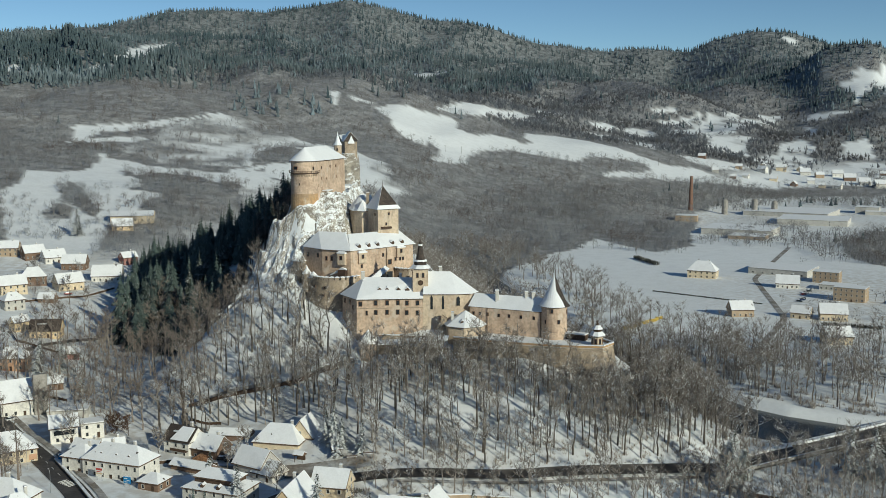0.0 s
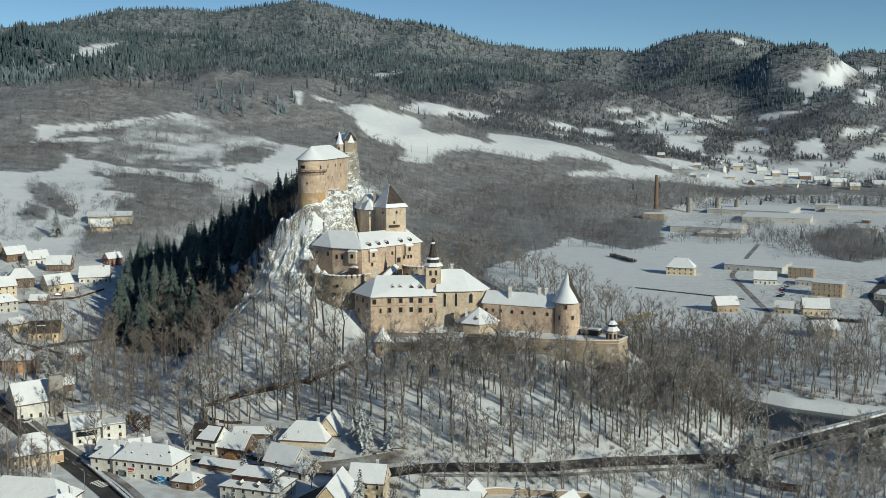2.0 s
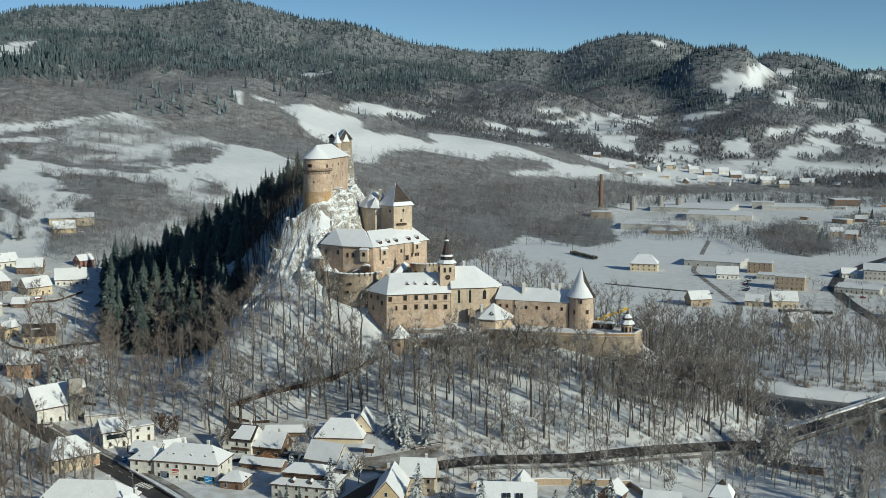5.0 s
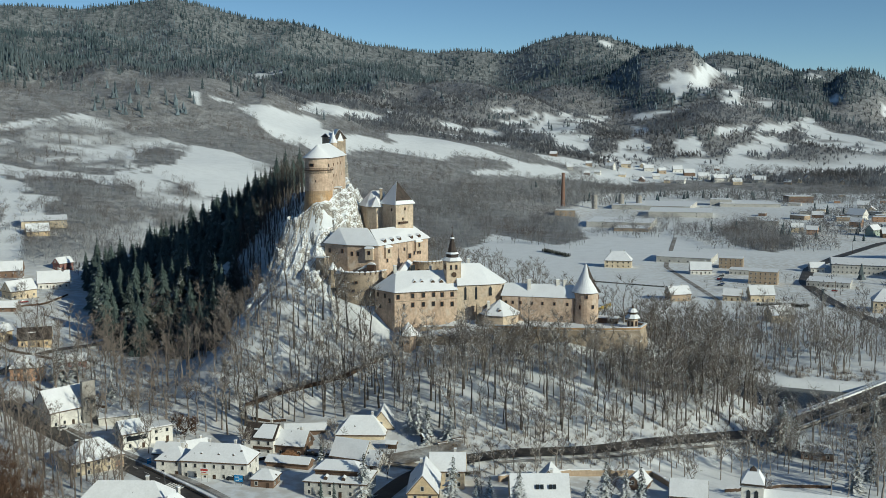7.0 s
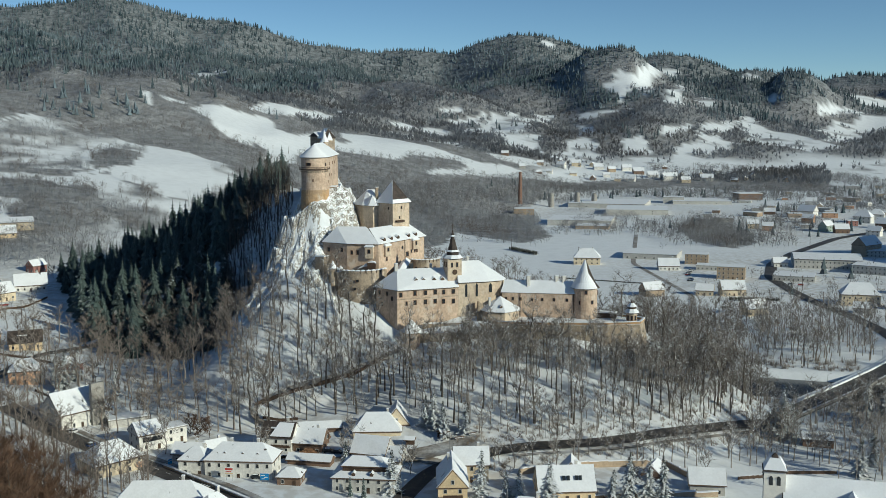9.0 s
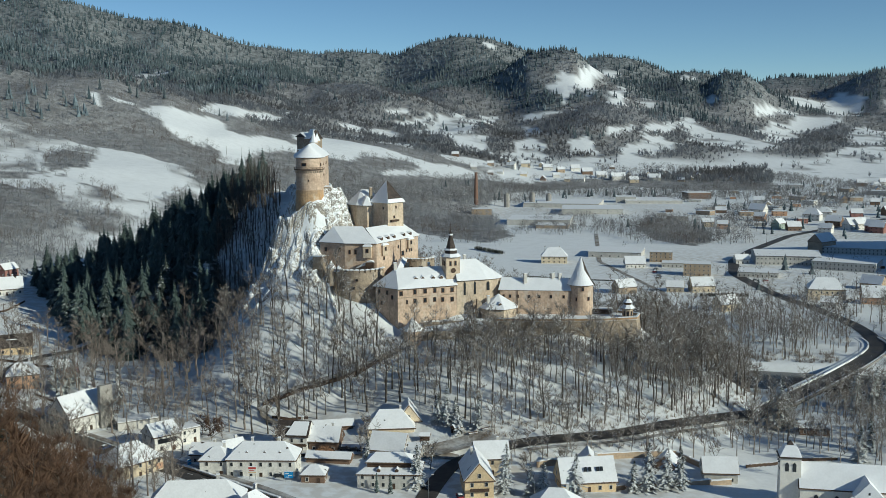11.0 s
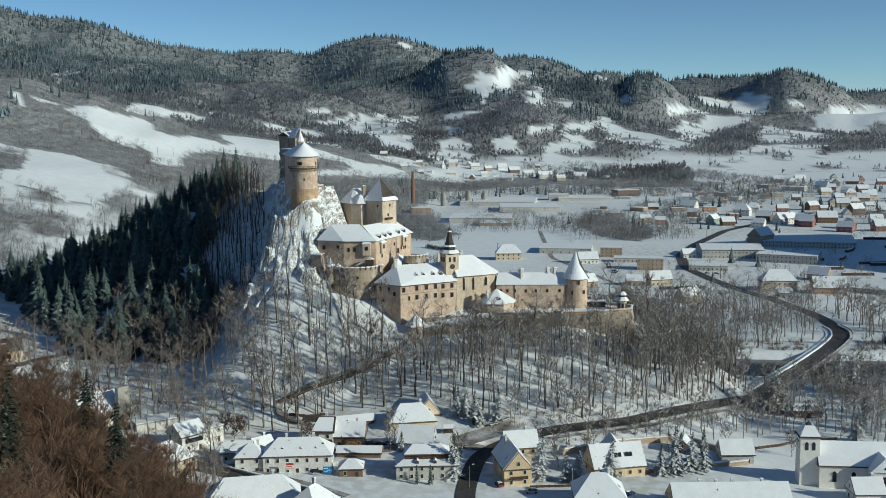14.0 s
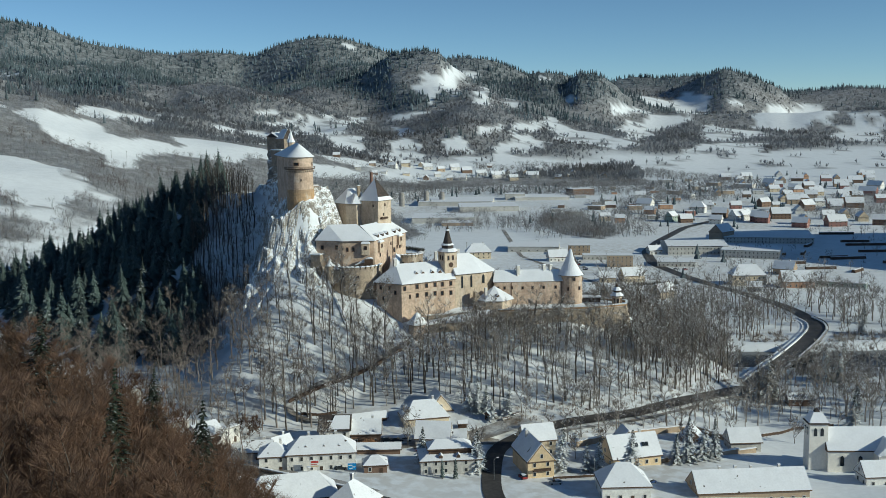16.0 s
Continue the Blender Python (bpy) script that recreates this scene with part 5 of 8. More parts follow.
for rows in ([(3.35, 41.0), (1.95, 42.5)], [(2.25, 43.5), (0.95, 45.0)]):
    cpart("pavilion_snow", lathe(*PAV, rows, 8), ROOF_SNOW, "", parent=pr)
cpart("courtyard_shed_roof", box(58.0, 409.5, 39.2, 9.0, 4.0, 0.4, -28), ROOF_SNOW)
cpart("courtyard_shed", box(58.0, 409.5, 36.5, 8.4, 3.4, 2.7, -28), WOOD)

# the village below the hill
h = house(-64.0, 309.0, 20.0, 12.5, 5.0, -20, "grey", "h", rise=2.6, ground=6.9, floors=2, chimneys=0, label="grey two-storey house with a tiered snowy hipped roof", group="village houses")
part("upper_roof", moved(ridge_roof(14.0, 7.0, 2.0, 0.7, 3.0), 0, 0, 8.1), EAVE, h)
part("upper_wall", box(0, 0, 6.2, 14.2, 7.2, 1.9), WOOD, h)
part("upper_roof_snow", moved(ridge_roof(14.0, 7.0, 2.0, 0.6, 3.0), 0, 0, 8.45), ROOF_SNOW, h)
for k in (-3.2, 2.6):
    dormer(h, k, -5.2, 5.6, 0, 1.0)
h = house(-102.2, 328.9, 22.5, 11.0, 6.4, -19.1, "white", "h", rise=4.4, ground=7.6, floors=2, chimneys=2, label="long white two-storey house with a snowy hipped roof", group="village houses")
for k in (-5, 1, 6):
    dormer(h, k, -3.2, 7.6, 0, 0.9)
house(-117.0, 334.2, 9.5, 9.5, 5.6, -19.1, "white", "h", rise=3.2, ground=7.8, floors=2, chimneys=1, label="white annexe with roof windows in the snow", group="village houses")
house(-87.5, 317.0, 7.5, 7.0, 3.0, -19.1, "brown", "h", rise=2.2, ground=7.6, floors=1, chimneys=0, label="low timber porch building with a snowy roof", name="porch_house", group="village houses")
h = house(-38.9, 296.5, 17.0, 9.0, 6.2, 78.0, "yellow", "g", rise=5.6, ground=6.2, floors=2, label="yellow gabled house with an attic lunette", group="village houses")
part("balcony", join(box(-9.2, 0, 2.9, 1.4, 6.0, 0.15), box(-9.85, 0, 3.05, 0.08, 6.0, 0.9)), WOOD, h)
house(-29.0, 311.0, 11.0, 9.0, 6.0, -12, "cream", "g", rise=4.6, ground=6.2, chimneys=1, group="village houses")
h = house(-3.8, 290.5, 17.5, 11.0, 3.6, -10.0, "yellow", "g", rise=6.4, ground=5.2, floors=1, chimneys=1, label="yellow single-storey house with roof windows in deep snow", group="village houses")
for k in (-0.8, 0.6, 3.2, 4.4):
    part("roof_window", moved(([(-0.5, 0, 0), (0.5, 0, 0), (0.5, 0.9, 1.15), (-0.5, 0.9, 1.15), (-0.5, 0.1, -0.1), (0.5, 0.1, -0.1), (0.5, 1.0, 1.05), (-0.5, 1.0, 1.05)], [(0, 1, 2, 3), (7, 6, 5, 4), (0, 4, 5, 1), (2, 6, 7, 3), (1, 5, 6, 2), (3, 7, 4, 0)]), k, -3.8, 6.6), GLASS, h)
house(3.0, 303.0, 8.0, 7.0, 4.0, 70, "grey", "g", rise=4.0, ground=5.0, chimneys=0, group="village houses")
h = house(-88.0, 355.5, 11.0, 10.0, 6.2, -24.0, "white", "d", rise=4.4, ground=6.2, floors=2, chimneys=1, label="white chalet with a dark roof and snow patches", group="village houses")
part("balcony", join(box(2, -5.8, 3.0, 7.0, 1.5, 0.15), box(2, -6.5, 3.1, 7.0, 0.08, 0.9)), WOOD, h)
part("roof_snow_sheet", moved(hull([(-2, -5.5, 6.6), (5.5, -5.5, 6.6), (5.5, -0.8, 10.2), (0, -0.8, 10.2), (-2, -5.5, 6.4), (5.5, -5.5, 6.4), (5.5, -0.8, 9.9), (0, -0.8, 9.9)]), 0, 0, 0.3), ROOF_SNOW, h, "sliding sheet of snow")
house(-77.5, 351.5, 10.5, 9.0, 4.2, -24.0, "brown", "g", rise=4.2, ground=6.2, floors=1, chimneys=1, label="brown timber house with a stack of logs", group="village houses")
house(-53.0, 354.5, 17.0, 11.0, 4.4, -12, "cream", "h", rise=5.4, ground=8.0, floors=1, chimneys=1, label="cream house with a tall snowy half-hipped roof", group="village houses")
house(-45.0, 359.0, 10.0, 9.0, 4.4, 78, "cream", "g", rise=6.2, ground=8.6, floors=1, chimneys=0, group="village houses")
h = house(-58.0, 334.5, 12.0, 9.5, 4.2, -32, "grey", "g", rise=5.0, ground=6.4, floors=1, chimneys=0, label="grey timber house with steep snowy gables", group="village houses")
h = house(-52.5, 329.5, 9.0, 7.5, 2.8, -32, "grey", "g", rise=3.8, ground=6.4, floors=1, chimneys=0, group="village houses")
house(-79.5, 334.0, 15.0, 5.0, 2.6, -24, "brown", "g", rise=1.6, ground=6.8, floors=1, chimneys=0, windows=False, label="long low shed with a snowy roof", name="shed", group="sheds")
house(-73.0, 363.5, 15.0, 5.5, 2.8, -6, "brown", "g", rise=1.8, ground=8.6, floors=1, chimneys=0, windows=False, label="long low woodshed with a snowy roof", name="shed", group="sheds")
h = house(-145.0, 339.5, 17.0, 13.0, 5.2, 31.0, "cream", "h", rise=5.2, ground=8.6, floors=2, chimneys=0, label="cream roadside house with a broad snowy hipped roof", group="village houses")
part("sign_board", box(7.0, -6.65, 1.4, 2.6, 0.12, 1.9), PAINT["orange"], h, "orange poster board")
house(-126.0, 285.0, 26.0, 12.0, 8.5, -12.0, "white", "h", rise=5.4, ground=9.0, floors=2, chimneys=1, label="large white house with a broad snowy roof", group="village houses")
house(-112.0, 272.0, 13.0, 12.0, 8.5, 40.0, "white", "h", rise=5.8, ground=8.4, floors=2, chimneys=1, label="white corner house with a snowy tent roof", group="village houses")
h = house(-134.5, 362.0, 9.5, 10.0, 6.0, 24.0, "white", "g", rise=3.6, ground=9.0, floors=2, chimneys=0, label="modern white house with wide windows and terrace", group="village houses")
part("glazed_band", box(0, -5.08, 3.4, 7.0, 0.1, 1.6), GLASS, h)
house(-126.0, 367.5, 8.0, 7.0, 5.4, 24.0, "white", "f", ground=9.0, floors=2, label="modern white flat-roofed house wing", group="village houses")
h = house(-163.0, 391.0, 17.0, 14.0, 6.2, 36.0, "white", "g", rise=7.0, ground=11.0, floors=1, chimneys=0, label="white hall with a steep snowy roof and a grey slab tower", name="parish_hall")
part("slab_tower", box(6.0, -7.6, -1, 5.2, 1.6, 17.0), CONCRETE, h, "grey concrete slab tower")
house(-143.0, 389.0, 15.0, 8.0, 3.0, 12, "grey", "f", ground=10.0, floors=1, windows=False, label="low flat garage block under snow", name="garage", group="sheds")
house(112.0, 330.5, 11.0, 7.0, 3.0, -28, "brown", "g", rise=2.0, ground=land_at(112.0, 330.5) - 0.1, floors=1, chimneys=0, label="low timber house with a snowy roof", group="village houses")
h = house(-111.0, 347.5, 7.0, 6.0, 3.6, 20, "grey", "g", rise=3.4, ground=7.4, floors=1, chimneys=1, label="small grey house with a steep roof", group="village houses")
house(-119.5, 346.0, 10.0, 7.0, 3.6, -20, "grey", "g", rise=3.0, ground=7.8, floors=1, chimneys=1, label="small house with an iced grey roof", group="village houses")
h = house(12.0, 250.0, 35.0, 12.0, 4.2, -21.5, "tan", "g", rise=5.2, ground=3.5, floors=1, chimneys=0, label="long farm building under an unbroken snowy roof", group="village houses")
for k in (-9, -4, 1, 10):
    chimney(h, k, 0.6, 8.6, 10.2, 0.8)
house(-24.5, 265.5, 15.0, 13.0, 5.0, -24, "white", "h", rise=5.4, ground=5.6, floors=1, chimneys=1, label="white house with a snowy tent roof and a tall chimney", group="village houses")
house(33.0, 304.0, 8.0, 7.0, 3.4, 52, "brown", "g", rise=3.4, ground=2.0, floors=1, chimneys=0, name="house", group="village houses")
house(45.0, 290.0, 11.0, 8.0, 4.0, -22, "grey", "g", rise=4.2, ground=2.2, floors=1, chimneys=0, group="village houses")
house(68.0, 234.0, 8.0, 7.0, 3.6, -20, "red", "g", rise=3.0, ground=2.6, floors=1, chimneys=0, label="small red house with a snowy porch roof", group="village houses")
house(58.0, 242.0, 9.0, 8.0, 4.0, -22, "white", "g", rise=4.0, ground=2.6, floors=1, chimneys=1, group="village houses")

# white church
church = thing("church", 53.0, 262.8, 2.3, "white plastered church with a square tower and snowy roofs", "church", yaw=-28.0)
CHURCH_WALL = material("white_church_plaster", (0.84, 0.80, 0.72), vary=0.08, scale=0.6)
part("tower_wall", box(0, 0, -1, 6.2, 6.2, 18.0), CHURCH_WALL, church)
tr = part("tower_roof", moved(ridge_roof(6.2, 6.2, 4.6, 0.5, 3.6), 0, 0, 17.0), SHINGLE, church, "dark pointed tower roof")
part("tower_roof_snow", moved(lathe(0, 0, [(4.7, 16.85), (2.2, 20.0)], 4, 0.5), 0, 0, 0.2), ROOF_SNOW, church)
for s in (-1.1, 1.1):
    part("belfry_window", join(box(s, -3.12, 12.4, 1.1, 0.1, 2.3), lathe(s, -3.12, [(0.55, 14.7), (0.0, 15.3)], 6)), GLASS, church)
    part("belfry_window", join(box(-3.12, s, 12.4, 0.1, 1.1, 2.3), lathe(-3.12, s, [(0.55, 14.7), (0.0, 15.3)], 6)), GLASS, church)
part("nave_wall", box(17.0, 0.6, -1, 28.5, 11.0, 9.0), CHURCH_WALL, church)
nr = part("nave_roof", moved(ridge_roof(28.5, 11.0, 6.4, 0.5), 17.0, 0.6, 8.0), EAVE, church)
part("nave_roof_snow", moved(ridge_roof(28.3, 11.0, 6.4, 0.4), 17.0, 0.6, 8.35), ROOF_SNOW, church)
part("transept_wall", box(22.0, -2.5, -1, 8.0, 12.0, 8.6), CHURCH_WALL, church)
part("transept_gable", ([(18.0, -8.5, 7.6), (26.0, -8.5, 7.6), (22.0, -8.5, 12.0), (18.0, -2, 7.6), (26.0, -2, 7.6), (22.0, -2, 12.0)], [(0, 1, 2), (5, 4, 3), (0, 2, 5, 3), (1, 4, 5, 2), (0, 3, 4, 1)]), CHURCH_WALL, church)
part("transept_roof", moved(ridge_roof(13.0, 8.0, 4.4, 0.4), 22.0, -2.2, 7.75, 90), ROOF_SNOW, church)
for k in (7.5, 13.5, 29.0):
    part("nave_window", join(box(k, -4.95, 2.6, 1.3, 0.12, 3.0), lathe(k, -4.95, [(0.65, 5.6), (0.0, 6.2)], 8)), GLASS, church)
part("nave_window", join(box(22.0, -8.55, 2.6, 1.3, 0.12, 3.2)), GLASS, church)
part("rose_window", lathe(22.0, -8.5, [(0.7, 8.4), (0.7, 9.2)], 10), GLASS, church)
part("porch", join(box(15.8, -6.0, 0, 2.4, 2.4, 2.6), moved(ridge_roof(2.4, 2.8, 1.4, 0.3), 15.8, -6.0, 2.6, 90)), CHURCH_WALL, church)

# houses farther off, neighbourhood by neighbourhood: x, y, length, width, wall height, turn, colour, roof
LEFT_VILLAGE = [
    (-306.3, 705.8, 13.4, 9.3, 6, 9, 'tan', 'g'),
    (-287.3, 699.9, 14.0, 9.8, 5, 43, 'brown', 'g'),
    (-270.6, 693.7, 14.5, 10.1, 4, 42, 'white', 'g'),
    (-249.3, 677.3, 15.4, 10.8, 4.5, 6, 'brown', 'g'),
    (-216.9, 647.1, 18.1, 12.7, 4, 10, 'white', 'g'),
    (-222.1, 703.7, 10.6, 7.4, 5, 48, 'red', 'g'),
    (-252.9, 618.7, 14.9, 10.4, 6, 23, 'brown', 'h'),
    (-229.3, 613.1, 15.6, 10.9, 5, 42, 'cream', 'g'),
    (-253.7, 590.5, 14.6, 10.2, 6, 36, 'cream', 'g'),
    (-235.7, 550.1, 10.8, 7.6, 6, 44, 'grey', 'h'),
]
LEFT_VILLAGE_2 = [
    (-260.5, 835.2, 33.2, 14, 5, 13, 'cream', 'g'),
    (-258.8, 803.1, 15.9, 11.1, 3, 19, 'yellow', 'g'),
    (-213.5, 507.1, 8.0, 5.6, 5, 54, 'yellow', 'g'),
    (-196.6, 499.9, 14.3, 10.0, 4, 8, 'yellow', 'd'),
    (-187.4, 441.3, 12.3, 8.6, 6, 4, 'pink', 'h'),
    (-171.8, 465.3, 7.9, 5.5, 3, 22, 'red', 'g'),
    (-225.5, 572.6, 8.9, 6.2, 2.4, -2, 'brown', 'g'),
    (-162.0, 421.3, 7.1, 5, 3, 33, 'brown', 'g'),
]
MEADOW_HOUSES = [
    (189.3, 650.4, 14.4, 10.1, 5, 5, 'tan', 'g'),
    (221.6, 569.6, 14.6, 10.2, 5, 5, 'cream', 'g'),
    (202.0, 809.3, 22.0, 14, 6.5, -23, 'cream', 'h'),
    (253.5, 760.2, 16.4, 11.4, 4, -18, 'white', 'g'),
]
TOWN_NEAR = [
    (291.6, 785.4, 19.0, 13.3, 9, -30, 'tan', 'f'),
    (280.3, 705.9, 20.7, 14, 10, -32, 'tan', 'f'),
    (349.0, 751.4, 11.4, 8.0, 4, -14, 'white', 'g'),
    (323.7, 688.2, 30.2, 14, 4, -35, 'grey', 'f'),
    (243.7, 637.7, 16.1, 11.3, 5, -12, 'cream', 'g'),
    (225.9, 643.2, 11.7, 8.2, 4, -31, 'cream', 'g'),
    (306.6, 583.5, 24.0, 14, 8, -27, 'cream', 'h'),
    (363.3, 605.3, 15.1, 10.6, 5, -61, 'tan', 'g'),
    (329.4, 557.9, 21.9, 14, 5, -31, 'orange', 'g'),
    (289.5, 556.3, 9.9, 7.0, 4, -39, 'white', 'g'),
]
TOWN_HALLS = [
    (388.0, 745.5, 52.3, 14, 8, -28, 'grey', 'g'),
    (458.1, 790.6, 23.9, 14, 11, 22, 'tan', 'g'),
    (413.5, 698.1, 48.8, 14, 7, -47, 'grey', 'f'),
    (504.7, 780.2, 83.6, 14, 6, -40, 'grey', 'f'),
    (287.7, 751.1, 24.1, 14, 4, -31, 'grey', 'f'),
    (273.4, 833.9, 46.6, 14, 5, -33, 'grey', 'f'),
]
TOWN_COLOURED = [
    (613.2, 1126.3, 20.1, 14, 7, -59, 'white', 'g'),
    (627.6, 1101.9, 16.9, 11.8, 6, -23, 'orange', 'f'),
    (536.6, 970.9, 14.2, 10.0, 7, 24, 'green', 'g'),
    (562.5, 985.3, 12.8, 9.0, 6, -36, 'cream', 'f'),
    (596.4, 1012.0, 11.0, 7.7, 6, -17, 'red', 'f'),
    (629.0, 1037.8, 19.9, 13.9, 8, -52, 'white', 'h'),
    (613.9, 978.1, 17.2, 12.0, 6, -53, 'brown', 'g'),
    (614.4, 936.2, 14.6, 10.2, 7, 10, 'white', 'g'),
    (614.9, 912.1, 17.3, 12.1, 7, -60, 'red', 'g'),
    (658.9, 925.3, 21.6, 14, 7, -29, 'brown', 'g'),
]
TOWN_EAST = [
    (752.9, 1056.0, 15.0, 10.5, 7, -2, 'brown', 'g'),
    (874.2, 1140.4, 13.6, 9.5, 7, -24, 'tan', 'g'),
    (758.1, 985.1, 18.0, 12.6, 8, 0, 'brown', 'g'),
    (816.0, 1021.9, 11.8, 8.3, 7, -25, 'white', 'g'),
    (809.5, 988.4, 19.0, 13.3, 6, -34, 'red', 'g'),
    (835.5, 981.2, 22.1, 14, 7, -35, 'brown', 'g'),
    (1004.7, 1113.7, 25.0, 14, 7, -63, 'red', 'g'),
    (650.9, 833.2, 20.3, 14, 6, -21, 'red', 'g'),
    (611.1, 843.9, 16.1, 11.3, 6, -59, 'red', 'g'),
    (609.7, 901.1, 14.9, 10.4, 7, -57, 'red', 'g'),
]
TOWN_EAST_2 = [
    (668.2, 930.3, 13.1, 9.2, 7, -58, 'brown', 'g'),
    (611.5, 939.1, 23.7, 14, 6, -1, 'white', 'g'),
    (945.3, 1157.2, 20.3, 14, 6, -25, 'cream', 'g'),
    (1106.2, 1263.1, 22.7, 14, 6, -34, 'tan', 'g'),
    (1119.4, 1204.1, 22.9, 14, 6, -73, 'white', 'g'),
    (962.0, 1407.6, 21.6, 14, 6, -65, 'tan', 'f'),
    (966.8, 1335.4, 30.4, 14, 7, -56, 'grey', 'f'),
    (883.9, 1348.7, 20.8, 14, 6, -19, 'cream', 'f'),
    (1034.6, 1351.7, 19.1, 13.4, 6, -68, 'white', 'g'),
    (1153.8, 1411.0, 21.5, 14, 6, -44, 'brown', 'g'),
]
FACTORY = [
    (282.4, 1243.9, 25.3, 14, 10, -17, 'tan', 'f'),
    (315.9, 1124.5, 73.1, 14, 9, -27, 'grey', 'f'),
    (431.5, 1230.3, 78.1, 14, 9, -24, 'grey', 'f'),
    (675.1, 1382.6, 35.3, 14, 13, -10, 'brown', 'f'),
    (440.1, 1342.8, 104.6, 14, 8, -30, 'grey', 'f'),
    (545.3, 1360.4, 29.2, 14, 12, -26, 'grey', 'f'),
    (310.7, 1074.9, 36.3, 14, 5, -27, 'tan', 'f'),
    (581.7, 1349.0, 80.6, 14, 6, -23, 'grey', 'f'),
]
MID_VILLAGE = [
    (543.6, 1840.6, 15.8, 11.1, 7, -45, 'white', 'g'),
    (590.9, 1887.3, 17.8, 12.4, 7, -20, 'cream', 'g'),
    (624.8, 1857.1, 18.0, 12.6, 6, -10, 'white', 'g'),
    (641.8, 1831.7, 14.3, 10.0, 6, -2, 'tan', 'g'),
    (679.3, 1848.1, 18.1, 12.7, 6, -11, 'white', 'g'),
    (686.6, 1808.5, 19.8, 13.8, 6, -12, 'brown', 'g'),
    (695.9, 1765.1, 19.4, 13.6, 6, -12, 'white', 'g'),
    (716.0, 1735.4, 27.8, 14, 7, -5, 'white', 'g'),
    (728.4, 1695.3, 16.1, 11.3, 6, -14, 'cream', 'g'),
    (634.5, 1720.5, 13.9, 9.7, 6, -38, 'white', 'g'),
    (775.9, 1706.8, 23.4, 14, 6, -27, 'grey', 'g'),
]
TOWN_EAST_3 = [
    (792.3, 1296.6, 19.3, 13.5, 6, -63, 'tan', 'f'),
    (760.5, 1223.5, 17.0, 11.9, 6, -63, 'white', 'f'),
    (666.3, 1171.2, 17.9, 12.5, 5, -52, 'grey', 'f'),
    (590.7, 1118.6, 17.1, 12.0, 5, -24, 'tan', 'f'),
    (569.2, 1055.8, 12.8, 9.0, 6, -51, 'orange', 'g'),
    (479.5, 992.1, 11.3, 7.9, 6, -35, 'pink', 'g'),
    (475.9, 1017.4, 12.2, 8.5, 6, -22, 'cream', 'g'),
    (666.9, 1065.7, 16.6, 11.6, 7, -40, 'white', 'h'),
    (1196.2, 1317.9, 23.9, 14, 6, -35, 'brown', 'g'),
    (919.3, 1014.1, 13.8, 9.7, 7, -28, 'red', 'g'),
    (891.6, 1221.8, 16.4, 11.4, 6, -30, 'grey', 'f'),
    (736.5, 1015.9, 10.0, 7.0, 7, -23, 'tan', 'g'),
]
TOWN_EAST_4 = [
    (943.2, 1516.4, 26.1, 14, 6, -37, 'grey', 'f'),
    (856.2, 1248.8, 18.1, 12.7, 6, -21, 'tan', 'f'),
    (1128.3, 1515.0, 19.4, 13.6, 6, -22, 'white', 'g'),
    (1191.7, 1379.9, 17.6, 12.3, 6, -34, 'red', 'g'),
    (1036.6, 1264.6, 17.0, 11.9, 6, -25, 'brown', 'g'),
    (990.8, 1250.2, 14.4, 10.1, 6, -59, 'white', 'g'),
    (704.8, 1262.6, 14.5, 10.2, 6, -36, 'white', 'g'),
    (550.3, 1147.5, 19.5, 13.6, 5, -59, 'tan', 'f'),
    (484.1, 1098.4, 21.3, 14, 5, -32, 'grey', 'f'),
    (542.2, 952.1, 14.5, 10.2, 5, -18, 'brown', 'g'),
    (558.6, 919.0, 13.5, 9.4, 6, -55, 'white', 'g'),
    (696.8, 815.0, 14.7, 10.3, 7, -48, 'brown', 'g'),
]
for rows, near, where in ((LEFT_VILLAGE, True, "side valley houses"), (LEFT_VILLAGE_2, True, "side valley houses"), (MEADOW_HOUSES, True, "meadow houses"), (TOWN_NEAR, True, "town buildings"), (TOWN_HALLS, False, "town buildings"),
                          (TOWN_COLOURED, True, "town houses"), (TOWN_EAST, True, "town houses"), (TOWN_EAST_2, False, "town houses"), (TOWN_EAST_3, False, "town houses"), (TOWN_EAST_4, False, "town houses"), (FACTORY, False, "factory halls"), (MID_VILLAGE, False, "far village houses")):
    for x, y, length, width, high, turn, colour, roof in rows:
        hall = length > 30 or where == "factory halls"
        house(x, y, length, width if not hall else max(width, length * 0.8), high * (0.7 if where == "factory halls" else 0.95), turn, colour, roof, detail=near and y < 850, far=y > 800, chimneys=0 if hall else 1, group=where,
              rise=width * (0.22 if hall else 0.5), name="hall" if hall else "house", label=f"{HOUSE_NOTE[colour]} industrial hall under snow" if hall else "")
stack = thing("factory_chimney", 309, 1346, -0.5, "tall red brick factory chimney", "chimney")
part("shaft", lathe(0, 0, [(3.4, 0), (1.9, 49), (2.2, 49.2), (2.2, 50)], 14), BRICK, stack)
tank = thing("silo", 352, 1340, -0.5, "grey steel silo beside the factory", "silo")
part("shell", lathe(0, 0, [(4, 0), (4, 18), (2.5, 20), (0, 21)], 12), CONCRETE, tank)
tank2 = copy_thing(tank, pose(392, 1345, -0.5))
tank3 = copy_thing(tank, pose(420, 1352, -3.5))


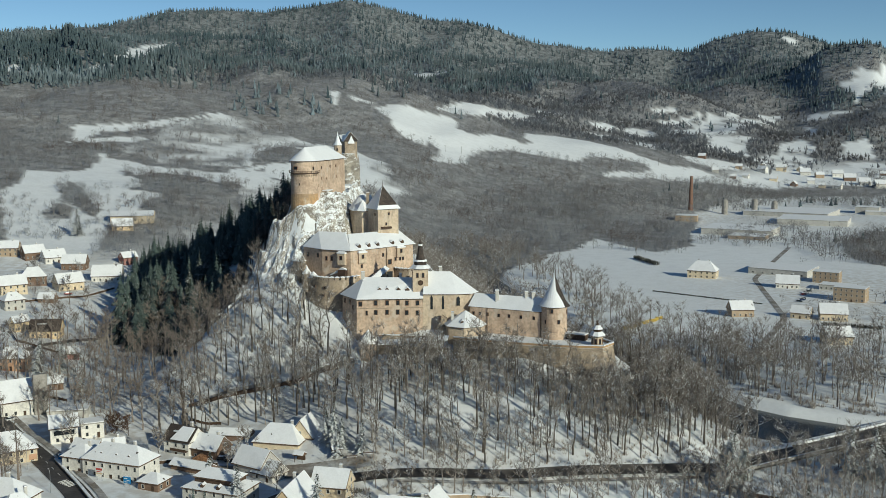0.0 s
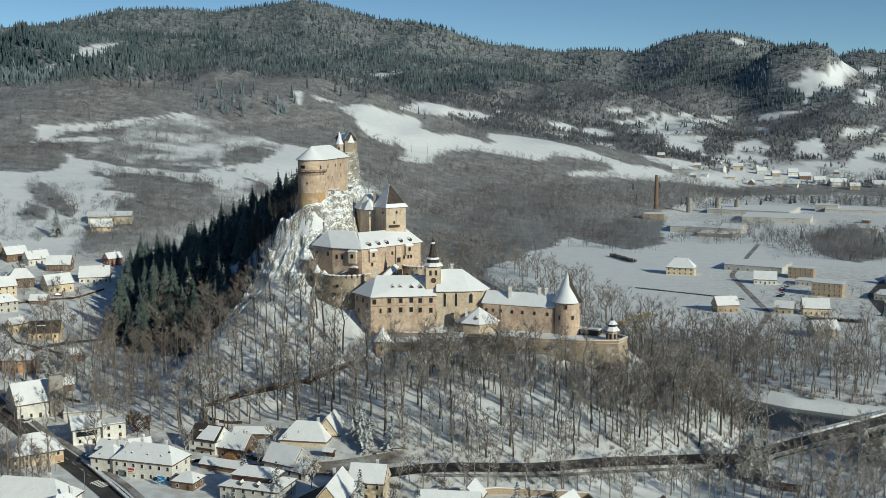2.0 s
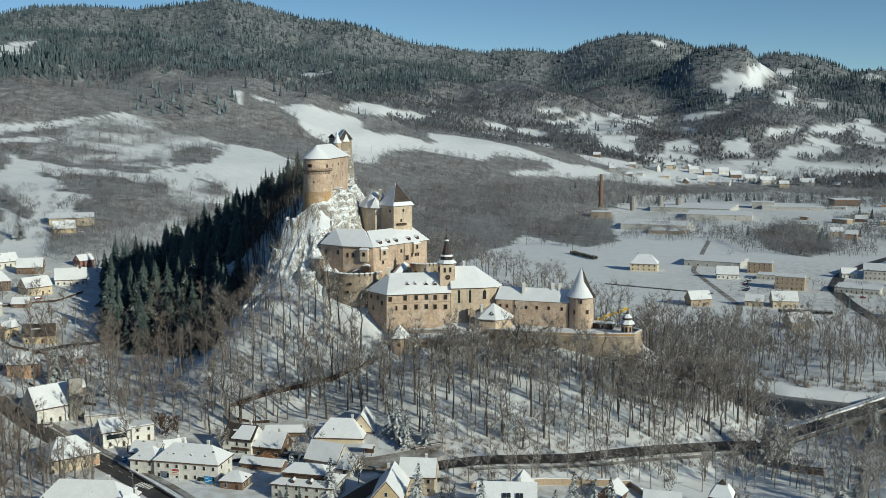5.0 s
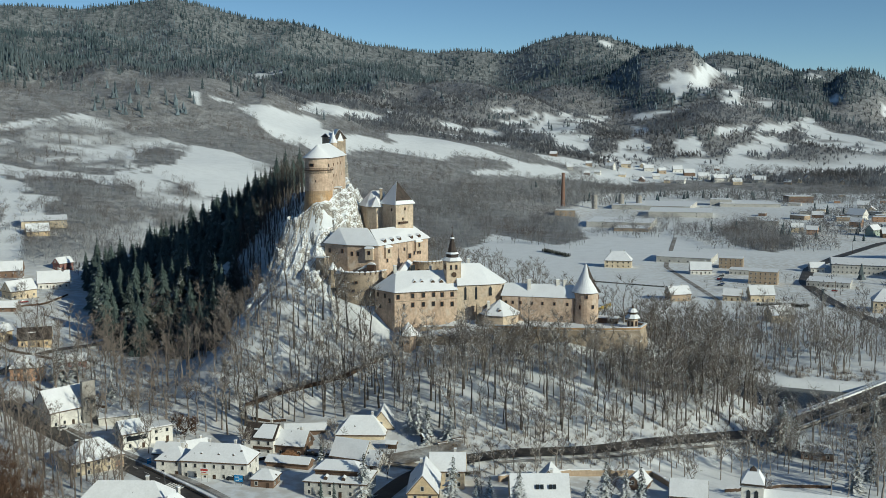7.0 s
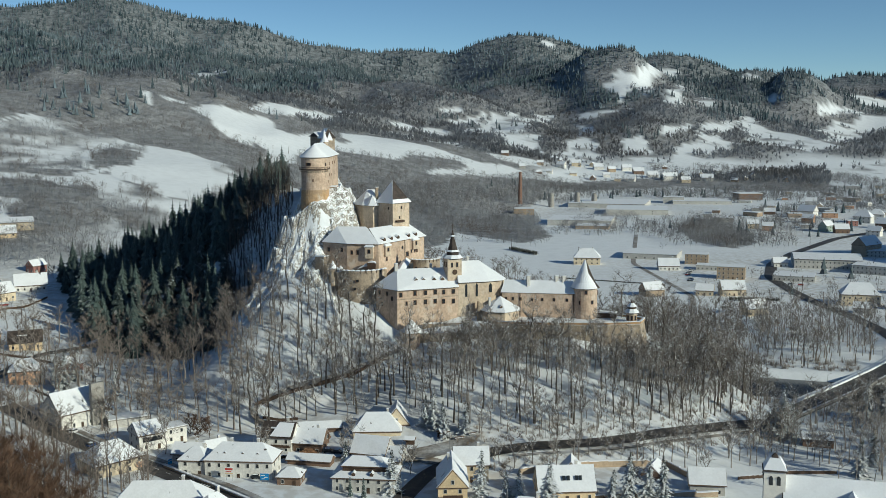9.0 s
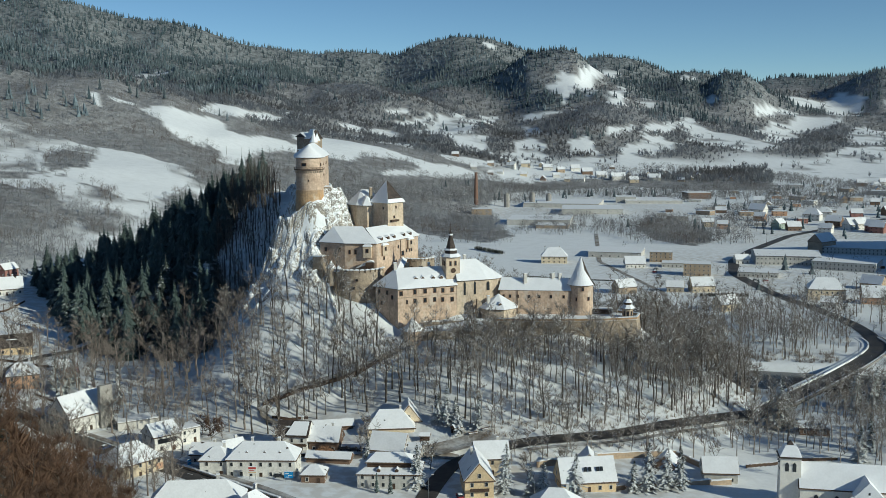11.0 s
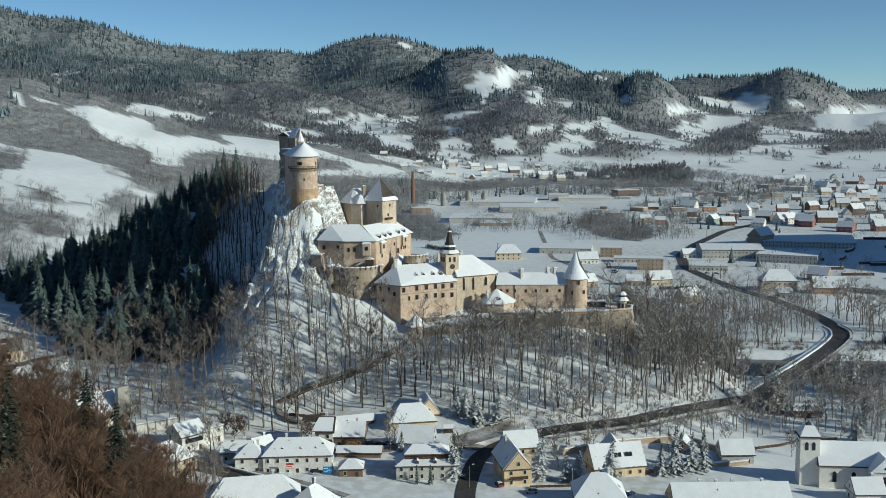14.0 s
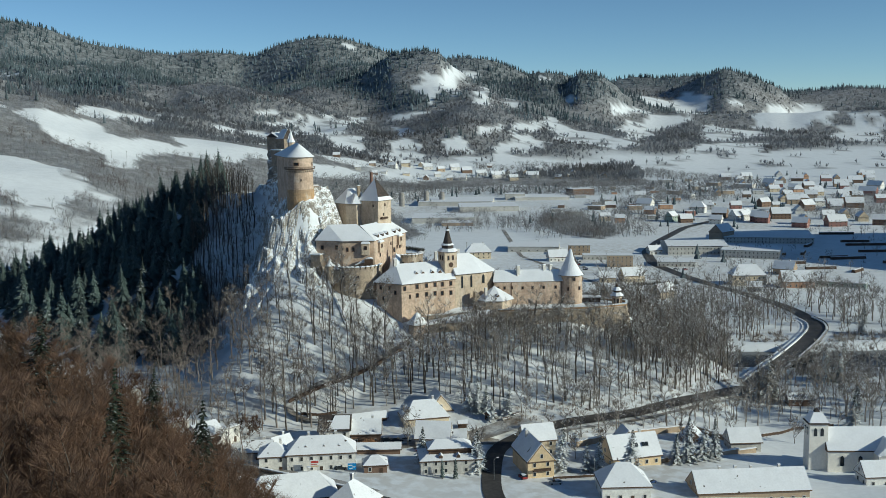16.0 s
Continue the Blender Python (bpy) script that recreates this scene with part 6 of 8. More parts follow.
# more of the town between the mapped houses: infill along the same street grid
TOWN_HOUSES = [(1083, 1562), (1272, 1556), (1392, 1464), (697, 825), (608, 846), (587, 950)]
TOWN_YARDS = [(452, 1091), (641, 1405), (839, 1506), (1073, 1566), (587, 950), (493, 950)]
taken = [(row[0], row[1]) for rows in (TOWN_COLOURED, TOWN_EAST, TOWN_EAST_2, TOWN_EAST_3, TOWN_EAST_4, TOWN_HALLS, FACTORY) for row in rows]
town_rnd = random.Random(12)
for area, count, apart, low in ((TOWN_HOUSES, 40, 27, False), (TOWN_YARDS, 20, 30, True)):
    xs, ys = [p[0] for p in area], [p[1] for p in area]
    made, tries = 0, 0
    while made < count and tries < 6000:
        tries += 1
        x, y = town_rnd.uniform(min(xs), max(xs)), min(ys) + (max(ys) - min(ys)) * town_rnd.random() ** 1.5
        if not inside(area, np.array([x]), np.array([y]))[0] or any((x - a) ** 2 + (y - b) ** 2 < apart**2 for a, b in taken):
            continue
        taken.append((x, y))
        made += 1
        long = town_rnd.uniform(11, 17)
        house(x, y, long, long * town_rnd.uniform(0.62, 0.8), town_rnd.uniform(2.8, 4.0) if low else town_rnd.uniform(4.8, 6.4), town_rnd.choice((-38, -32, -28, 55, 60)) + town_rnd.uniform(-4, 4),
              town_rnd.choice(("tan", "grey", "white", "cream", "brown", "pink") if low else ("tan", "brown", "white", "cream", "red", "tan", "grey", "pink")), town_rnd.choice("gff" if low else "ggggh"), rise=None if low else long * 0.38,
              detail=False, far=True, floors=1 if low else 2, group="town houses")

# scattered houses of the far village at the foot of the fields
far_rnd = random.Random(31)
placed = [(row[0], row[1]) for row in MID_VILLAGE]
while len(placed) < len(MID_VILLAGE) + 22:
    x = far_rnd.uniform(430, 960)
    y = 1840 - 0.22 * (x - 430) + far_rnd.uniform(-120, 110)
    if any((x - a) ** 2 + (y - b) ** 2 < 24**2 for a, b in placed):
        continue
    placed.append((x, y))
    long = far_rnd.uniform(9, 14)
    house(x, y, long, long * 0.72, far_rnd.uniform(3.4, 5.2), far_rnd.choice((-35, -20, 50, 65)) + far_rnd.uniform(-6, 6), far_rnd.choice(("white", "cream", "tan", "brown", "grey")), "g", rise=long * 0.36, detail=False, far=True, chimneys=0, windows=False, group="far village houses")

# timber yard on the shaded plain: long stacks under snow
for x, y, long, yaw in ((428, 691, 26, -25), (460, 685, 20, 40), (461, 651, 24, -20), (466, 640, 30, -20), (592, 775, 34, -30), (559, 720, 26, -30), (548, 697, 36, -28), (419, 586, 16, 20), (405, 610, 24, -25), (408, 643, 20, -28), (500, 720, 18, 30), (520, 660, 30, -25), (480, 600, 26, -22)):
    s = thing("timber_stack", x, y, land_at(x, y), "long stack of dark timber capped with snow", "timber", "timber stacks", yaw=yaw)
    part("timber", hull([(a, b, z) for a in (-long / 2, long / 2) for b, z in ((-1.7, 0), (1.7, 0), (-1.2, 2.2), (1.2, 2.2))]), WOOD, s)
    part("snow_cap", box(0, 0, 2.2, long, 2.2, 0.25), ROOF_SNOW, s)
house(356, 542, 34, 9, 3.4, -56, "green", "f", floors=1, label="long pale green single-storey building under snow", group="town buildings")


# ---- roads, river, bridge, walls ----
def smooth_line(points, step=4.0):
    p = np.array(points, float)
    s = np.r_[0, np.cumsum(np.hypot(*np.diff(p[:, :2], axis=0).T))]
    k = np.arange(0, s[-1], step)
    q = np.stack([np.interp(k, s, c) for c in p.T], 1)
    for _ in range(6):
        q[1:-1] = (q[:-2] + 2 * q[1:-1] + q[2:]) / 4
    return q


def ribbon(name, points, width, mat, label, up=0.12, follow=True, thick=0.0, edge=0.0, kind="structure", category="road"):
    q = smooth_line(points)
    d = np.gradient(q[:, :2], axis=0)
    n = np.stack([-d[:, 1], d[:, 0]], 1) / np.hypot(*d.T)[:, None]
    across = np.linspace(-0.5, 0.5, 5)
    xy = q[:, None, :2] + across[None, :, None] * width * n[:, None]
    if follow:
        z = np.repeat(land(xy[:, 2, 0], xy[:, 2, 1])[:, None], 5, 1)
        z = np.maximum(z, land(xy[..., 0], xy[..., 1])) + up
        for _ in range(4):
            z[1:-1] = np.maximum((z[:-2] + 2 * z[1:-1] + z[2:]) / 4, land(xy[1:-1, :, 0], xy[1:-1, :, 1]) + 0.06)
    else:
        z = np.repeat(q[:, 2:3], 5, 1)
    v = np.concatenate([xy, z[..., None]], -1)
    m = len(q)
    if thick:
        low = v.copy()
        low[..., 2] -= thick
        pts = np.concatenate([v.reshape(-1, 3), low.reshape(-1, 3)])
    else:
        pts = v.reshape(-1, 3)
    f = [(i * 5 + j, i * 5 + j + 1, i * 5 + j + 6, i * 5 + j + 5) for i in range(m - 1) for j in range(4)]
    f = [t[::-1] for t in f]
    if thick:
        o = m * 5
        f += [(i * 5 + o, i * 5 + 5 + o, i * 5 + 5, i * 5) for i in range(m - 1)] + [(i * 5 + 4, i * 5 + 9, i * 5 + 9 + o, i * 5 + 4 + o) for i in range(m - 1)]
        f += [(o + i * 5, o + i * 5 + 4, o + i * 5 + 9, o + i * 5 + 5) for i in range(m - 1)]
    return tagged(part(name, (pts.tolist(), f), mat), label, category, kind=kind)


VALLEY_ROAD = [(-66, 268), (-62, 283), (-50, 305), (-38, 324), (-10, 330), (22, 331), (46, 335), (70, 341), (90, 349), (108, 357)]
ribbon("road", VALLEY_ROAD, 6.4, ASPHALT, "dark wet asphalt road along the foot of the hill", up=0.14)
ribbon("verge", [(x, y - 4.6) for x, y in VALLEY_ROAD[4:]], 2.0, GRIT, "gritted snow verge", up=0.2, category="verge")
MAIN_STREET = [(-190, 410), (-172, 384), (-155, 364), (-140, 348), (-124, 328), (-108, 307), (-98, 290), (-88, 278), (-72, 267), (-52, 252)]
ribbon("road", MAIN_STREET, 8.0, ASPHALT, "dark wet main street through the village", up=0.14)
ribbon("pavement", [(x + 5.2, y + 3.6) for x, y in MAIN_STREET[:7]], 2.4, GRIT, "trodden snowy pavement", up=0.28, category="pavement")
ribbon("village_square", [(-66, 336), (-54, 333), (-40, 332), (-26, 335), (-18, 337)], 9.0, GRIT, "trodden gritted snow of the village square", up=0.10, category="square")
ribbon("road", [(-36, 326), (-48, 334), (-62, 337), (-76, 336)], 5.0, GRIT, "gritted lane between the houses", up=0.12)
ribbon("road", [(250, 466), (258, 480), (267, 505), (278, 556), (281, 590), (292, 640), (310, 700), (350, 765), (405, 821), (506, 908), (600, 960), (720, 1020)], 9.0, ASPHALT, "dark road across the snowy plain", up=0.15)
ribbon("road", [(-200, 445), (-193, 480), (-180, 500), (-163, 512), (-150, 521)], 5.0, ASPHALT, "dark lane in the side valley", up=0.15)
ribbon("footpath", [(-84, 372), (-91, 376), (-97, 381), (-99.5, 387), (-96, 391.5), (-85, 394), (-74, 395.5), (-63, 398), (-50, 404), (-38, 411), (-31, 415)], 2.6, GRIT, "beaten footpath climbing to the gate", up=0.35, category="path")
ribbon("path_wall", [(x + 0.4, y - 1.9) for x, y in [(-96, 391.5), (-85, 394), (-74, 395.5), (-63, 398), (-50, 404), (-38, 411)]], 0.8, WOOD, "low dark timber-faced wall below the footpath", up=1.2, thick=3.0, category="wall")
ribbon("railway_yard_road", [(150, 505), (215, 640), (240, 800), (330, 1000)], 4.0, GRIT, "snowy field track", up=0.12)

water = [(x, y, -3.2) for x, y in RIVER]
ribbon("river", water, 48.0, WATER, "dark open water of the river", follow=False, category="water")
# concrete road bridge with pale parapets
DECK = [(104, 355, 1.6), (116, 363, 1.5), (140, 378, 1.2), (172, 398, 0.9), (205, 420, 0.6), (232, 440, 0.3), (246, 456, 0.1), (250, 470, 0.1)]
bridge = thing("bridge", 172, 398, 0.9, "concrete road bridge with snowy parapets over the river", "bridge")
for nm, off, wide, th, dz, mt in (("deck", 0, 10.5, 1.1, 0.0, ASPHALT), ("parapet", 5.0, 0.7, 1.0, 0.8, SNOW), ("parapet", -5.0, 0.7, 1.0, 0.8, SNOW), ("walkway", 7.2, 2.2, 0.8, 0.1, SNOW), ("railing", -6.2, 0.25, 0.9, 1.0, CONCRETE)):
    q = np.array(DECK, float)
    d = np.gradient(q[:, :2], axis=0)
    n = np.stack([-d[:, 1], d[:, 0]], 1) / np.hypot(*d.T)[:, None]
    pts = [(x + off * nx - 172, y + off * ny - 398, z + dz - 0.9) for (x, y, z), (nx, ny) in zip(DECK, n)]
    ob = ribbon(nm, pts, wide, mt, "", follow=False, thick=th)
    for key in ("label", "category", "kind"):
        if key in ob:
            del ob[key]
    ob.parent = bridge
for x, y in ((150, 385), (184, 406)):
    part("pier", box(x - 172, y - 398, -8, 2.0, 9.0, 7.2, 33), CONCRETE, bridge)

# churchyard and garden walls capped with snow
def garden_wall(points, high=2.0, label="low rendered garden wall capped with snow"):
    w = tagged(new("garden_wall"), label, "wall", "garden walls")
    for (ax, ay), (bx, by) in zip(points, points[1:]):
        length, yaw = math.hypot(bx - ax, by - ay), math.degrees(math.atan2(by - ay, bx - ax))
        n = max(1, int(length / 6))
        for k in range(n):
            t = (k + 0.5) / n
            x, y = ax + t * (bx - ax), ay + t * (by - ay)
            z = land_at(x, y)
            part("wall_panel", box(x, y, z - 0.5, length / n, 0.5, high + 0.5, yaw), PAINT["tan"], w)
            part("snow_cap", box(x, y, z + high, length / n, 0.9, 0.35, yaw), ROOF_SNOW, w)
    return w


garden_wall([(-12, 312), (14, 316), (42, 313)], 2.2)
garden_wall([(42, 313), (48, 286)], 2.0)
garden_wall([(4, 285), (24, 286), (46, 284)], 1.6)
garden_wall([(-101, 300), (-112, 316), (-128, 338)], 1.0, "low stone street wall capped with snow")


# ---- street furniture, vehicles and yard things ----
CAR_PAINT = {name: material(name + "_car_paint", c, rough=0.35, vary=0.05, bump=0, spec=0.5) for name, c in (("dark", (0.03, 0.035, 0.04)), ("silver", (0.38, 0.39, 0.40)), ("red", (0.28, 0.03, 0.03)), ("white", (0.6, 0.6, 0.6)), ("blue", (0.03, 0.06, 0.16)))}
TYRE = material("black_rubber", (0.02, 0.02, 0.02), vary=0.1, bump=0)
STEEL = material("galvanised_steel", (0.32, 0.33, 0.34), rough=0.5, metal=0.6, vary=0.1, bump=0)
LAMP_GLASS = material("lamp_head_cover", (0.6, 0.6, 0.58), rough=0.3, vary=0.05, bump=0)
LOG_END = material("cut_log", (0.36, 0.20, 0.11), vary=0.3, scale=3, second=(0.22, 0.12, 0.07))
SIGN_BLUE = material("blue_sign_board", (0.03, 0.22, 0.50), rough=0.4, vary=0.05, bump=0)
SIGN_RED = material("red_sign_board", (0.45, 0.07, 0.06), rough=0.4, vary=0.05, bump=0)
SIGN_WHITE = material("white_sign_bar", (0.75, 0.75, 0.72), rough=0.5, vary=0.05, bump=0)
RAFT = material("yellow_raft", (0.55, 0.40, 0.07), vary=0.15)


def car(colour):
    c = tagged(new("car"), f"parked {colour} car dusted with snow", "car", "parked cars")
    part("body", hull([(x, y, z) for x, w, zs in ((-2.1, 0.78, (0.45, 0.85)), (-1.9, 0.86, (0.3, 0.95)), (1.8, 0.86, (0.3, 0.85)), (2.1, 0.7, (0.4, 0.68))) for y in (-w, w) for z in zs]), CAR_PAINT[colour], c)
    part("cabin", hull([(x, y, z) for x, w, z in ((-1.75, 0.8, 0.9), (1.0, 0.8, 0.88), (-1.3, 0.66, 1.42), (0.2, 0.66, 1.44)) for y in (-w, w)]), GLASS, c)
    part("roof_snow", hull([(x, y, z) for x, w in ((-1.35, 0.66), (0.25, 0.66)) for y in (-w, w) for z in (1.42, 1.56)]), ROOF_SNOW, c)
    for x in (-1.3, 1.35):
        for y in (-0.82, 0.82):
            rim = lathe(0, 0, [(0.32, -0.1), (0.32, 0.1), (0.18, 0.11), (0.0, 0.11)], 10)
            part("wheel", ([(x + a, y + h * (1 if y > 0 else -1), 0.32 + b) for a, b, h in rim[0]], rim[1]), TYRE, c)
    return c


car_kinds = [car(k) for k in CAR_PAINT]
for k, (x, y, yaw) in enumerate([(-69.0, 343.0, -25), (-39.5, 281.0, 160), (-66.0, 330.0, 60), (-161.0, 378.0, 50), (-153.5, 363.5, 50), (-72.0, 345.0, -20), (-65.8, 341.5, -30), (-46.5, 290.0, 85),
                                 (-27.0, 272.0, -10), (-12.0, 268.0, 10), (263, 741, 20), (259, 735, 20), (255, 728, 20), (250, 712, -30), (247, 706, -30), (243, 700, -30), (268, 748, 20), (-223, 596, 30), (-238, 640, 10), (-206, 520, 40), (-98, 322, -20), (306, 665, -30), (312, 661, -30), (-246, 806, 15)]):
    m = pose(x, y, land_at(x, y) + 0.05, 0, 0, yaw)
    kind = car_kinds[k % 5]
    if k < 5:
        kind.matrix_basis = m
    else:
        copy_thing(kind, m).matrix_basis = m


def street_lamp():
    lamp = tagged(new("street_lamp"), "slim grey steel street lamp beside the road", "lamp post", "street lamps")
    part("pole", tube([(0, 0, -0.3), (0, 0, 6.5), (0.25, 0, 7.3), (1.0, 0, 7.6)], [0.09, 0.07, 0.06, 0.05]), STEEL, lamp)
    part("lamp_head", hull([(x, y, z) for x, w in ((0.9, 0.1), (1.7, 0.14)) for y in (-w, w) for z in (7.52, 7.68)]), LAMP_GLASS, lamp)
    return lamp


lamp_post = street_lamp()
for k, (x, y, yaw) in enumerate([(-56, 292, 0), (-31, 333, -60), (5, 335.5, -90), (38, 338, -90), (-118, 309, 130), (-134, 329, 130), (-150, 349, 130), (121, 345, 100), (-98, 345, 0), (-26, 279, 90), (160, 397, -60), (215, 434, -60)]):
    m = pose(x, y, land_at(x, y) if k < 10 else 0.9, 0, 0, yaw)
    if k == 0:
        lamp_post.matrix_basis = m
    else:
        copy_thing(lamp_post, m).matrix_basis = m


def power_pole():
    p = tagged(new("power_pole"), "wooden power pole with a crossarm on a snowy field", "pole", "power poles")
    part("mast", tube([(0, 0, -0.5), (0, 0, 11.0)], [0.22, 0.14]), WOOD, p)
    part("crossarm", box(0, 0, 10.2, 2.6, 0.2, 0.2), WOOD, p)
    for x in (-1.1, 0, 1.1):
        part("insulator", lathe(x, 0, [(0.1, 10.4), (0.08, 10.8), (0, 10.85)], 6), CONCRETE, p)
    return p


pole = power_pole()
for k, (x, y) in enumerate([(-16, 1513), (8, 1534), (60, 1570), (140, 1600), (230, 1640), (330, 1690), (166, 912), (205, 838), (-208, 560), (-196, 520), (300, 640), (345, 600), (395, 560), (274, 575), (440, 850)]):
    m = pose(x, y, land_at(x, y), 0, 0, 40)
    if k == 0:
        pole.matrix_basis = m
    else:
        copy_thing(pole, m).matrix_basis = m

# stack of logs in front of the brown timber house
logs = thing("log_pile", -79.0, 345.0, land_at(-79, 345), "heap of sawn logs beside the timber house", "log pile", yaw=-24)
log_rnd = random.Random(4)
for row, n in enumerate((13, 11, 8, 5)):
    for k in range(n):
        r = log_rnd.uniform(0.2, 0.3)
        cx = (k - n / 2) * 0.56 + log_rnd.uniform(-0.06, 0.06)
        v, f = lathe(0, 0, [(r * 0.98, -0.5), (r, 0.5), (0, 0.5)], 7)
        part("log", ([(cx + a, h * 2.2 + log_rnd.uniform(-0.05, 0.05), 0.28 + row * 0.46 + b) for a, b, h in v], f), LOG_END, logs)


def board_sign(x, y, yaw, wide, high, lift_z, mat, label, bars):
    s = thing("sign_board", x, y, land_at(x, y), label, "sign", "signs", yaw=yaw)
    for k in (-wide * 0.35, wide * 0.35):
        part("post", tube([(k, 0.08, -0.3), (k, 0.08, lift_z + high * 0.9)], [0.06, 0.06]), STEEL, s)
    part("panel", box(0, 0, lift_z, wide, 0.1, high), mat, s)
    for a, b, w, h, m in bars:
        part("bar", box(a, -0.056, lift_z + b, w, 0.02, h), m, s)
    part("snow_cap", box(0, 0, lift_z + high, wide, 0.2, 0.12), ROOF_SNOW, s)
    return s


board_sign(-96.0, 316.0, -20, 2.8, 2.2, 1.4, SIGN_BLUE, "blue road sign board with pale bars", [(-0.5, 1.4, 1.3, 0.25, SIGN_WHITE), (0.5, 0.8, 1.2, 0.25, SIGN_WHITE), (-0.4, 0.3, 1.1, 0.2, SIGN_WHITE)])
board_sign(-107.0, 321.5, -20, 2.8, 2.4, 2.0, SIGN_WHITE, "red and white advertising board on posts", [(0, 1.5, 2.5, 0.7, SIGN_RED), (-0.2, 0.9, 1.8, 0.25, SIGN_RED), (0, 0.2, 2.5, 0.45, PAINT["yellow"])])
board_sign(-126.0, 337.5, 40, 1.6, 1.8, 1.2, SIGN_BLUE, "small blue board beside the street", [(0, 1.0, 1.1, 0.2, SIGN_WHITE)])


def shelter(x, y, yaw, label, name="kiosk"):
    k = thing(name, x, y, land_at(x, y), label, "kiosk", yaw=yaw)
    for a in (-1.5, 1.5):
        for b in (-1.1, 1.1):
            part("post", box(a, b, -0.3, 0.16, 0.16, 2.7), WOOD, k)
    part("counter", box(0, 0.9, 0, 3.0, 0.3, 1.1), WOOD, k)
    part("back_board", box(0, 1.15, 0, 3.0, 0.08, 2.3), WOOD, k)
    roof = part("roof", moved(ridge_roof(3.4, 2.8, 1.0, 0.3), 0, 0, 2.4), EAVE, k)
    part("roof_snow", moved(ridge_roof(3.4, 2.8, 1.0, 0.25), 0, 0, 2.7), ROOF_SNOW, roof)
    return k


shelter(-44.0, 339.5, -20, "small timber kiosk under a snowy roof")
shelter(-31.5, 341.5, 20, "small timber shrine hut with a snowy roof", "hut")
for x, y, yaw in ((-26, 339, 8), (-20.5, 340.5, 15)):
    b = thing("bench", x, y, land_at(x, y), "wooden park bench covered in snow", "bench", "park benches", yaw=yaw)
    part("seat", box(0, 0, 0.42, 3.6, 0.5, 0.07), WOOD, b)
    part("backrest", box(0, 0.28, 0.55, 3.6, 0.06, 0.4), WOOD, b)
    part("seat_snow", box(0, 0, 0.49, 3.5, 0.46, 0.14), ROOF_SNOW, b)
    for k in (-1.4, 1.4):
        part("leg", box(k, 0, -0.2, 0.12, 0.45, 0.62), CONCRETE, b)


def fence(points, label="dark wooden picket fence in the snow", high=1.3):
    f = tagged(new("fence"), label, "fence", "fences")
    for (ax, ay), (bx, by) in zip(points, points[1:]):
        length, yaw = math.hypot(bx - ax, by - ay), math.degrees(math.atan2(by - ay, bx - ax))
        n = max(1, round(length / 2.2))
        for k in range(n):
            x, y = ax + (bx - ax) * (k + 0.5) / n, ay + (by - ay) * (k + 0.5) / n
            z = land_at(x, y)
            part("post", box(x - (bx - ax) / n / 2, y - (by - ay) / n / 2, z - 0.4, 0.15, 0.15, high + 0.5, yaw), WOOD, f)
            part("panel", box(x, y, z + 0.15, length / n * 0.94, 0.06, high - 0.2, yaw), WOOD, f)
            part("snow_cap", box(x, y, z + high - 0.05, length / n * 0.94, 0.16, 0.09, yaw), ROOF_SNOW, f)
    return f


fence([(-93, 382), (-87.5, 379.5), (-80, 377)])
fence([(-96, 338), (-88, 341), (-72, 338)], "weathered board fence behind the houses")
fence([(-150, 405), (-168, 412), (-182, 428)])
fence([(-178, 470), (-205, 484), (-226, 520)], "garden fence beside the lane")
fence([(-240, 566), (-212, 590), (-204, 622)], "garden fence between the houses")
fence([(-38, 285), (-24, 281), (-10, 278)], "low fence along the village street", 1.0)
fence([(62, 300), (84, 304), (100, 300)])

# yellow rafts stacked on the river meadow
for x, y, yaw in ((110, 606, 30), (114, 612, 30), (118, 618, 30), (124, 624, 40), (130, 630, 40), (135, 637, 40)):
    s = thing("raft_stack", x, y, land_at(x, y), "stack of yellow wooden rafts with snow on top", "boats", "raft stacks", yaw=yaw)
    for k in range(3):
        part("raft", hull([(a, b, 0.1 + 0.7 * k + h) for a, w in ((-3.2, 0.6), (-2.4, 0.9), (2.4, 0.9), (3.2, 0.6)) for b in (-w, w) for h in (0, 0.45)]), RAFT, s)
    part("snow_cap", box(0, 0, 1.98, 5.0, 1.6, 0.15), ROOF_SNOW, s)

# painted crossing and centre line on the main street
def street_mark(name, x, y, yaw, wide, long, label):
    z = max(land_at(x, y), land_at(x + 1, y)) + 0.30
    return tagged(part(name, box(x, y, z - 0.12, wide, long, 0.13, yaw), SIGN_WHITE), label, "road marking", "street markings", kind="structure")


for k in range(6):
    u = (k - 2.5) * 1.15
    street_mark("road_marking", -116.0 + 0.80 * u, 317.5 - 0.60 * u, -37, 0.5, 3.2, "white painted crossing stripe")
for k in range(7):
    street_mark("road_marking", -122 - 4.2 * k, 325.5 + 5.4 * k, 38, 0.14, 2.6, "white painted centre line dash")


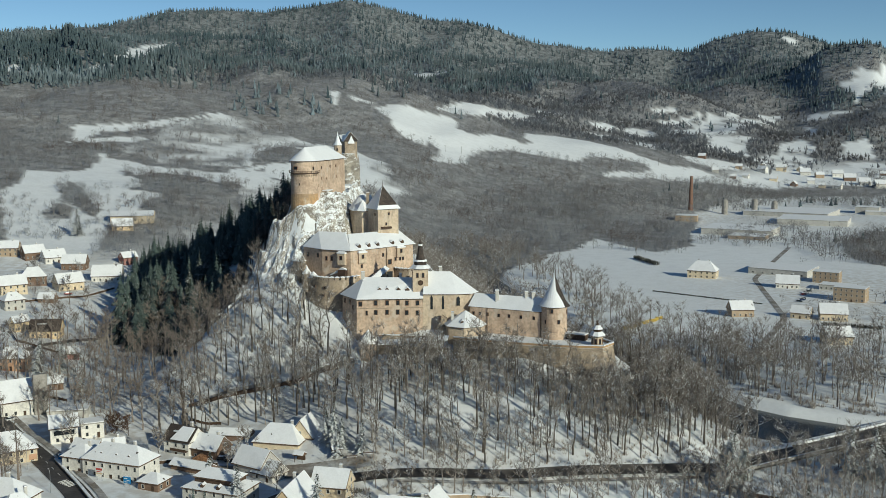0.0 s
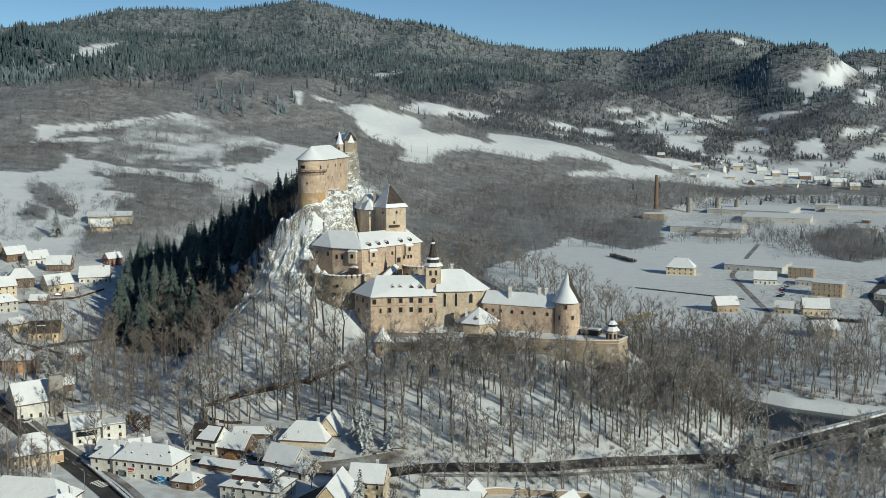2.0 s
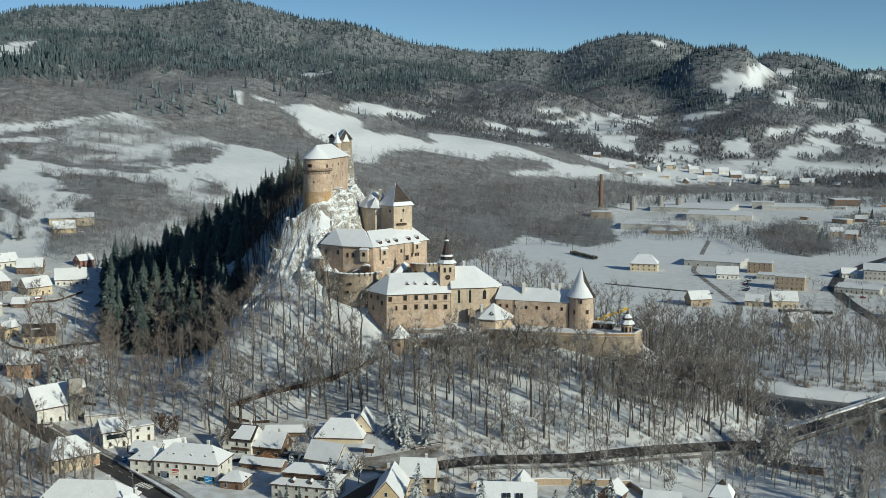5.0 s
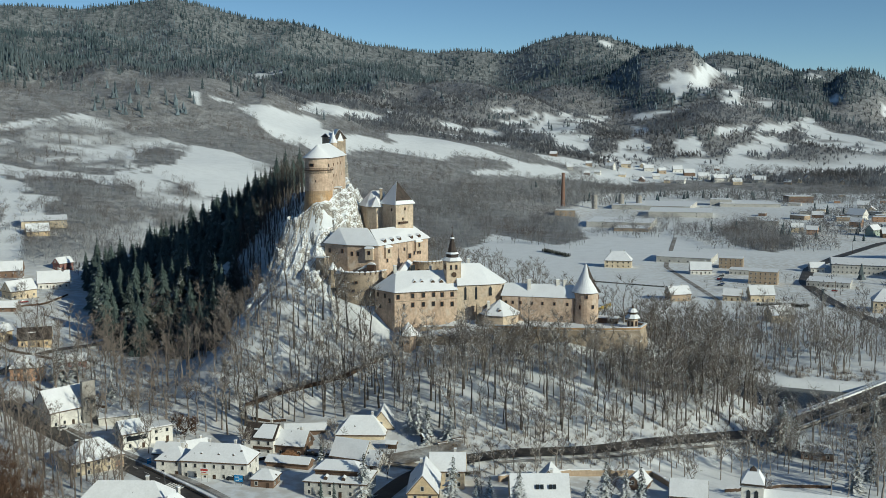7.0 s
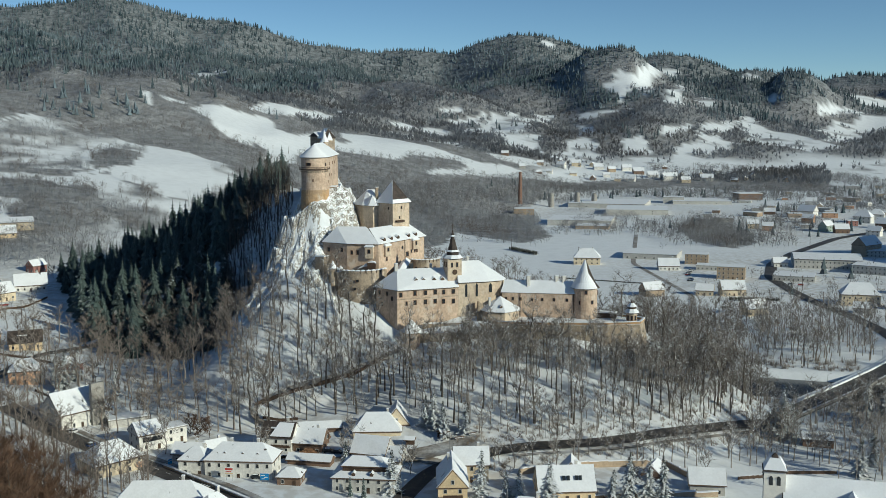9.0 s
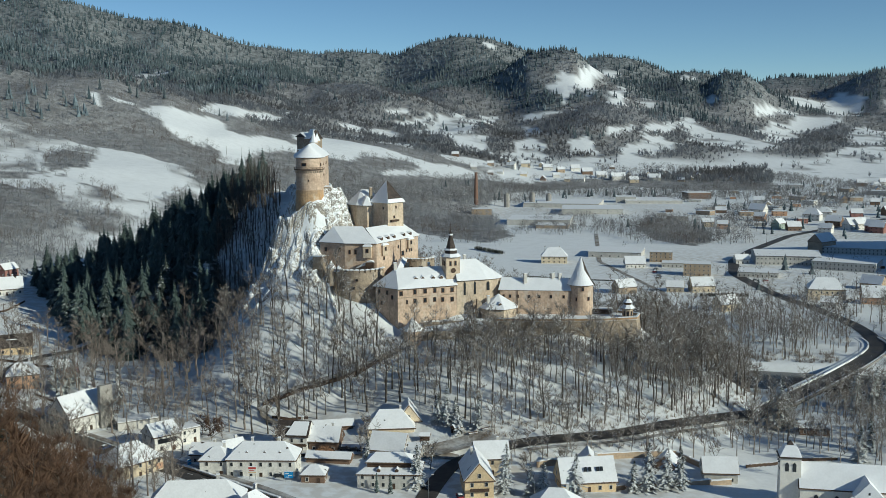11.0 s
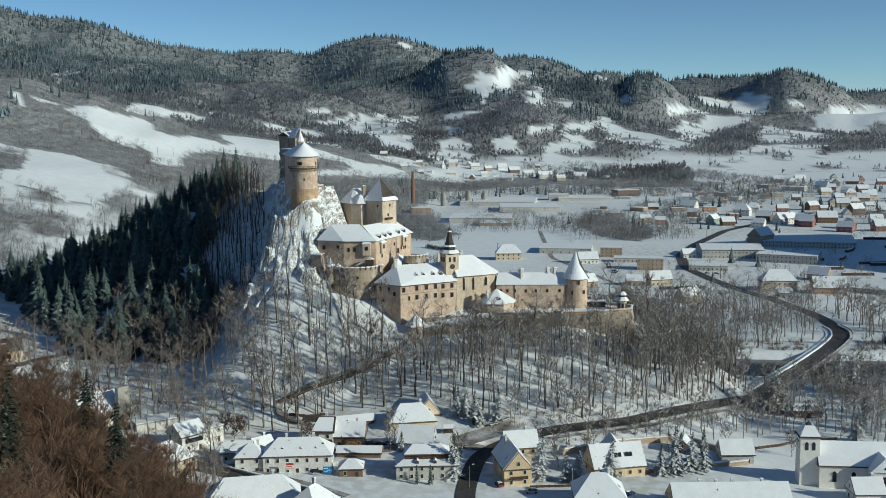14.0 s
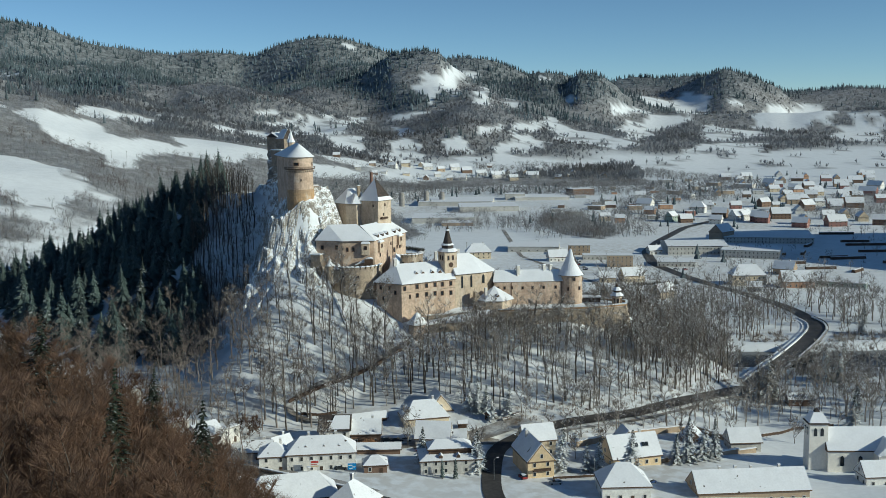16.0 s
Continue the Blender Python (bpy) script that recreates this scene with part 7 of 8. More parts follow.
# clipped hedges round the fields
def clipped_hedge(points, high, wide, seed):
    rnd = random.Random(seed)
    v, f = [], []
    for (ax, ay), (bx, by) in zip(points, points[1:]):
        n = int(math.hypot(bx - ax, by - ay) * 5)
        for _ in range(n * 3):
            t, o = rnd.random(), rnd.uniform(-wide, wide)
            d = math.hypot(bx - ax, by - ay)
            x, y = ax + t * (bx - ax) - o * (by - ay) / d, ay + t * (by - ay) + o * (bx - ax) / d
            h = high * rnd.uniform(0.6, 1.05)
            s, i = rnd.uniform(0.15, 0.35), len(v)
            z = -0.1 + land_at(ax, ay)
            a = rnd.uniform(0, 6.283)
            v += [(x - s * math.cos(a), y - s * math.sin(a), z), (x + s * math.cos(a), y + s * math.sin(a), z + h * 0.5), (x + rnd.uniform(-0.3, 0.3), y + rnd.uniform(-0.3, 0.3), z + h)]
            f.append((i, i + 1, i + 2))
    return tagged(part("hedge", (v, f), HEDGE), "dark clipped hedge beside a snowy field", "hedge", kind="stuff")


HEDGE = material("dark_hedge_twigs", (0.10, 0.10, 0.085), vary=0.3, scale=0.5, bump=0, snow=0.1)
clipped_hedge([(166, 916), (178, 874)], 4.0, 2.5, 1)
clipped_hedge([(231, 618), (262, 606)], 3.2, 1.0, 2)
clipped_hedge([(-34, 316), (-20, 318)], 1.6, 0.6, 3)
clipped_hedge([(150, 742), (215, 690)], 1.2, 0.7, 4)


# ---- trees ----
BARK = material("snowy_bark", (0.085, 0.070, 0.058), vary=0.35, scale=1.5, second=(0.13, 0.115, 0.10), snow=0.12, bump=0.3, per_object=0.25)
TWIG = material("frosted_twigs", (0.20, 0.17, 0.145), vary=0.3, scale=0.6, second=(0.30, 0.275, 0.25), bump=0, snow=0.22, per_object=0.25)
BEECH_TWIG = thin(material("russet_beech_twigs", (0.225, 0.14, 0.092), vary=0.35, scale=0.3, second=(0.15, 0.105, 0.08), bump=0, per_object=0.35), 0.45)
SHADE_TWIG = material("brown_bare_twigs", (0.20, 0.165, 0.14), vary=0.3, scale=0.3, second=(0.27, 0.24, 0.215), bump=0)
# Lighter, bluer needles than the near spruces: haze over the flank is included.
NEEDLE = material("dark_spruce_needles", (0.062, 0.088, 0.082), vary=0.4, scale=1.2, second=(0.085, 0.112, 0.105), bump=0.2, snow=-0.02, per_object=0.3)
NEAR_NEEDLE = material("green_spruce_needles", (0.02, 0.03, 0.018), vary=0.4, scale=1.2, second=(0.03, 0.042, 0.025), bump=0.2, snow=-0.22, per_object=0.25)
SNOWY_NEEDLE = material("snowy_spruce_needles", (0.03, 0.042, 0.035), vary=0.4, scale=1.2, second=(0.05, 0.06, 0.05), bump=0.2, snow=0.1, per_object=0.25)


def limb(a, b, ra, rb, sides=4):
    a, b = np.array(a, float), np.array(b, float)
    w = (b - a) / (np.linalg.norm(b - a) + 1e-9)
    u = np.cross(w, (0, 0, 1) if abs(w[2]) < 0.9 else (1, 0, 0))
    u /= np.linalg.norm(u)
    t = np.cross(w, u)
    v = [tuple(p + r * (math.cos(k) * u + math.sin(k) * t)) for p, r in ((a, ra), (b, rb)) for k in np.arange(sides) * 6.28318 / sides]
    return v, [(i, (i + 1) % sides, sides + (i + 1) % sides, sides + i) for i in range(sides)]


def bare_tree(seed, tall=17.0, spread=4.2, twigs=420, twig_wide=0.034, clear=0.35, limbs=13):
    """A leafless tree: a leaning trunk, limbs that fork, and fine twigs."""
    rnd = random.Random(seed)
    trunk, crown = [], []
    pts = [np.array((0.0, 0.0, -0.8))]
    for k in range(1, 7):
        pts.append(np.array((rnd.uniform(-0.35, 0.35) * k * 0.5, rnd.uniform(-0.35, 0.35) * k * 0.5, tall * 0.93 * k / 6)))
    rad = [0.30 * (1 - 0.15 * k) * tall / 17 for k in range(7)]
    trunk.append(tube(pts, rad, 5))
    tips = []
    for k in range(limbs):
        h = clear + (1 - clear) * (k + rnd.random()) / (limbs + 0.5)
        i = min(5, int(h * 6))
        base = pts[i] + (pts[i + 1] - pts[i]) * (h * 6 - i)
        turn, up = rnd.uniform(0, 6.283), rnd.uniform(0.5, 1.1)
        reach = spread * (1.1 - 0.65 * h) * rnd.uniform(0.7, 1.25)
        mid = base + np.array((math.cos(turn) * reach * 0.55, math.sin(turn) * reach * 0.55, reach * up * 0.5))
        end = mid + np.array((math.cos(turn + rnd.uniform(-0.5, 0.5)) * reach * 0.5, math.sin(turn + rnd.uniform(-0.5, 0.5)) * reach * 0.5, reach * up * 0.75))
        crown += [limb(base, mid, 0.10, 0.06, 3), limb(mid, end, 0.06, 0.02, 3)]
        tips += [(base, mid), (mid, end), (mid, end), (mid, end)]
        for _ in range(3):
            side = mid + (end - mid) * rnd.random() * 0.6
            out = side + np.array((rnd.uniform(-1, 1), rnd.uniform(-1, 1), rnd.uniform(0.3, 1.3))) * reach * 0.38
            crown.append(limb(side, out, 0.045, 0.02, 3))
            tips += [(side, out), (side, out)]
    tips.append((pts[5], pts[6] + np.array((0, 0, tall * 0.05))))
    for _ in range(twigs):
        a, b = rnd.choice(tips)
        p = a + (b - a) * rnd.uniform(0.15, 1.0)
        way = (b - a) / (np.linalg.norm(b - a) + 1e-9) * 0.5 + np.array((rnd.uniform(-1, 1), rnd.uniform(-1, 1), rnd.uniform(-0.25, 1.1)))
        q = p + way * rnd.uniform(0.7, 1.9) * spread / 4.2
        s = np.array((rnd.uniform(-1, 1), rnd.uniform(-1, 1), rnd.uniform(-1, 1))) * twig_wide * 1.6
        crown.append(([tuple(p - s), tuple(p + s), tuple(q)], [(0, 1, 2)]))
    return join(*trunk), join(*crown)


def conifer(seed, tall=22.0, wide=3.6, whorls=17, gap=0.1):
    """A spruce: whorls of drooping fans of boughs with gaps between them."""
    rnd = random.Random(seed)
    boughs = []
    for k in range(whorls):
        t = (k + 0.4) / whorls
        z = tall * (gap + (1 - gap) * t)
        reach = wide * (1 - t) ** 0.85 + 0.25
        n = 7 if t < 0.7 else 5
        start = rnd.uniform(0, 6.28)
        for j in range(n):
            a = start + 6.283 * j / n + rnd.uniform(-0.25, 0.25)
            r = reach * rnd.uniform(0.65, 1.15)
            half = 0.46 * r * rnd.uniform(0.7, 1.1) / max(1, n / 6)
            droop = r * rnd.uniform(0.25, 0.5)
            c, s = math.cos(a), math.sin(a)
            root = (0, 0, z + 0.35)
            tip = (c * r, s * r, z - droop)
            l = (c * r * 0.62 - s * half, s * r * 0.62 + c * half, z - droop * 0.75)
            m = (c * r * 0.62 + s * half, s * r * 0.62 - c * half, z - droop * 0.75)
            mid = (c * r * 0.6, s * r * 0.6, z - droop * 0.35)
            boughs.append(([root, l, tip, m, mid], [(0, 1, 4), (1, 2, 4), (2, 3, 4), (3, 0, 4)]))
    boughs.append(lathe(0, 0, [(0.25, tall * 0.96), (0, tall * 1.03)], 4))
    return tube([(0, 0, -0.8), (0, 0, tall * 0.97)], [0.26, 0.03], 5), join(*boughs)


def fine_conifer(seed, tall=20.0, wide=4.0, whorls=26, sprays=6):
    """A spruce seen from near: drooping boughs, each a spine with many short hanging sprays."""
    rnd = random.Random(seed)
    v, f = [], []
    for k in range(whorls):
        t = (k + 0.3) / whorls
        z = tall * (0.08 + 0.92 * t)
        reach = wide * (1 - t) ** 0.8 + 0.2
        n = 8 if t < 0.75 else 5
        for j in range(n):
            a = 6.283 * (j + rnd.random()) / n
            r, droop = reach * rnd.uniform(0.6, 1.15), rnd.uniform(0.15, 0.45)
            c, s = math.cos(a), math.sin(a)
            for m in range(sprays):
                u = (m + rnd.random()) / sprays
                x, y, h = c * r * u, s * r * u, z - droop * r * u * u
                side = rnd.uniform(-1, 1) * 0.34 * r * (1.1 - u) + rnd.uniform(-0.1, 0.1)
                out = 0.42 * r * rnd.uniform(0.6, 1.0)
                i = len(v)
                v += [(x - s * (0.1 + 0.17 * r), y + c * (0.1 + 0.17 * r), h - 0.1 * r), (x + s * (0.1 + 0.17 * r), y - c * (0.1 + 0.17 * r), h), (x + c * out - s * side, y + s * out + c * side, h - rnd.uniform(0.05, 0.5))]
                f.append((i, i + 1, i + 2))
    return tube([(0, 0, -0.8), (0, 0, tall * 1.02)], [0.26, 0.02], 5), (v, f)


def tree_thing(name, shapes, mats, label, category, group):
    t = tagged(new(name), label, category, group)
    part("trunk", shapes[0], mats[0], t)
    part("crown", shapes[1], mats[1], t)
    return t


def scatter(count, where, seed, apart=3.0):
    """Places in plan drawn until `count` suit the rule, no two nearer than `apart`."""
    rnd, got, tries = random.Random(seed), [], 0
    while len(got) < count and tries < count * 120:
        tries += 1
        p = where(rnd)
        if p and all((p[0] - q[0]) ** 2 + (p[1] - q[1]) ** 2 > apart * apart for q in got[-400:]):
            got.append(p)
    return got


def plant(kinds, places, seed, low=0.75, high=1.2):
    rnd = random.Random(seed)
    for k, (x, y) in enumerate(places):
        s = rnd.uniform(low, high)
        m = pose(x, y, land_at(x, y) - 0.1, rnd.uniform(-3, 3), rnd.uniform(-3, 3), rnd.uniform(0, 360)) @ Matrix.Diagonal((s, s, s * rnd.uniform(0.9, 1.15), 1))
        source = kinds[k % len(kinds)]
        if source.matrix_basis == Matrix.Identity(4):
            source.matrix_basis = m
        else:
            t = copy_thing(source, m)
            t.matrix_basis = m


def grove(name, templates, places, seed, mat, label, low=0.7, high=1.25, spin=True):
    """Many trees that nobody could count, as one mesh of the given tree shapes."""
    rnd = np.random.RandomState(seed)
    P = np.array(places, float)
    z = land(P[:, 0], P[:, 1])
    V, F, k = [], [], 0
    pick = rnd.randint(0, len(templates), len(P))
    for i, (tv, tf) in enumerate(templates):
        tv = np.array(tv, float)
        idx = np.nonzero(pick == i)[0]
        if not len(idx):
            continue
        s = rnd.uniform(low, high, len(idx))
        a = rnd.uniform(0, 6.283, len(idx))
        c, sn = np.cos(a), np.sin(a)
        wide = s * rnd.uniform(0.85, 1.2, len(idx))
        X = (tv[None, :, 0] * c[:, None] - tv[None, :, 1] * sn[:, None]) * wide[:, None] + P[idx, 0][:, None]
        Y = (tv[None, :, 0] * sn[:, None] + tv[None, :, 1] * c[:, None]) * wide[:, None] + P[idx, 1][:, None]
        Z = tv[None, :, 2] * s[:, None] + z[idx][:, None] - 0.3
        V.append(np.stack([X, Y, Z], -1).reshape(-1, 3))
        sizes = np.array([len(q) for q in tf])
        for n in np.unique(sizes):
            q = np.array([f for f in tf if len(f) == n])
            F += (q[None] + (k + np.arange(len(idx)) * len(tv))[:, None, None]).reshape(-1, n).tolist()
        k += len(idx) * len(tv)
    me = bpy.data.meshes.new(name)
    me.from_pydata(np.concatenate(V).tolist(), [], F)
    me.materials.append(mat)
    return tagged(new(name, me), label, "trees", kind="stuff")


BUILT = [(-64, 309, 14), (-104, 329, 17), (-39, 297, 12), (-4, 290, 13), (-80, 356, 9), (-77, 352, 9), (-52, 356, 14), (-57, 334, 11), (-73, 364, 8), (-119, 346, 8), (-88, 356, 9), (-145, 339, 13), (-126, 285, 17), (-112, 272, 11), (-133, 364, 10), (-163, 391, 15), (12, 250, 20), (-24, 266, 11), (62, 256, 20), (112, 330, 9), (40, 297, 13), (-29, 311, 9), (12, 300, 16), (20, 306, 12), (32, 300, 14)]


def free(x, y):
    return all((x - a) ** 2 + (y - b) ** 2 > r * r for a, b, r in BUILT)


def near_line(x, y, line, gap):
    for (ax, ay), (bx, by) in zip(line, line[1:]):
        dx, dy = bx - ax, by - ay
        t = min(1, max(0, ((x - ax) * dx + (y - ay) * dy) / (dx * dx + dy * dy)))
        if math.hypot(x - ax - t * dx, y - ay - t * dy) < gap:
            return True
    return False


CASTLE_GROUND = [(-62, 452), (-48, 432), (-36, 416), (-26, 411), (8, 406), (30, 397), (52, 390), (74, 384), (82, 400), (70, 416), (50, 425), (20, 446), (-8, 478), (-30, 490), (-50, 520), (-76, 500), (-80, 470)]


def on_front_slope(rnd):
    x, y = rnd.uniform(-104, 112), rnd.uniform(318, 470)
    p = np.array([x]), np.array([y])
    if inside(CASTLE_GROUND, *p)[0] or not free(x, y) or near_line(x, y, VALLEY_ROAD, 5.5) or y < 336 + 0.02 * abs(x - 20) - 0.04 * (x < 0) * x * 8:
        return None
    if x < -60 and y > 445:
        return None
    return x, y


bare_kinds = [tree_thing("bare_tree", bare_tree(s, t, w, 420, 0.034, 0.42), (BARK, TWIG), "leafless frosted broadleaf tree on the snowy castle slope", "tree", "trees on the castle slope")
              for s, t, w in ((1, 21, 4.4), (2, 24, 4.8), (3, 19, 4.0), (4, 22, 5.2), (5, 16, 3.6))]
plant(bare_kinds, scatter(300, on_front_slope, 11, 4.0), 5)

grove("slope_undergrowth", [join(*bare_tree(s, t, 3.0, 130, limbs=8)) for s, t in ((14, 12), (15, 9), (16, 14))], scatter(230, on_front_slope, 15, 2.6), 16, TWIG, "thin leafless young trees between the big ones")


def on_west_flank(rnd):
    """The shaded flank; the strip along the crag stays to leafless stems."""
    x, y = rnd.uniform(-205, -66), rnd.uniform(442, 690)
    if x > -205 + (y - 9) * (0.205 + 0.045 * float(smooth_step(np.array((y - 570) / 30)))):
        return None
    if x < -42 - 0.238 * (y + 5) or y < 442 + max(0.0, -100 - x) * 0.9 or near_line(x, y, [(-200, 445), (-193, 480), (-163, 512), (-120, 560)], 6) and y < 540:
        return None
    z = land_at(x, y)
    return (x, y) if z > 9 and z - float(crag_height(np.array([x]), np.array([y]))[0]) > 3 else None


def dense_spruce(seed, tall=24.0, wide=4.2, whorls=19):
    """A full spruce: tiers of broad drooping boughs that overlap, ragged at the rim, with a thin leader."""
    rnd = random.Random(seed)
    v, f = [], []
    for k in range(whorls):
        t = (k + 0.3) / whorls
        z = tall * (0.06 + 0.93 * t)
        tier = (wide * (1 - t) ** 0.9 + 0.22) * rnd.uniform(0.82, 1.12)
        n = 10 if t < 0.5 else 8 if t < 0.8 else 6
        start = rnd.uniform(0, 6.28)
        for j in range(n):
            a = start + 6.283 * (j + rnd.uniform(-0.3, 0.3)) / n
            r = tier * rnd.uniform(0.5, 1.25)
            half, droop = r * 0.42, r * rnd.uniform(0.55, 0.95)
            c, s = math.cos(a), math.sin(a)
            i = len(v)
            v += [(0, 0, z + 0.5), (c * r * 0.6 - s * half, s * r * 0.6 + c * half, z - droop * 0.85), (c * r, s * r, z - droop + 0.12 * r), (c * r * 0.6 + s * half, s * r * 0.6 - c * half, z - droop * 0.85), (c * r * 0.62, s * r * 0.62, z - droop * 0.4)]
            f += [(i, i + 1, i + 4), (i + 1, i + 2, i + 4), (i + 2, i + 3, i + 4), (i + 3, i, i + 4)]
    return tube([(0, 0, -1.2), (0, 0, tall * 1.03)], [0.28, 0.03], 5), (v, f)


spruce_kinds = [tree_thing("spruce", dense_spruce(s, t, w), (BARK, NEEDLE), "tall dark green spruce on the shaded flank", "tree", "spruces on the shaded flank")
                for s, t, w in ((1, 22, 6.2), (2, 25, 6.8), (3, 19, 5.6), (4, 27, 7.2))]
flank = scatter(285, on_west_flank, 21, 4.6)
plant(spruce_kinds, [p for k, p in enumerate(flank) if k % 3 or p[1] > 540], 6, 0.7, 1.12)
frosted_kinds = [tree_thing("frosted_spruce", dense_spruce(s, t, w, 17), (BARK, SNOWY_NEEDLE), "spruce with snow lying on its boughs, low on the flank", "tree", "spruces on the shaded flank") for s, t, w in ((5, 20, 5.8), (6, 23, 6.4))]
plant(frosted_kinds, [p for k, p in enumerate(flank) if not (k % 3 or p[1] > 540)], 66, 0.6, 1.0)


def by_the_crag(rnd):
    x, y = rnd.uniform(-130, -66), rnd.uniform(462, 620)
    if x < -205 + (y - 9) * 0.195:
        return None
    z = land_at(x, y)
    return (x, y) if z > 15 and z - float(crag_height(np.array([x]), np.array([y]))[0]) > 2 else None


grove("slender_stems", [join(*bare_tree(s, t, 2.2, 90, 0.03, 0.45, limbs=7)) for s, t in ((35, 18), (36, 21), (37, 15))], scatter(340, by_the_crag, 35, 1.7), 36, BARK, "slender dark leafless stems on the shaded snow beside the crag", 0.7, 1.1)

shadow_trees = scatter(240, lambda rnd: (lambda x, y: (x, y) if free(x, y) and 7 < land_at(x, y) < 60 and not near_line(x, y, [(-200, 445), (-193, 480), (-163, 512), (-120, 560)], 5) else None)(rnd.uniform(-200, -88), rnd.uniform(369, 520)), 31, 3.6)
grove("bare_woodland", [join(*bare_tree(s, t, 4.4, 260, 0.034, limbs=8)) for s, t in ((31, 16), (32, 19), (33, 14))], shadow_trees, 7, SHADE_TWIG, "leafless wood in the shade below the crag")


def by_river(rnd):
    x, y = rnd.uniform(20, 330), rnd.uniform(300, 900)
    gap = float(river_gap(np.array([x]), np.array([y]))[0])
    if gap < 28 or gap > 74 or (112 < x < 205 and 335 < y < 412 and rnd.random() < 0.75) or near_line(x, y, [(p[0], p[1]) for p in DECK], 11) or near_line(x, y, [(250, 466), (262, 560), (290, 700)], 8) or not free(x, y):
        return None
    return x, y


grove("riverside_trees", [join(*bare_tree(s, t, w, 300, 0.036, limbs=8)) for s, t, w in ((41, 16, 5.0), (42, 19, 5.6), (43, 13, 4.6), (44, 17, 6.0))], scatter(260, by_river, 41, 4.6), 8, TWIG, "grey leafless trees along the river banks")
grove("roadside_trees", [join(*bare_tree(s, t, 3.2, 260)) for s, t in ((51, 12), (52, 14), (53, 10))], scatter(90, lambda rnd: (lambda x, y: (x, y) if free(x, y) and not near_line(x, y, VALLEY_ROAD, 6) else None)(rnd.uniform(-20, 110), rnd.uniform(312, 350)), 51, 3.4), 9, TWIG, "slender leafless trees beside the road")
BANK_LIMIT = 27
SCRUB_TWIG = material("dry_brown_scrub", (0.24, 0.18, 0.125), vary=0.3, scale=0.4, second=(0.32, 0.265, 0.21), bump=0)


def brush_clump(seed, tall=1.7, wide=1.6, blades=34):
    rnd = random.Random(seed)
    v, f = [], []
    for k in range(blades):
        a, r, h = rnd.uniform(0, 6.283), rnd.uniform(0.1, wide), rnd.uniform(0.4, 1.0) * tall
        c, s = math.cos(a), math.sin(a)
        i = len(v)
        v += [(c * r * 0.5 - s * 0.05, s * r * 0.5 + c * 0.05, 0), (c * r * 0.5 + s * 0.05, s * r * 0.5 - c * 0.05, 0), (c * r, s * r, h)]
        f.append((i, i + 1, i + 2))
    return v, f


def on_verge(rnd):
    x = rnd.uniform(-30, 112)
    y = float(np.interp(x, [p[0] for p in VALLEY_ROAD[3:]], [p[1] for p in VALLEY_ROAD[3:]])) + (rnd.uniform(4.5, 17) if rnd.random() < 0.8 else rnd.uniform(-9, -5.5))
    return (x, y) if free(x, y) else None



def by_bridge(rnd):
    x, y = rnd.uniform(96, 290), rnd.uniform(285, 400)
    gap = float(river_gap(np.array([x]), np.array([y]))[0])
    if gap < BANK_LIMIT or y > 372 + 0.5 * (x - 150) or near_line(x, y, [(p[0], p[1]) for p in DECK], 12) or near_line(x, y, VALLEY_ROAD, 7) or not free(x, y):
        return None
    return x, y


def on_east_end(rnd):
    x, y = rnd.uniform(66, 126), rnd.uniform(352, 520)
    gap = float(river_gap(np.array([x]), np.array([y]))[0])
    if gap < 25 or inside(CASTLE_GROUND, np.array([x]), np.array([y]))[0] or near_line(x, y, VALLEY_ROAD, 7) or near_line(x, y, [(p[0], p[1]) for p in DECK], 10):
        return None
    return x, y


def on_far_bank(rnd):
    k = rnd.randrange(7, len(RIVER) - 1)
    (ax, ay), (bx, by) = RIVER[k], RIVER[k + 1]
    t, off = rnd.random(), rnd.uniform(27, 75)
    n = math.hypot(bx - ax, by - ay)
    x, y = ax + t * (bx - ax) - off * (by - ay) / n, ay + t * (by - ay) + off * (bx - ax) / n
    return (x, y) if land_at(x, y) < 45 and river_gap(np.array([x]), np.array([y]))[0] > 26 and not inside(CASTLE_GROUND, np.array([x]), np.array([y]))[0] else None


grove("river_bank_wood", [join(*bare_tree(s, t, w, 180, 0.06, limbs=7)) for s, t, w in ((55, 15, 5.0), (56, 18, 5.6))], scatter(220, on_far_bank, 55, 4.5), 30, TWIG, "grey leafless wood between the hill and the river")
MEADOW_EDGE = [(20, 560), (70, 560), (92, 590), (96, 640), (62, 720), (48, 790), (42, 870), (62, 945), (20, 985), (-20, 900), (0, 760)]


def crown_thicket(seed):
    return join(*bare_tree(seed, 14, 4.6, 150, 0.07, 0.15, limbs=8))


def on_meadow_edge(rnd):
    x, y = rnd.uniform(-20, 110), rnd.uniform(555, 990)
    return (x, y) if inside(MEADOW_EDGE, np.array([x]), np.array([y]))[0] else None


grove("meadow_edge_wood", [crown_thicket(s) for s in (62, 63, 64)], scatter(190, on_meadow_edge, 62, 6.0), 38, TWIG, "grey leafless wood along the river below the meadow", 0.8, 1.3)
grove("road_verge_scrub", [brush_clump(s) for s in (1, 2, 3)], scatter(420, on_verge, 57, 1.2), 31, SCRUB_TWIG, "low brown scrub and dry stalks along the road bank", 0.5, 1.3)
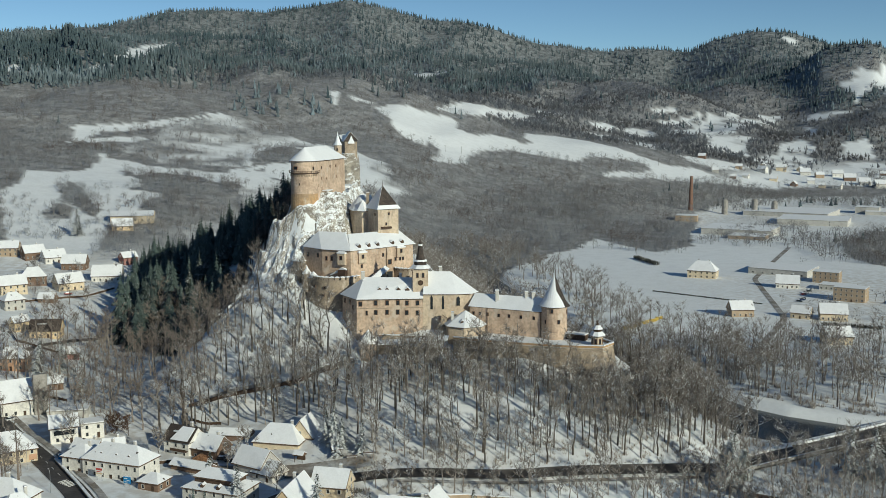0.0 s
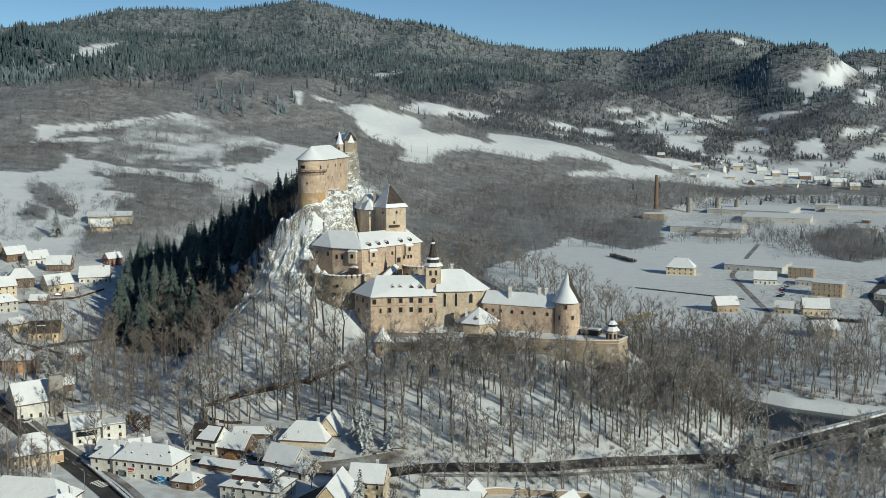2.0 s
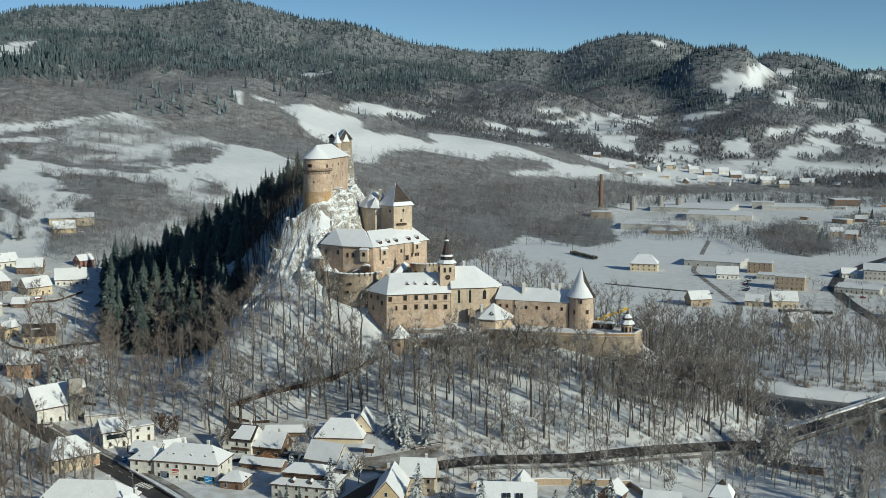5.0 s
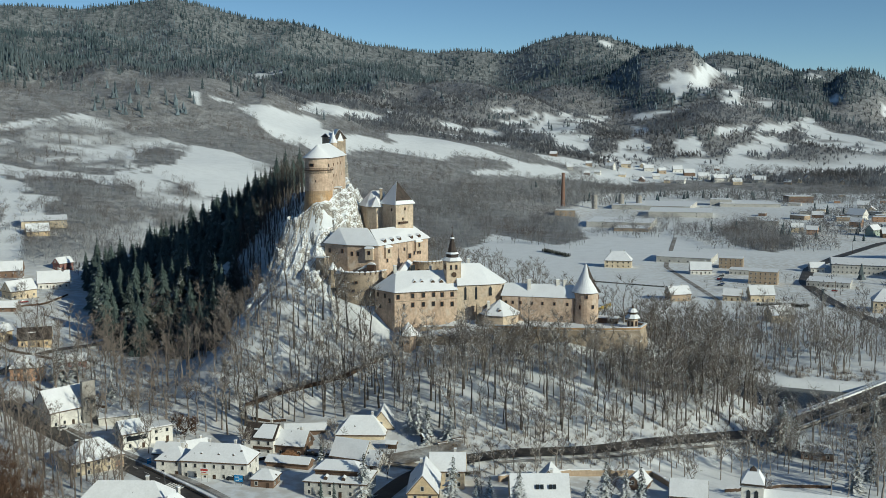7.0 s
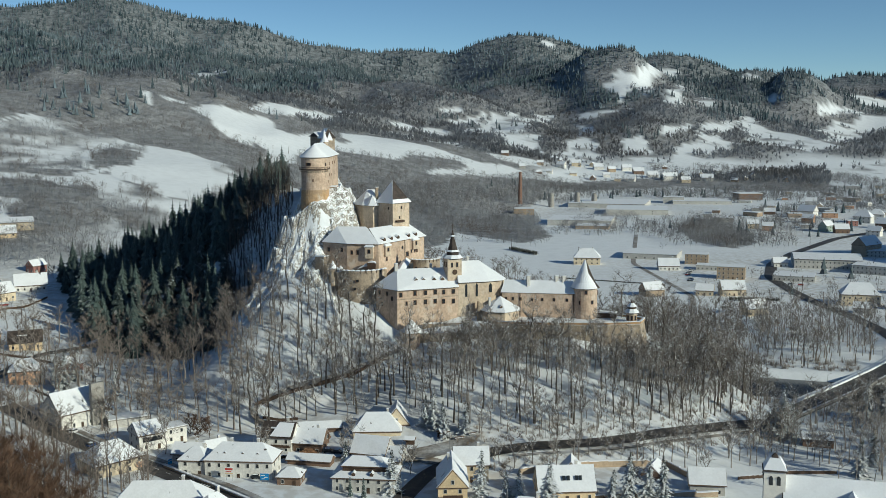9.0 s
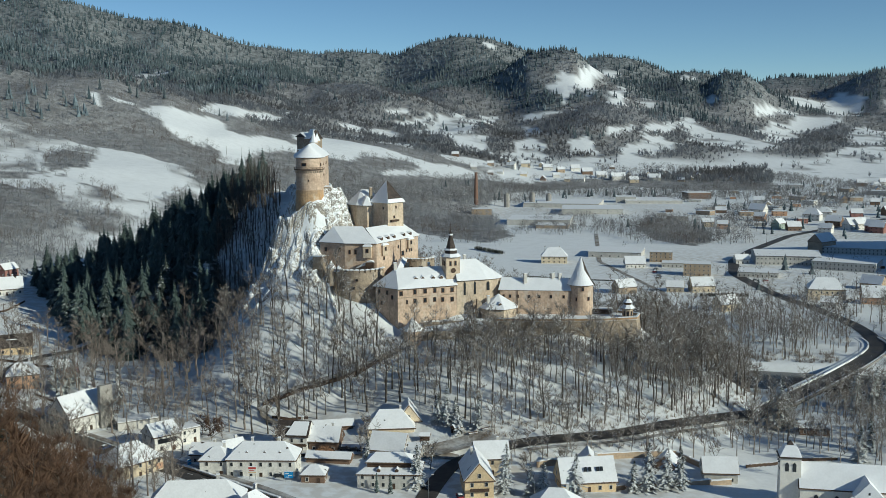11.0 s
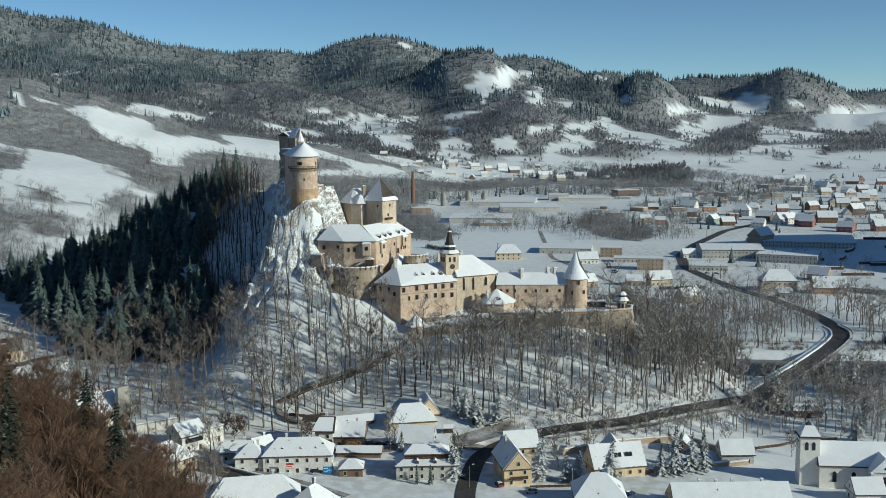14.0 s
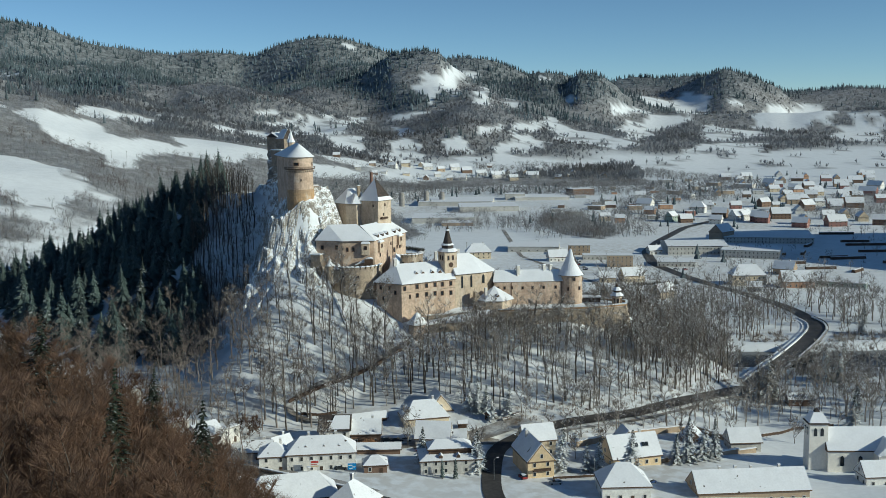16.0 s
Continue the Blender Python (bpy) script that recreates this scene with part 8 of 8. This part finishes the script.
def across_river(rnd):
    x, y = rnd.uniform(122, 300), rnd.uniform(436, 560)
    gap = float(river_gap(np.array([x]), np.array([y]))[0])
    if gap < 33 or y > 570 - 0.2 * (x - 120) or near_line(x, y, [(250, 466), (258, 480), (267, 505), (278, 556)], 9) or near_line(x, y, [(p[0], p[1]) for p in DECK], 12):
        return None
    return x, y


grove("far_bank_wood", [join(*bare_tree(s, t, w, 280, 0.036, limbs=8)) for s, t, w in ((58, 17, 5.6), (59, 20, 6.2))], scatter(190, across_river, 59, 5.0), 32, TWIG, "tall grey leafless trees across the river")
def on_bank(rnd):
    x, y = rnd.uniform(110, 330), rnd.uniform(330, 560)
    gap = float(river_gap(np.array([x]), np.array([y]))[0])
    return (x, y) if 29 < gap < 52 and not near_line(x, y, [(p[0], p[1]) for p in DECK], 9) else None


grove("bank_scrub", [brush_clump(s, 3.6, 2.6, 60) for s in (4, 5)], scatter(520, on_bank, 60, 1.6), 33, TWIG, "leafless willow scrub along the river bank", 0.5, 1.3)
grove("bridge_side_wood", [join(*bare_tree(s, t, w, 260, 0.036, limbs=8)) for s, t, w in ((45, 14, 4.6), (46, 17, 5.2), (47, 11, 4.2))], scatter(240, by_bridge, 45, 4.0), 28, TWIG, "grey leafless wood on the near river bank")
grove("east_slope_wood", [join(*bare_tree(s, t, w, 260, 0.036, limbs=8)) for s, t, w in ((48, 14, 4.4), (49, 17, 4.8))], scatter(130, on_east_end, 48, 4.0), 29, TWIG, "dense leafless trees below the round bastion")
grove("back_slope_trees", [join(*bare_tree(s, t, 4.4, 170, 0.045, limbs=8)) for s, t in ((61, 16), (62, 18))], scatter(120, lambda rnd: (lambda x, y: (x, y) if y > 428 + max(0, -x) * 1.2 and not inside(CASTLE_GROUND, np.array([x]), np.array([y]))[0] else None)(rnd.uniform(-40, 120), rnd.uniform(415, 560)), 61, 5.0), 10, TWIG, "leafless trees on the far side of the hill")

def before_bastion(rnd):
    x = rnd.uniform(-14, 84)
    y = 405 - 0.22 * (x + 14) - rnd.uniform(2, 24)
    return (x, y) if not near_line(x, y, VALLEY_ROAD, 7) else None


grove("bastion_front_trees", [join(*bare_tree(s, t, 4.8, 430, 0.04, 0.35, limbs=11)) for s, t in ((101, 17), (102, 20), (103, 15))], scatter(60, before_bastion, 101, 4.0), 39, TWIG, "dense frosted leafless trees in front of the outer wall", 0.75, 1.1)

snowy_spruces = [tree_thing("snowy_spruce", fine_conifer(s, t, w, 22), (BARK, SNOWY_NEEDLE), "spruce with snow on its boughs among the village houses", "tree", "village spruces") for s, t, w in ((11, 13, 3.1), (12, 16, 3.6), (13, 11, 2.4))]
plant(snowy_spruces, [(-21, 284), (-31, 291), (9, 282), (15, 282), (21, 282), (27, 283), (-36, 350), (-33, 349), (-30, 347), (-23, 343), (103, 341), (110, 343), (-31, 341), (-175, 439), (-286, 784), (107, 296), (-168, 447), (118, 305), (-24, 286), (-150, 420), (-70, 318), (-57, 302), (244, 420), (268, 440)], 12, 0.85, 1.2)

plant([tree_thing("tall_spruce", fine_conifer(17, 19, 4.8, 30), (BARK, SNOWY_NEEDLE), "tall broad spruce with snowy boughs beside a yellow house", "tree", "village spruces")], [(-14, 275.5), (-170, 427), (-284, 774), (104, 341), (109, 344), (150, 352), (157, 350), (-5.5, 479)], 18, 0.8, 1.1)
plant([tree_thing("cypress", conifer(19, 6.5, 0.9, 16), (BARK, NEEDLE), "narrow clipped cypress in front of a grey house", "tree", "clipped cypresses")], [(-70.5, 300.5), (-66.5, 299.0)], 19, 0.9, 1.05)
plant([tree_thing("beech_bush", bare_tree(76, 7.5, 3.4, 700, 0.05, 0.1), (BARK, BEECH_TWIG), "rust-brown beech bush with clinging leaves", "bush", "russet bushes")], [(-117, 367), (-113, 369), (-120, 371)], 20, 0.8, 1.1)
plant([tree_thing("garden_tree", bare_tree(s, t, w, 380, 0.05, 0.2), (BARK, TWIG), "leafless frosted garden tree among the houses", "tree", "garden trees") for s, t, w in ((77, 8, 3.6), (78, 10, 4.2))], [(-68, 335), (-63, 345), (-95, 347), (-128, 352), (-150, 385), (-140, 400), (-175, 405), (-160, 440), (-182, 460), (-205, 470), (-190, 520), (-212, 540), (-225, 600), (-205, 580), (-240, 660), (-262, 640), (-210, 690), (-20, 300), (20, 292), (52, 304), (70, 290), (-5, 305), (-48, 318)], 17, 0.8, 1.2)

# the beech wood on the shoulder beside the flight
beech_kinds = [tree_thing("beech", bare_tree(s, t, w, 1000, 0.022, 0.15, limbs=10), (BARK, BEECH_TWIG), "leafless russet beech in a dense hillside wood", "tree", "beeches on the near shoulder") for s, t, w in ((71, 11.5, 4.2), (72, 13, 4.6), (73, 10, 3.9), (74, 12, 4.8))]
plant(beech_kinds, scatter(400, lambda rnd: (lambda x, y: (x, y) if 12 < near_hill(np.array([x]), np.array([y]))[0] else None)(rnd.uniform(-262, -118), rnd.uniform(70, 292)), 71, 2.9), 13, 0.8, 1.15)
plant([tree_thing("spruce", fine_conifer(81, 21, 4.2, 30), (BARK, NEAR_NEEDLE), "lone green spruce with snow on its lower boughs", "tree", "spruces on the near shoulder")], [(-171, 230), (-185, 180), (-167.5, 199), (-197, 250), (-193.5, 217)], 14, 0.85, 1.1)

# tall wood on the bank west of the village street
STREET = [(p[0], p[1]) for p in MAIN_STREET]


def above_street(rnd):
    x, y = rnd.uniform(-225, -128), rnd.uniform(283, 392)
    edge = float(np.interp(y, [272, 307, 328, 348, 364, 384, 410], [-98, -108, -124, -140, -155, -172, -190]))
    return (x, y) if x < edge - 13 and free(x, y) and not near_line(x, y, STREET, 9) else None


grove("street_bank_wood", [join(*bare_tree(s, t, w, 330, 0.03, 0.3, limbs=10)) for s, t, w in ((91, 19, 4.6), (92, 22, 5.0), (93, 17, 4.2))], scatter(150, above_street, 91, 3.6), 34, SHADE_TWIG, "tall leafless wood on the bank beside the village street", 0.8, 1.1)


# ---- woods on the far hills: thousands of small trees ----
def brush(seed, tall=11.5, wide=4.6, blades=9, fine=1.0):
    """A far leafless crown: a stem and thin sprays that taper to the outside of a rounded crown."""
    rnd = random.Random(seed)
    v, f = [(-0.12, 0, 0), (0.12, 0, 0), (0, 0.05, tall * 0.8)], [(0, 1, 2)]
    for k in range(blades):
        a, up = rnd.uniform(0, 6.283), rnd.uniform(0.1, 1.0)
        r = wide * math.sqrt(max(0.05, 1 - (up * 1.5 - 0.55) ** 2)) * rnd.uniform(0.6, 1.05)
        end = (math.cos(a) * r, math.sin(a) * r, tall * (0.32 + 0.68 * up))
        z0 = tall * rnd.uniform(0.12, 0.55) * (0.5 + 0.5 * up)
        b, half = rnd.uniform(0, 6.283), rnd.uniform(0.6, 1.2) * fine
        i = len(v)
        v += [(math.cos(b) * half + end[0] * 0.25, math.sin(b) * half + end[1] * 0.25, z0), (end[0] * 0.3 - math.cos(b) * half, end[1] * 0.3 - math.sin(b) * half, z0 + tall * 0.12), end]
        f.append((i, i + 1, i + 2))
    return v, f


def crown_tree(seed, tall=10.0, wide=3.4, sprays=38, broad=1.0):
    """A leafless tree across the valley: a few rising stems and many short fine sprays that fill a rounded crown."""
    rnd = random.Random(seed)
    v, f = [], []
    for k in range(3):
        a, r = rnd.uniform(0, 6.283), wide * rnd.uniform(0.1, 0.45)
        v += [(-0.13, 0.05 * k, 0), (0.13, 0, 0), (math.cos(a) * r, math.sin(a) * r, tall * rnd.uniform(0.7, 0.95))]
        f.append((3 * k, 3 * k + 1, 3 * k + 2))
    for k in range(sprays):
        a, u, q = rnd.uniform(0, 6.283), rnd.uniform(-0.9, 1.0), rnd.random() ** 0.4
        ring_r = wide * math.sqrt(max(0.0, 1 - u * u)) * q
        x, y, z = math.cos(a) * ring_r, math.sin(a) * ring_r, tall * (0.62 + 0.36 * u * q)
        out, long, half = rnd.uniform(0.2, 0.7), rnd.uniform(0.9, 2.1), rnd.uniform(0.10, 0.2) * broad
        b = rnd.uniform(0, 6.283)
        i = len(v)
        v += [(x - math.cos(b) * half, y - math.sin(b) * half, z - 0.2), (x + math.cos(b) * half, y + math.sin(b) * half, z), (x + math.cos(a) * out * long, y + math.sin(a) * out * long, z + long * rnd.uniform(0.5, 1.0))]
        f.append((i, i + 1, i + 2))
    return v, f


def far_spruce(seed, tall=19.0, wide=3.4):
    rnd = random.Random(seed)
    rows = []
    for z0, z1, r in ((0.03, 0.62, 1.0), (0.34, 0.86, 0.72), (0.62, 1.04, 0.42)):
        rows.append(lathe(rnd.uniform(-0.3, 0.3), rnd.uniform(-0.3, 0.3), [(wide * r * rnd.uniform(0.85, 1.15), tall * z0), (0, tall * z1)], 4, rnd.random()))
    v, f = join(*rows)
    return v, [q for q in f if len(q) == 3]


# Lightened and cooled for the haze across the valley, which the colour carries.
FAR_TWIG = thin(material("grey_far_twigs", (0.385, 0.39, 0.40), vary=0.3, scale=0.04, second=(0.195, 0.165, 0.148), bump=0), 0.5)
# Bluer and paler than near spruces: distance haze is mixed into the needle colour.
FAR_NEEDLE = material("dark_hazy_far_needles", (0.058, 0.085, 0.098), vary=0.3, scale=0.01, second=(0.11, 0.135, 0.145), bump=0, snow=-0.05)
# Frost, plus the same haze in the base colour.
FROST_HAZE_NEEDLE = material("frosted_hazy_far_needles", (0.165, 0.205, 0.23), vary=0.35, scale=0.02, second=(0.095, 0.122, 0.135), bump=0, snow=0.1)
# Cool grey twigs, with the haze over the far hills in their colour.
DARK_TWIG = thin(material("hazy_far_twigs", (0.24, 0.255, 0.28), vary=0.3, scale=0.02, second=(0.145, 0.14, 0.142), bump=0), 0.5)
VALLEY_TWIG = thin(material("dim_valley_twigs", (0.27, 0.265, 0.265), vary=0.25, scale=0.02, second=(0.19, 0.18, 0.175), bump=0), 0.4)
rs = np.random.RandomState(5)
tries = 230000
bearing = np.radians(rs.uniform(-31, 54, tries))
radius = 640 * (4700 / 640) ** (rs.uniform(0, 1, tries) ** 0.8)
fx, fy = HUB_X + radius * np.sin(bearing), radius * np.cos(bearing)
keep = rs.uniform(0, 1, tries) < wooded(fx, fy) ** 1.5
keep &= (fractal(fx, fy, 25, 2) > -0.22)
fx, fy, fr, fb = fx[keep], fy[keep], radius[keep], np.degrees(bearing[keep])
fz = rolling_land(fx, fy)
band = spruce_share(fx, fy)
spruce = band + rs.normal(0, 0.18, len(fx)) > 0.30
spruce &= fr > 1300
order = rs.permutation(len(fx))[:70000]
spruce, fx, fy = spruce[order], fx[order], fy[order]
near_wood = np.hypot(fx - HUB_X, fy) < 1900
grove("hillside_broadleaf_forest", [crown_tree(s, t, w) for s, t, w in ((1, 10, 3.4), (2, 11.5, 3.8), (3, 9, 3.0), (4, 10.5, 4.2))], np.stack([fx, fy], 1)[~spruce & near_wood][:12000], 21, FAR_TWIG, "grey frosted leafless forest on the near hillsides, paled for haze", 0.7, 1.25)
grove("far_broadleaf_forest", [brush(s, 13, 5.0, 8, 0.8) for s in (5, 6, 7, 8)], np.stack([fx, fy], 1)[~spruce & ~near_wood][:26000], 25, DARK_TWIG, "grey leafless forest on the far hills", 0.7, 1.3)
firs = np.stack([fx[spruce], fy[spruce]], 1)[:27000]
frosty = fractal(firs[:, 0], firs[:, 1], 170, 3) + rs.normal(0, 0.07, len(firs)) > 0.05
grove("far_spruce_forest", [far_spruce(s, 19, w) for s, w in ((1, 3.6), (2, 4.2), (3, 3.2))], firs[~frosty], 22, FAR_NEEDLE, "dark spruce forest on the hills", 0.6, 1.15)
grove("far_frosted_forest", [far_spruce(s, 18, w) for s, w in ((6, 3.6), (7, 4.4))], firs[frosty], 37, FROST_HAZE_NEEDLE, "spruce forest white with frost on the hills, tinted for haze", 0.6, 1.1)
# hedges, copses and garden trees on the plain and in the towns
tp = np.stack([rs.uniform(60, 1100, 26000), rs.uniform(480, 1900, 26000)], 1)
thick = fractal(tp[:, 0], tp[:, 1], 130, 4) + 0.10 * np.clip((tp[:, 1] - 1000) / 700, -0.4, 1)
meadow = inside([(60, 590), (225, 590), (232, 840), (180, 960), (90, 990), (40, 900)], tp[:, 0], tp[:, 1])
yards = (tp[:, 0] > 215) & (tp[:, 1] < 860) & (rs.uniform(0, 1, len(tp)) > 0.15)
tp = tp[(thick > -0.005) & ~meadow & ~yards & (rolling_land(tp[:, 0], tp[:, 1]) < 26)][:12500]
grove("valley_trees", [crown_tree(s, 9, 3.4, 20, 1.7) for s in (7, 8, 9)], tp, 23, VALLEY_TWIG, "leafless hedges and garden trees on the valley floor", 0.6, 1.3)
cp = np.stack([rs.uniform(280, 1300, 700), rs.uniform(560, 1560, 700)], 1)
cp = cp[(fractal(cp[:, 0], cp[:, 1], 90, 3) > 0.06) & (rolling_land(cp[:, 0], cp[:, 1]) < 26)]
grove("town_conifers", [far_spruce(s, 12, 2.8) for s in (4, 5)], cp, 26, FAR_NEEDLE, "dark conifers between the town houses", 0.5, 1.1)
lp = [(rs.uniform(-460, -110), rs.uniform(440, 980)) for _ in range(2600)]
lp = np.array([p for p in lp if float(fractal(np.array([p[0]]), np.array([p[1]]), 60, 3)[0]) > 0.03])
grove("side_valley_bushes", [crown_tree(s, 6.5, 2.6, 30) for s in (9, 10)], lp, 24, FAR_TWIG, "leafless garden trees and bushes", 0.5, 1.1)

bp = np.stack([rs.uniform(-262, -116, 6500), rs.uniform(70, 292, 6500)], 1)
bp = bp[near_hill(bp[:, 0], bp[:, 1]) > 10]
grove("beech_thicket", [brush(s, 6.5, 2.6, 30, 0.07) for s in (11, 12, 13)], bp[:3600], 27, BEECH_TWIG, "dense young beech growth between the trees", 0.6, 1.3)
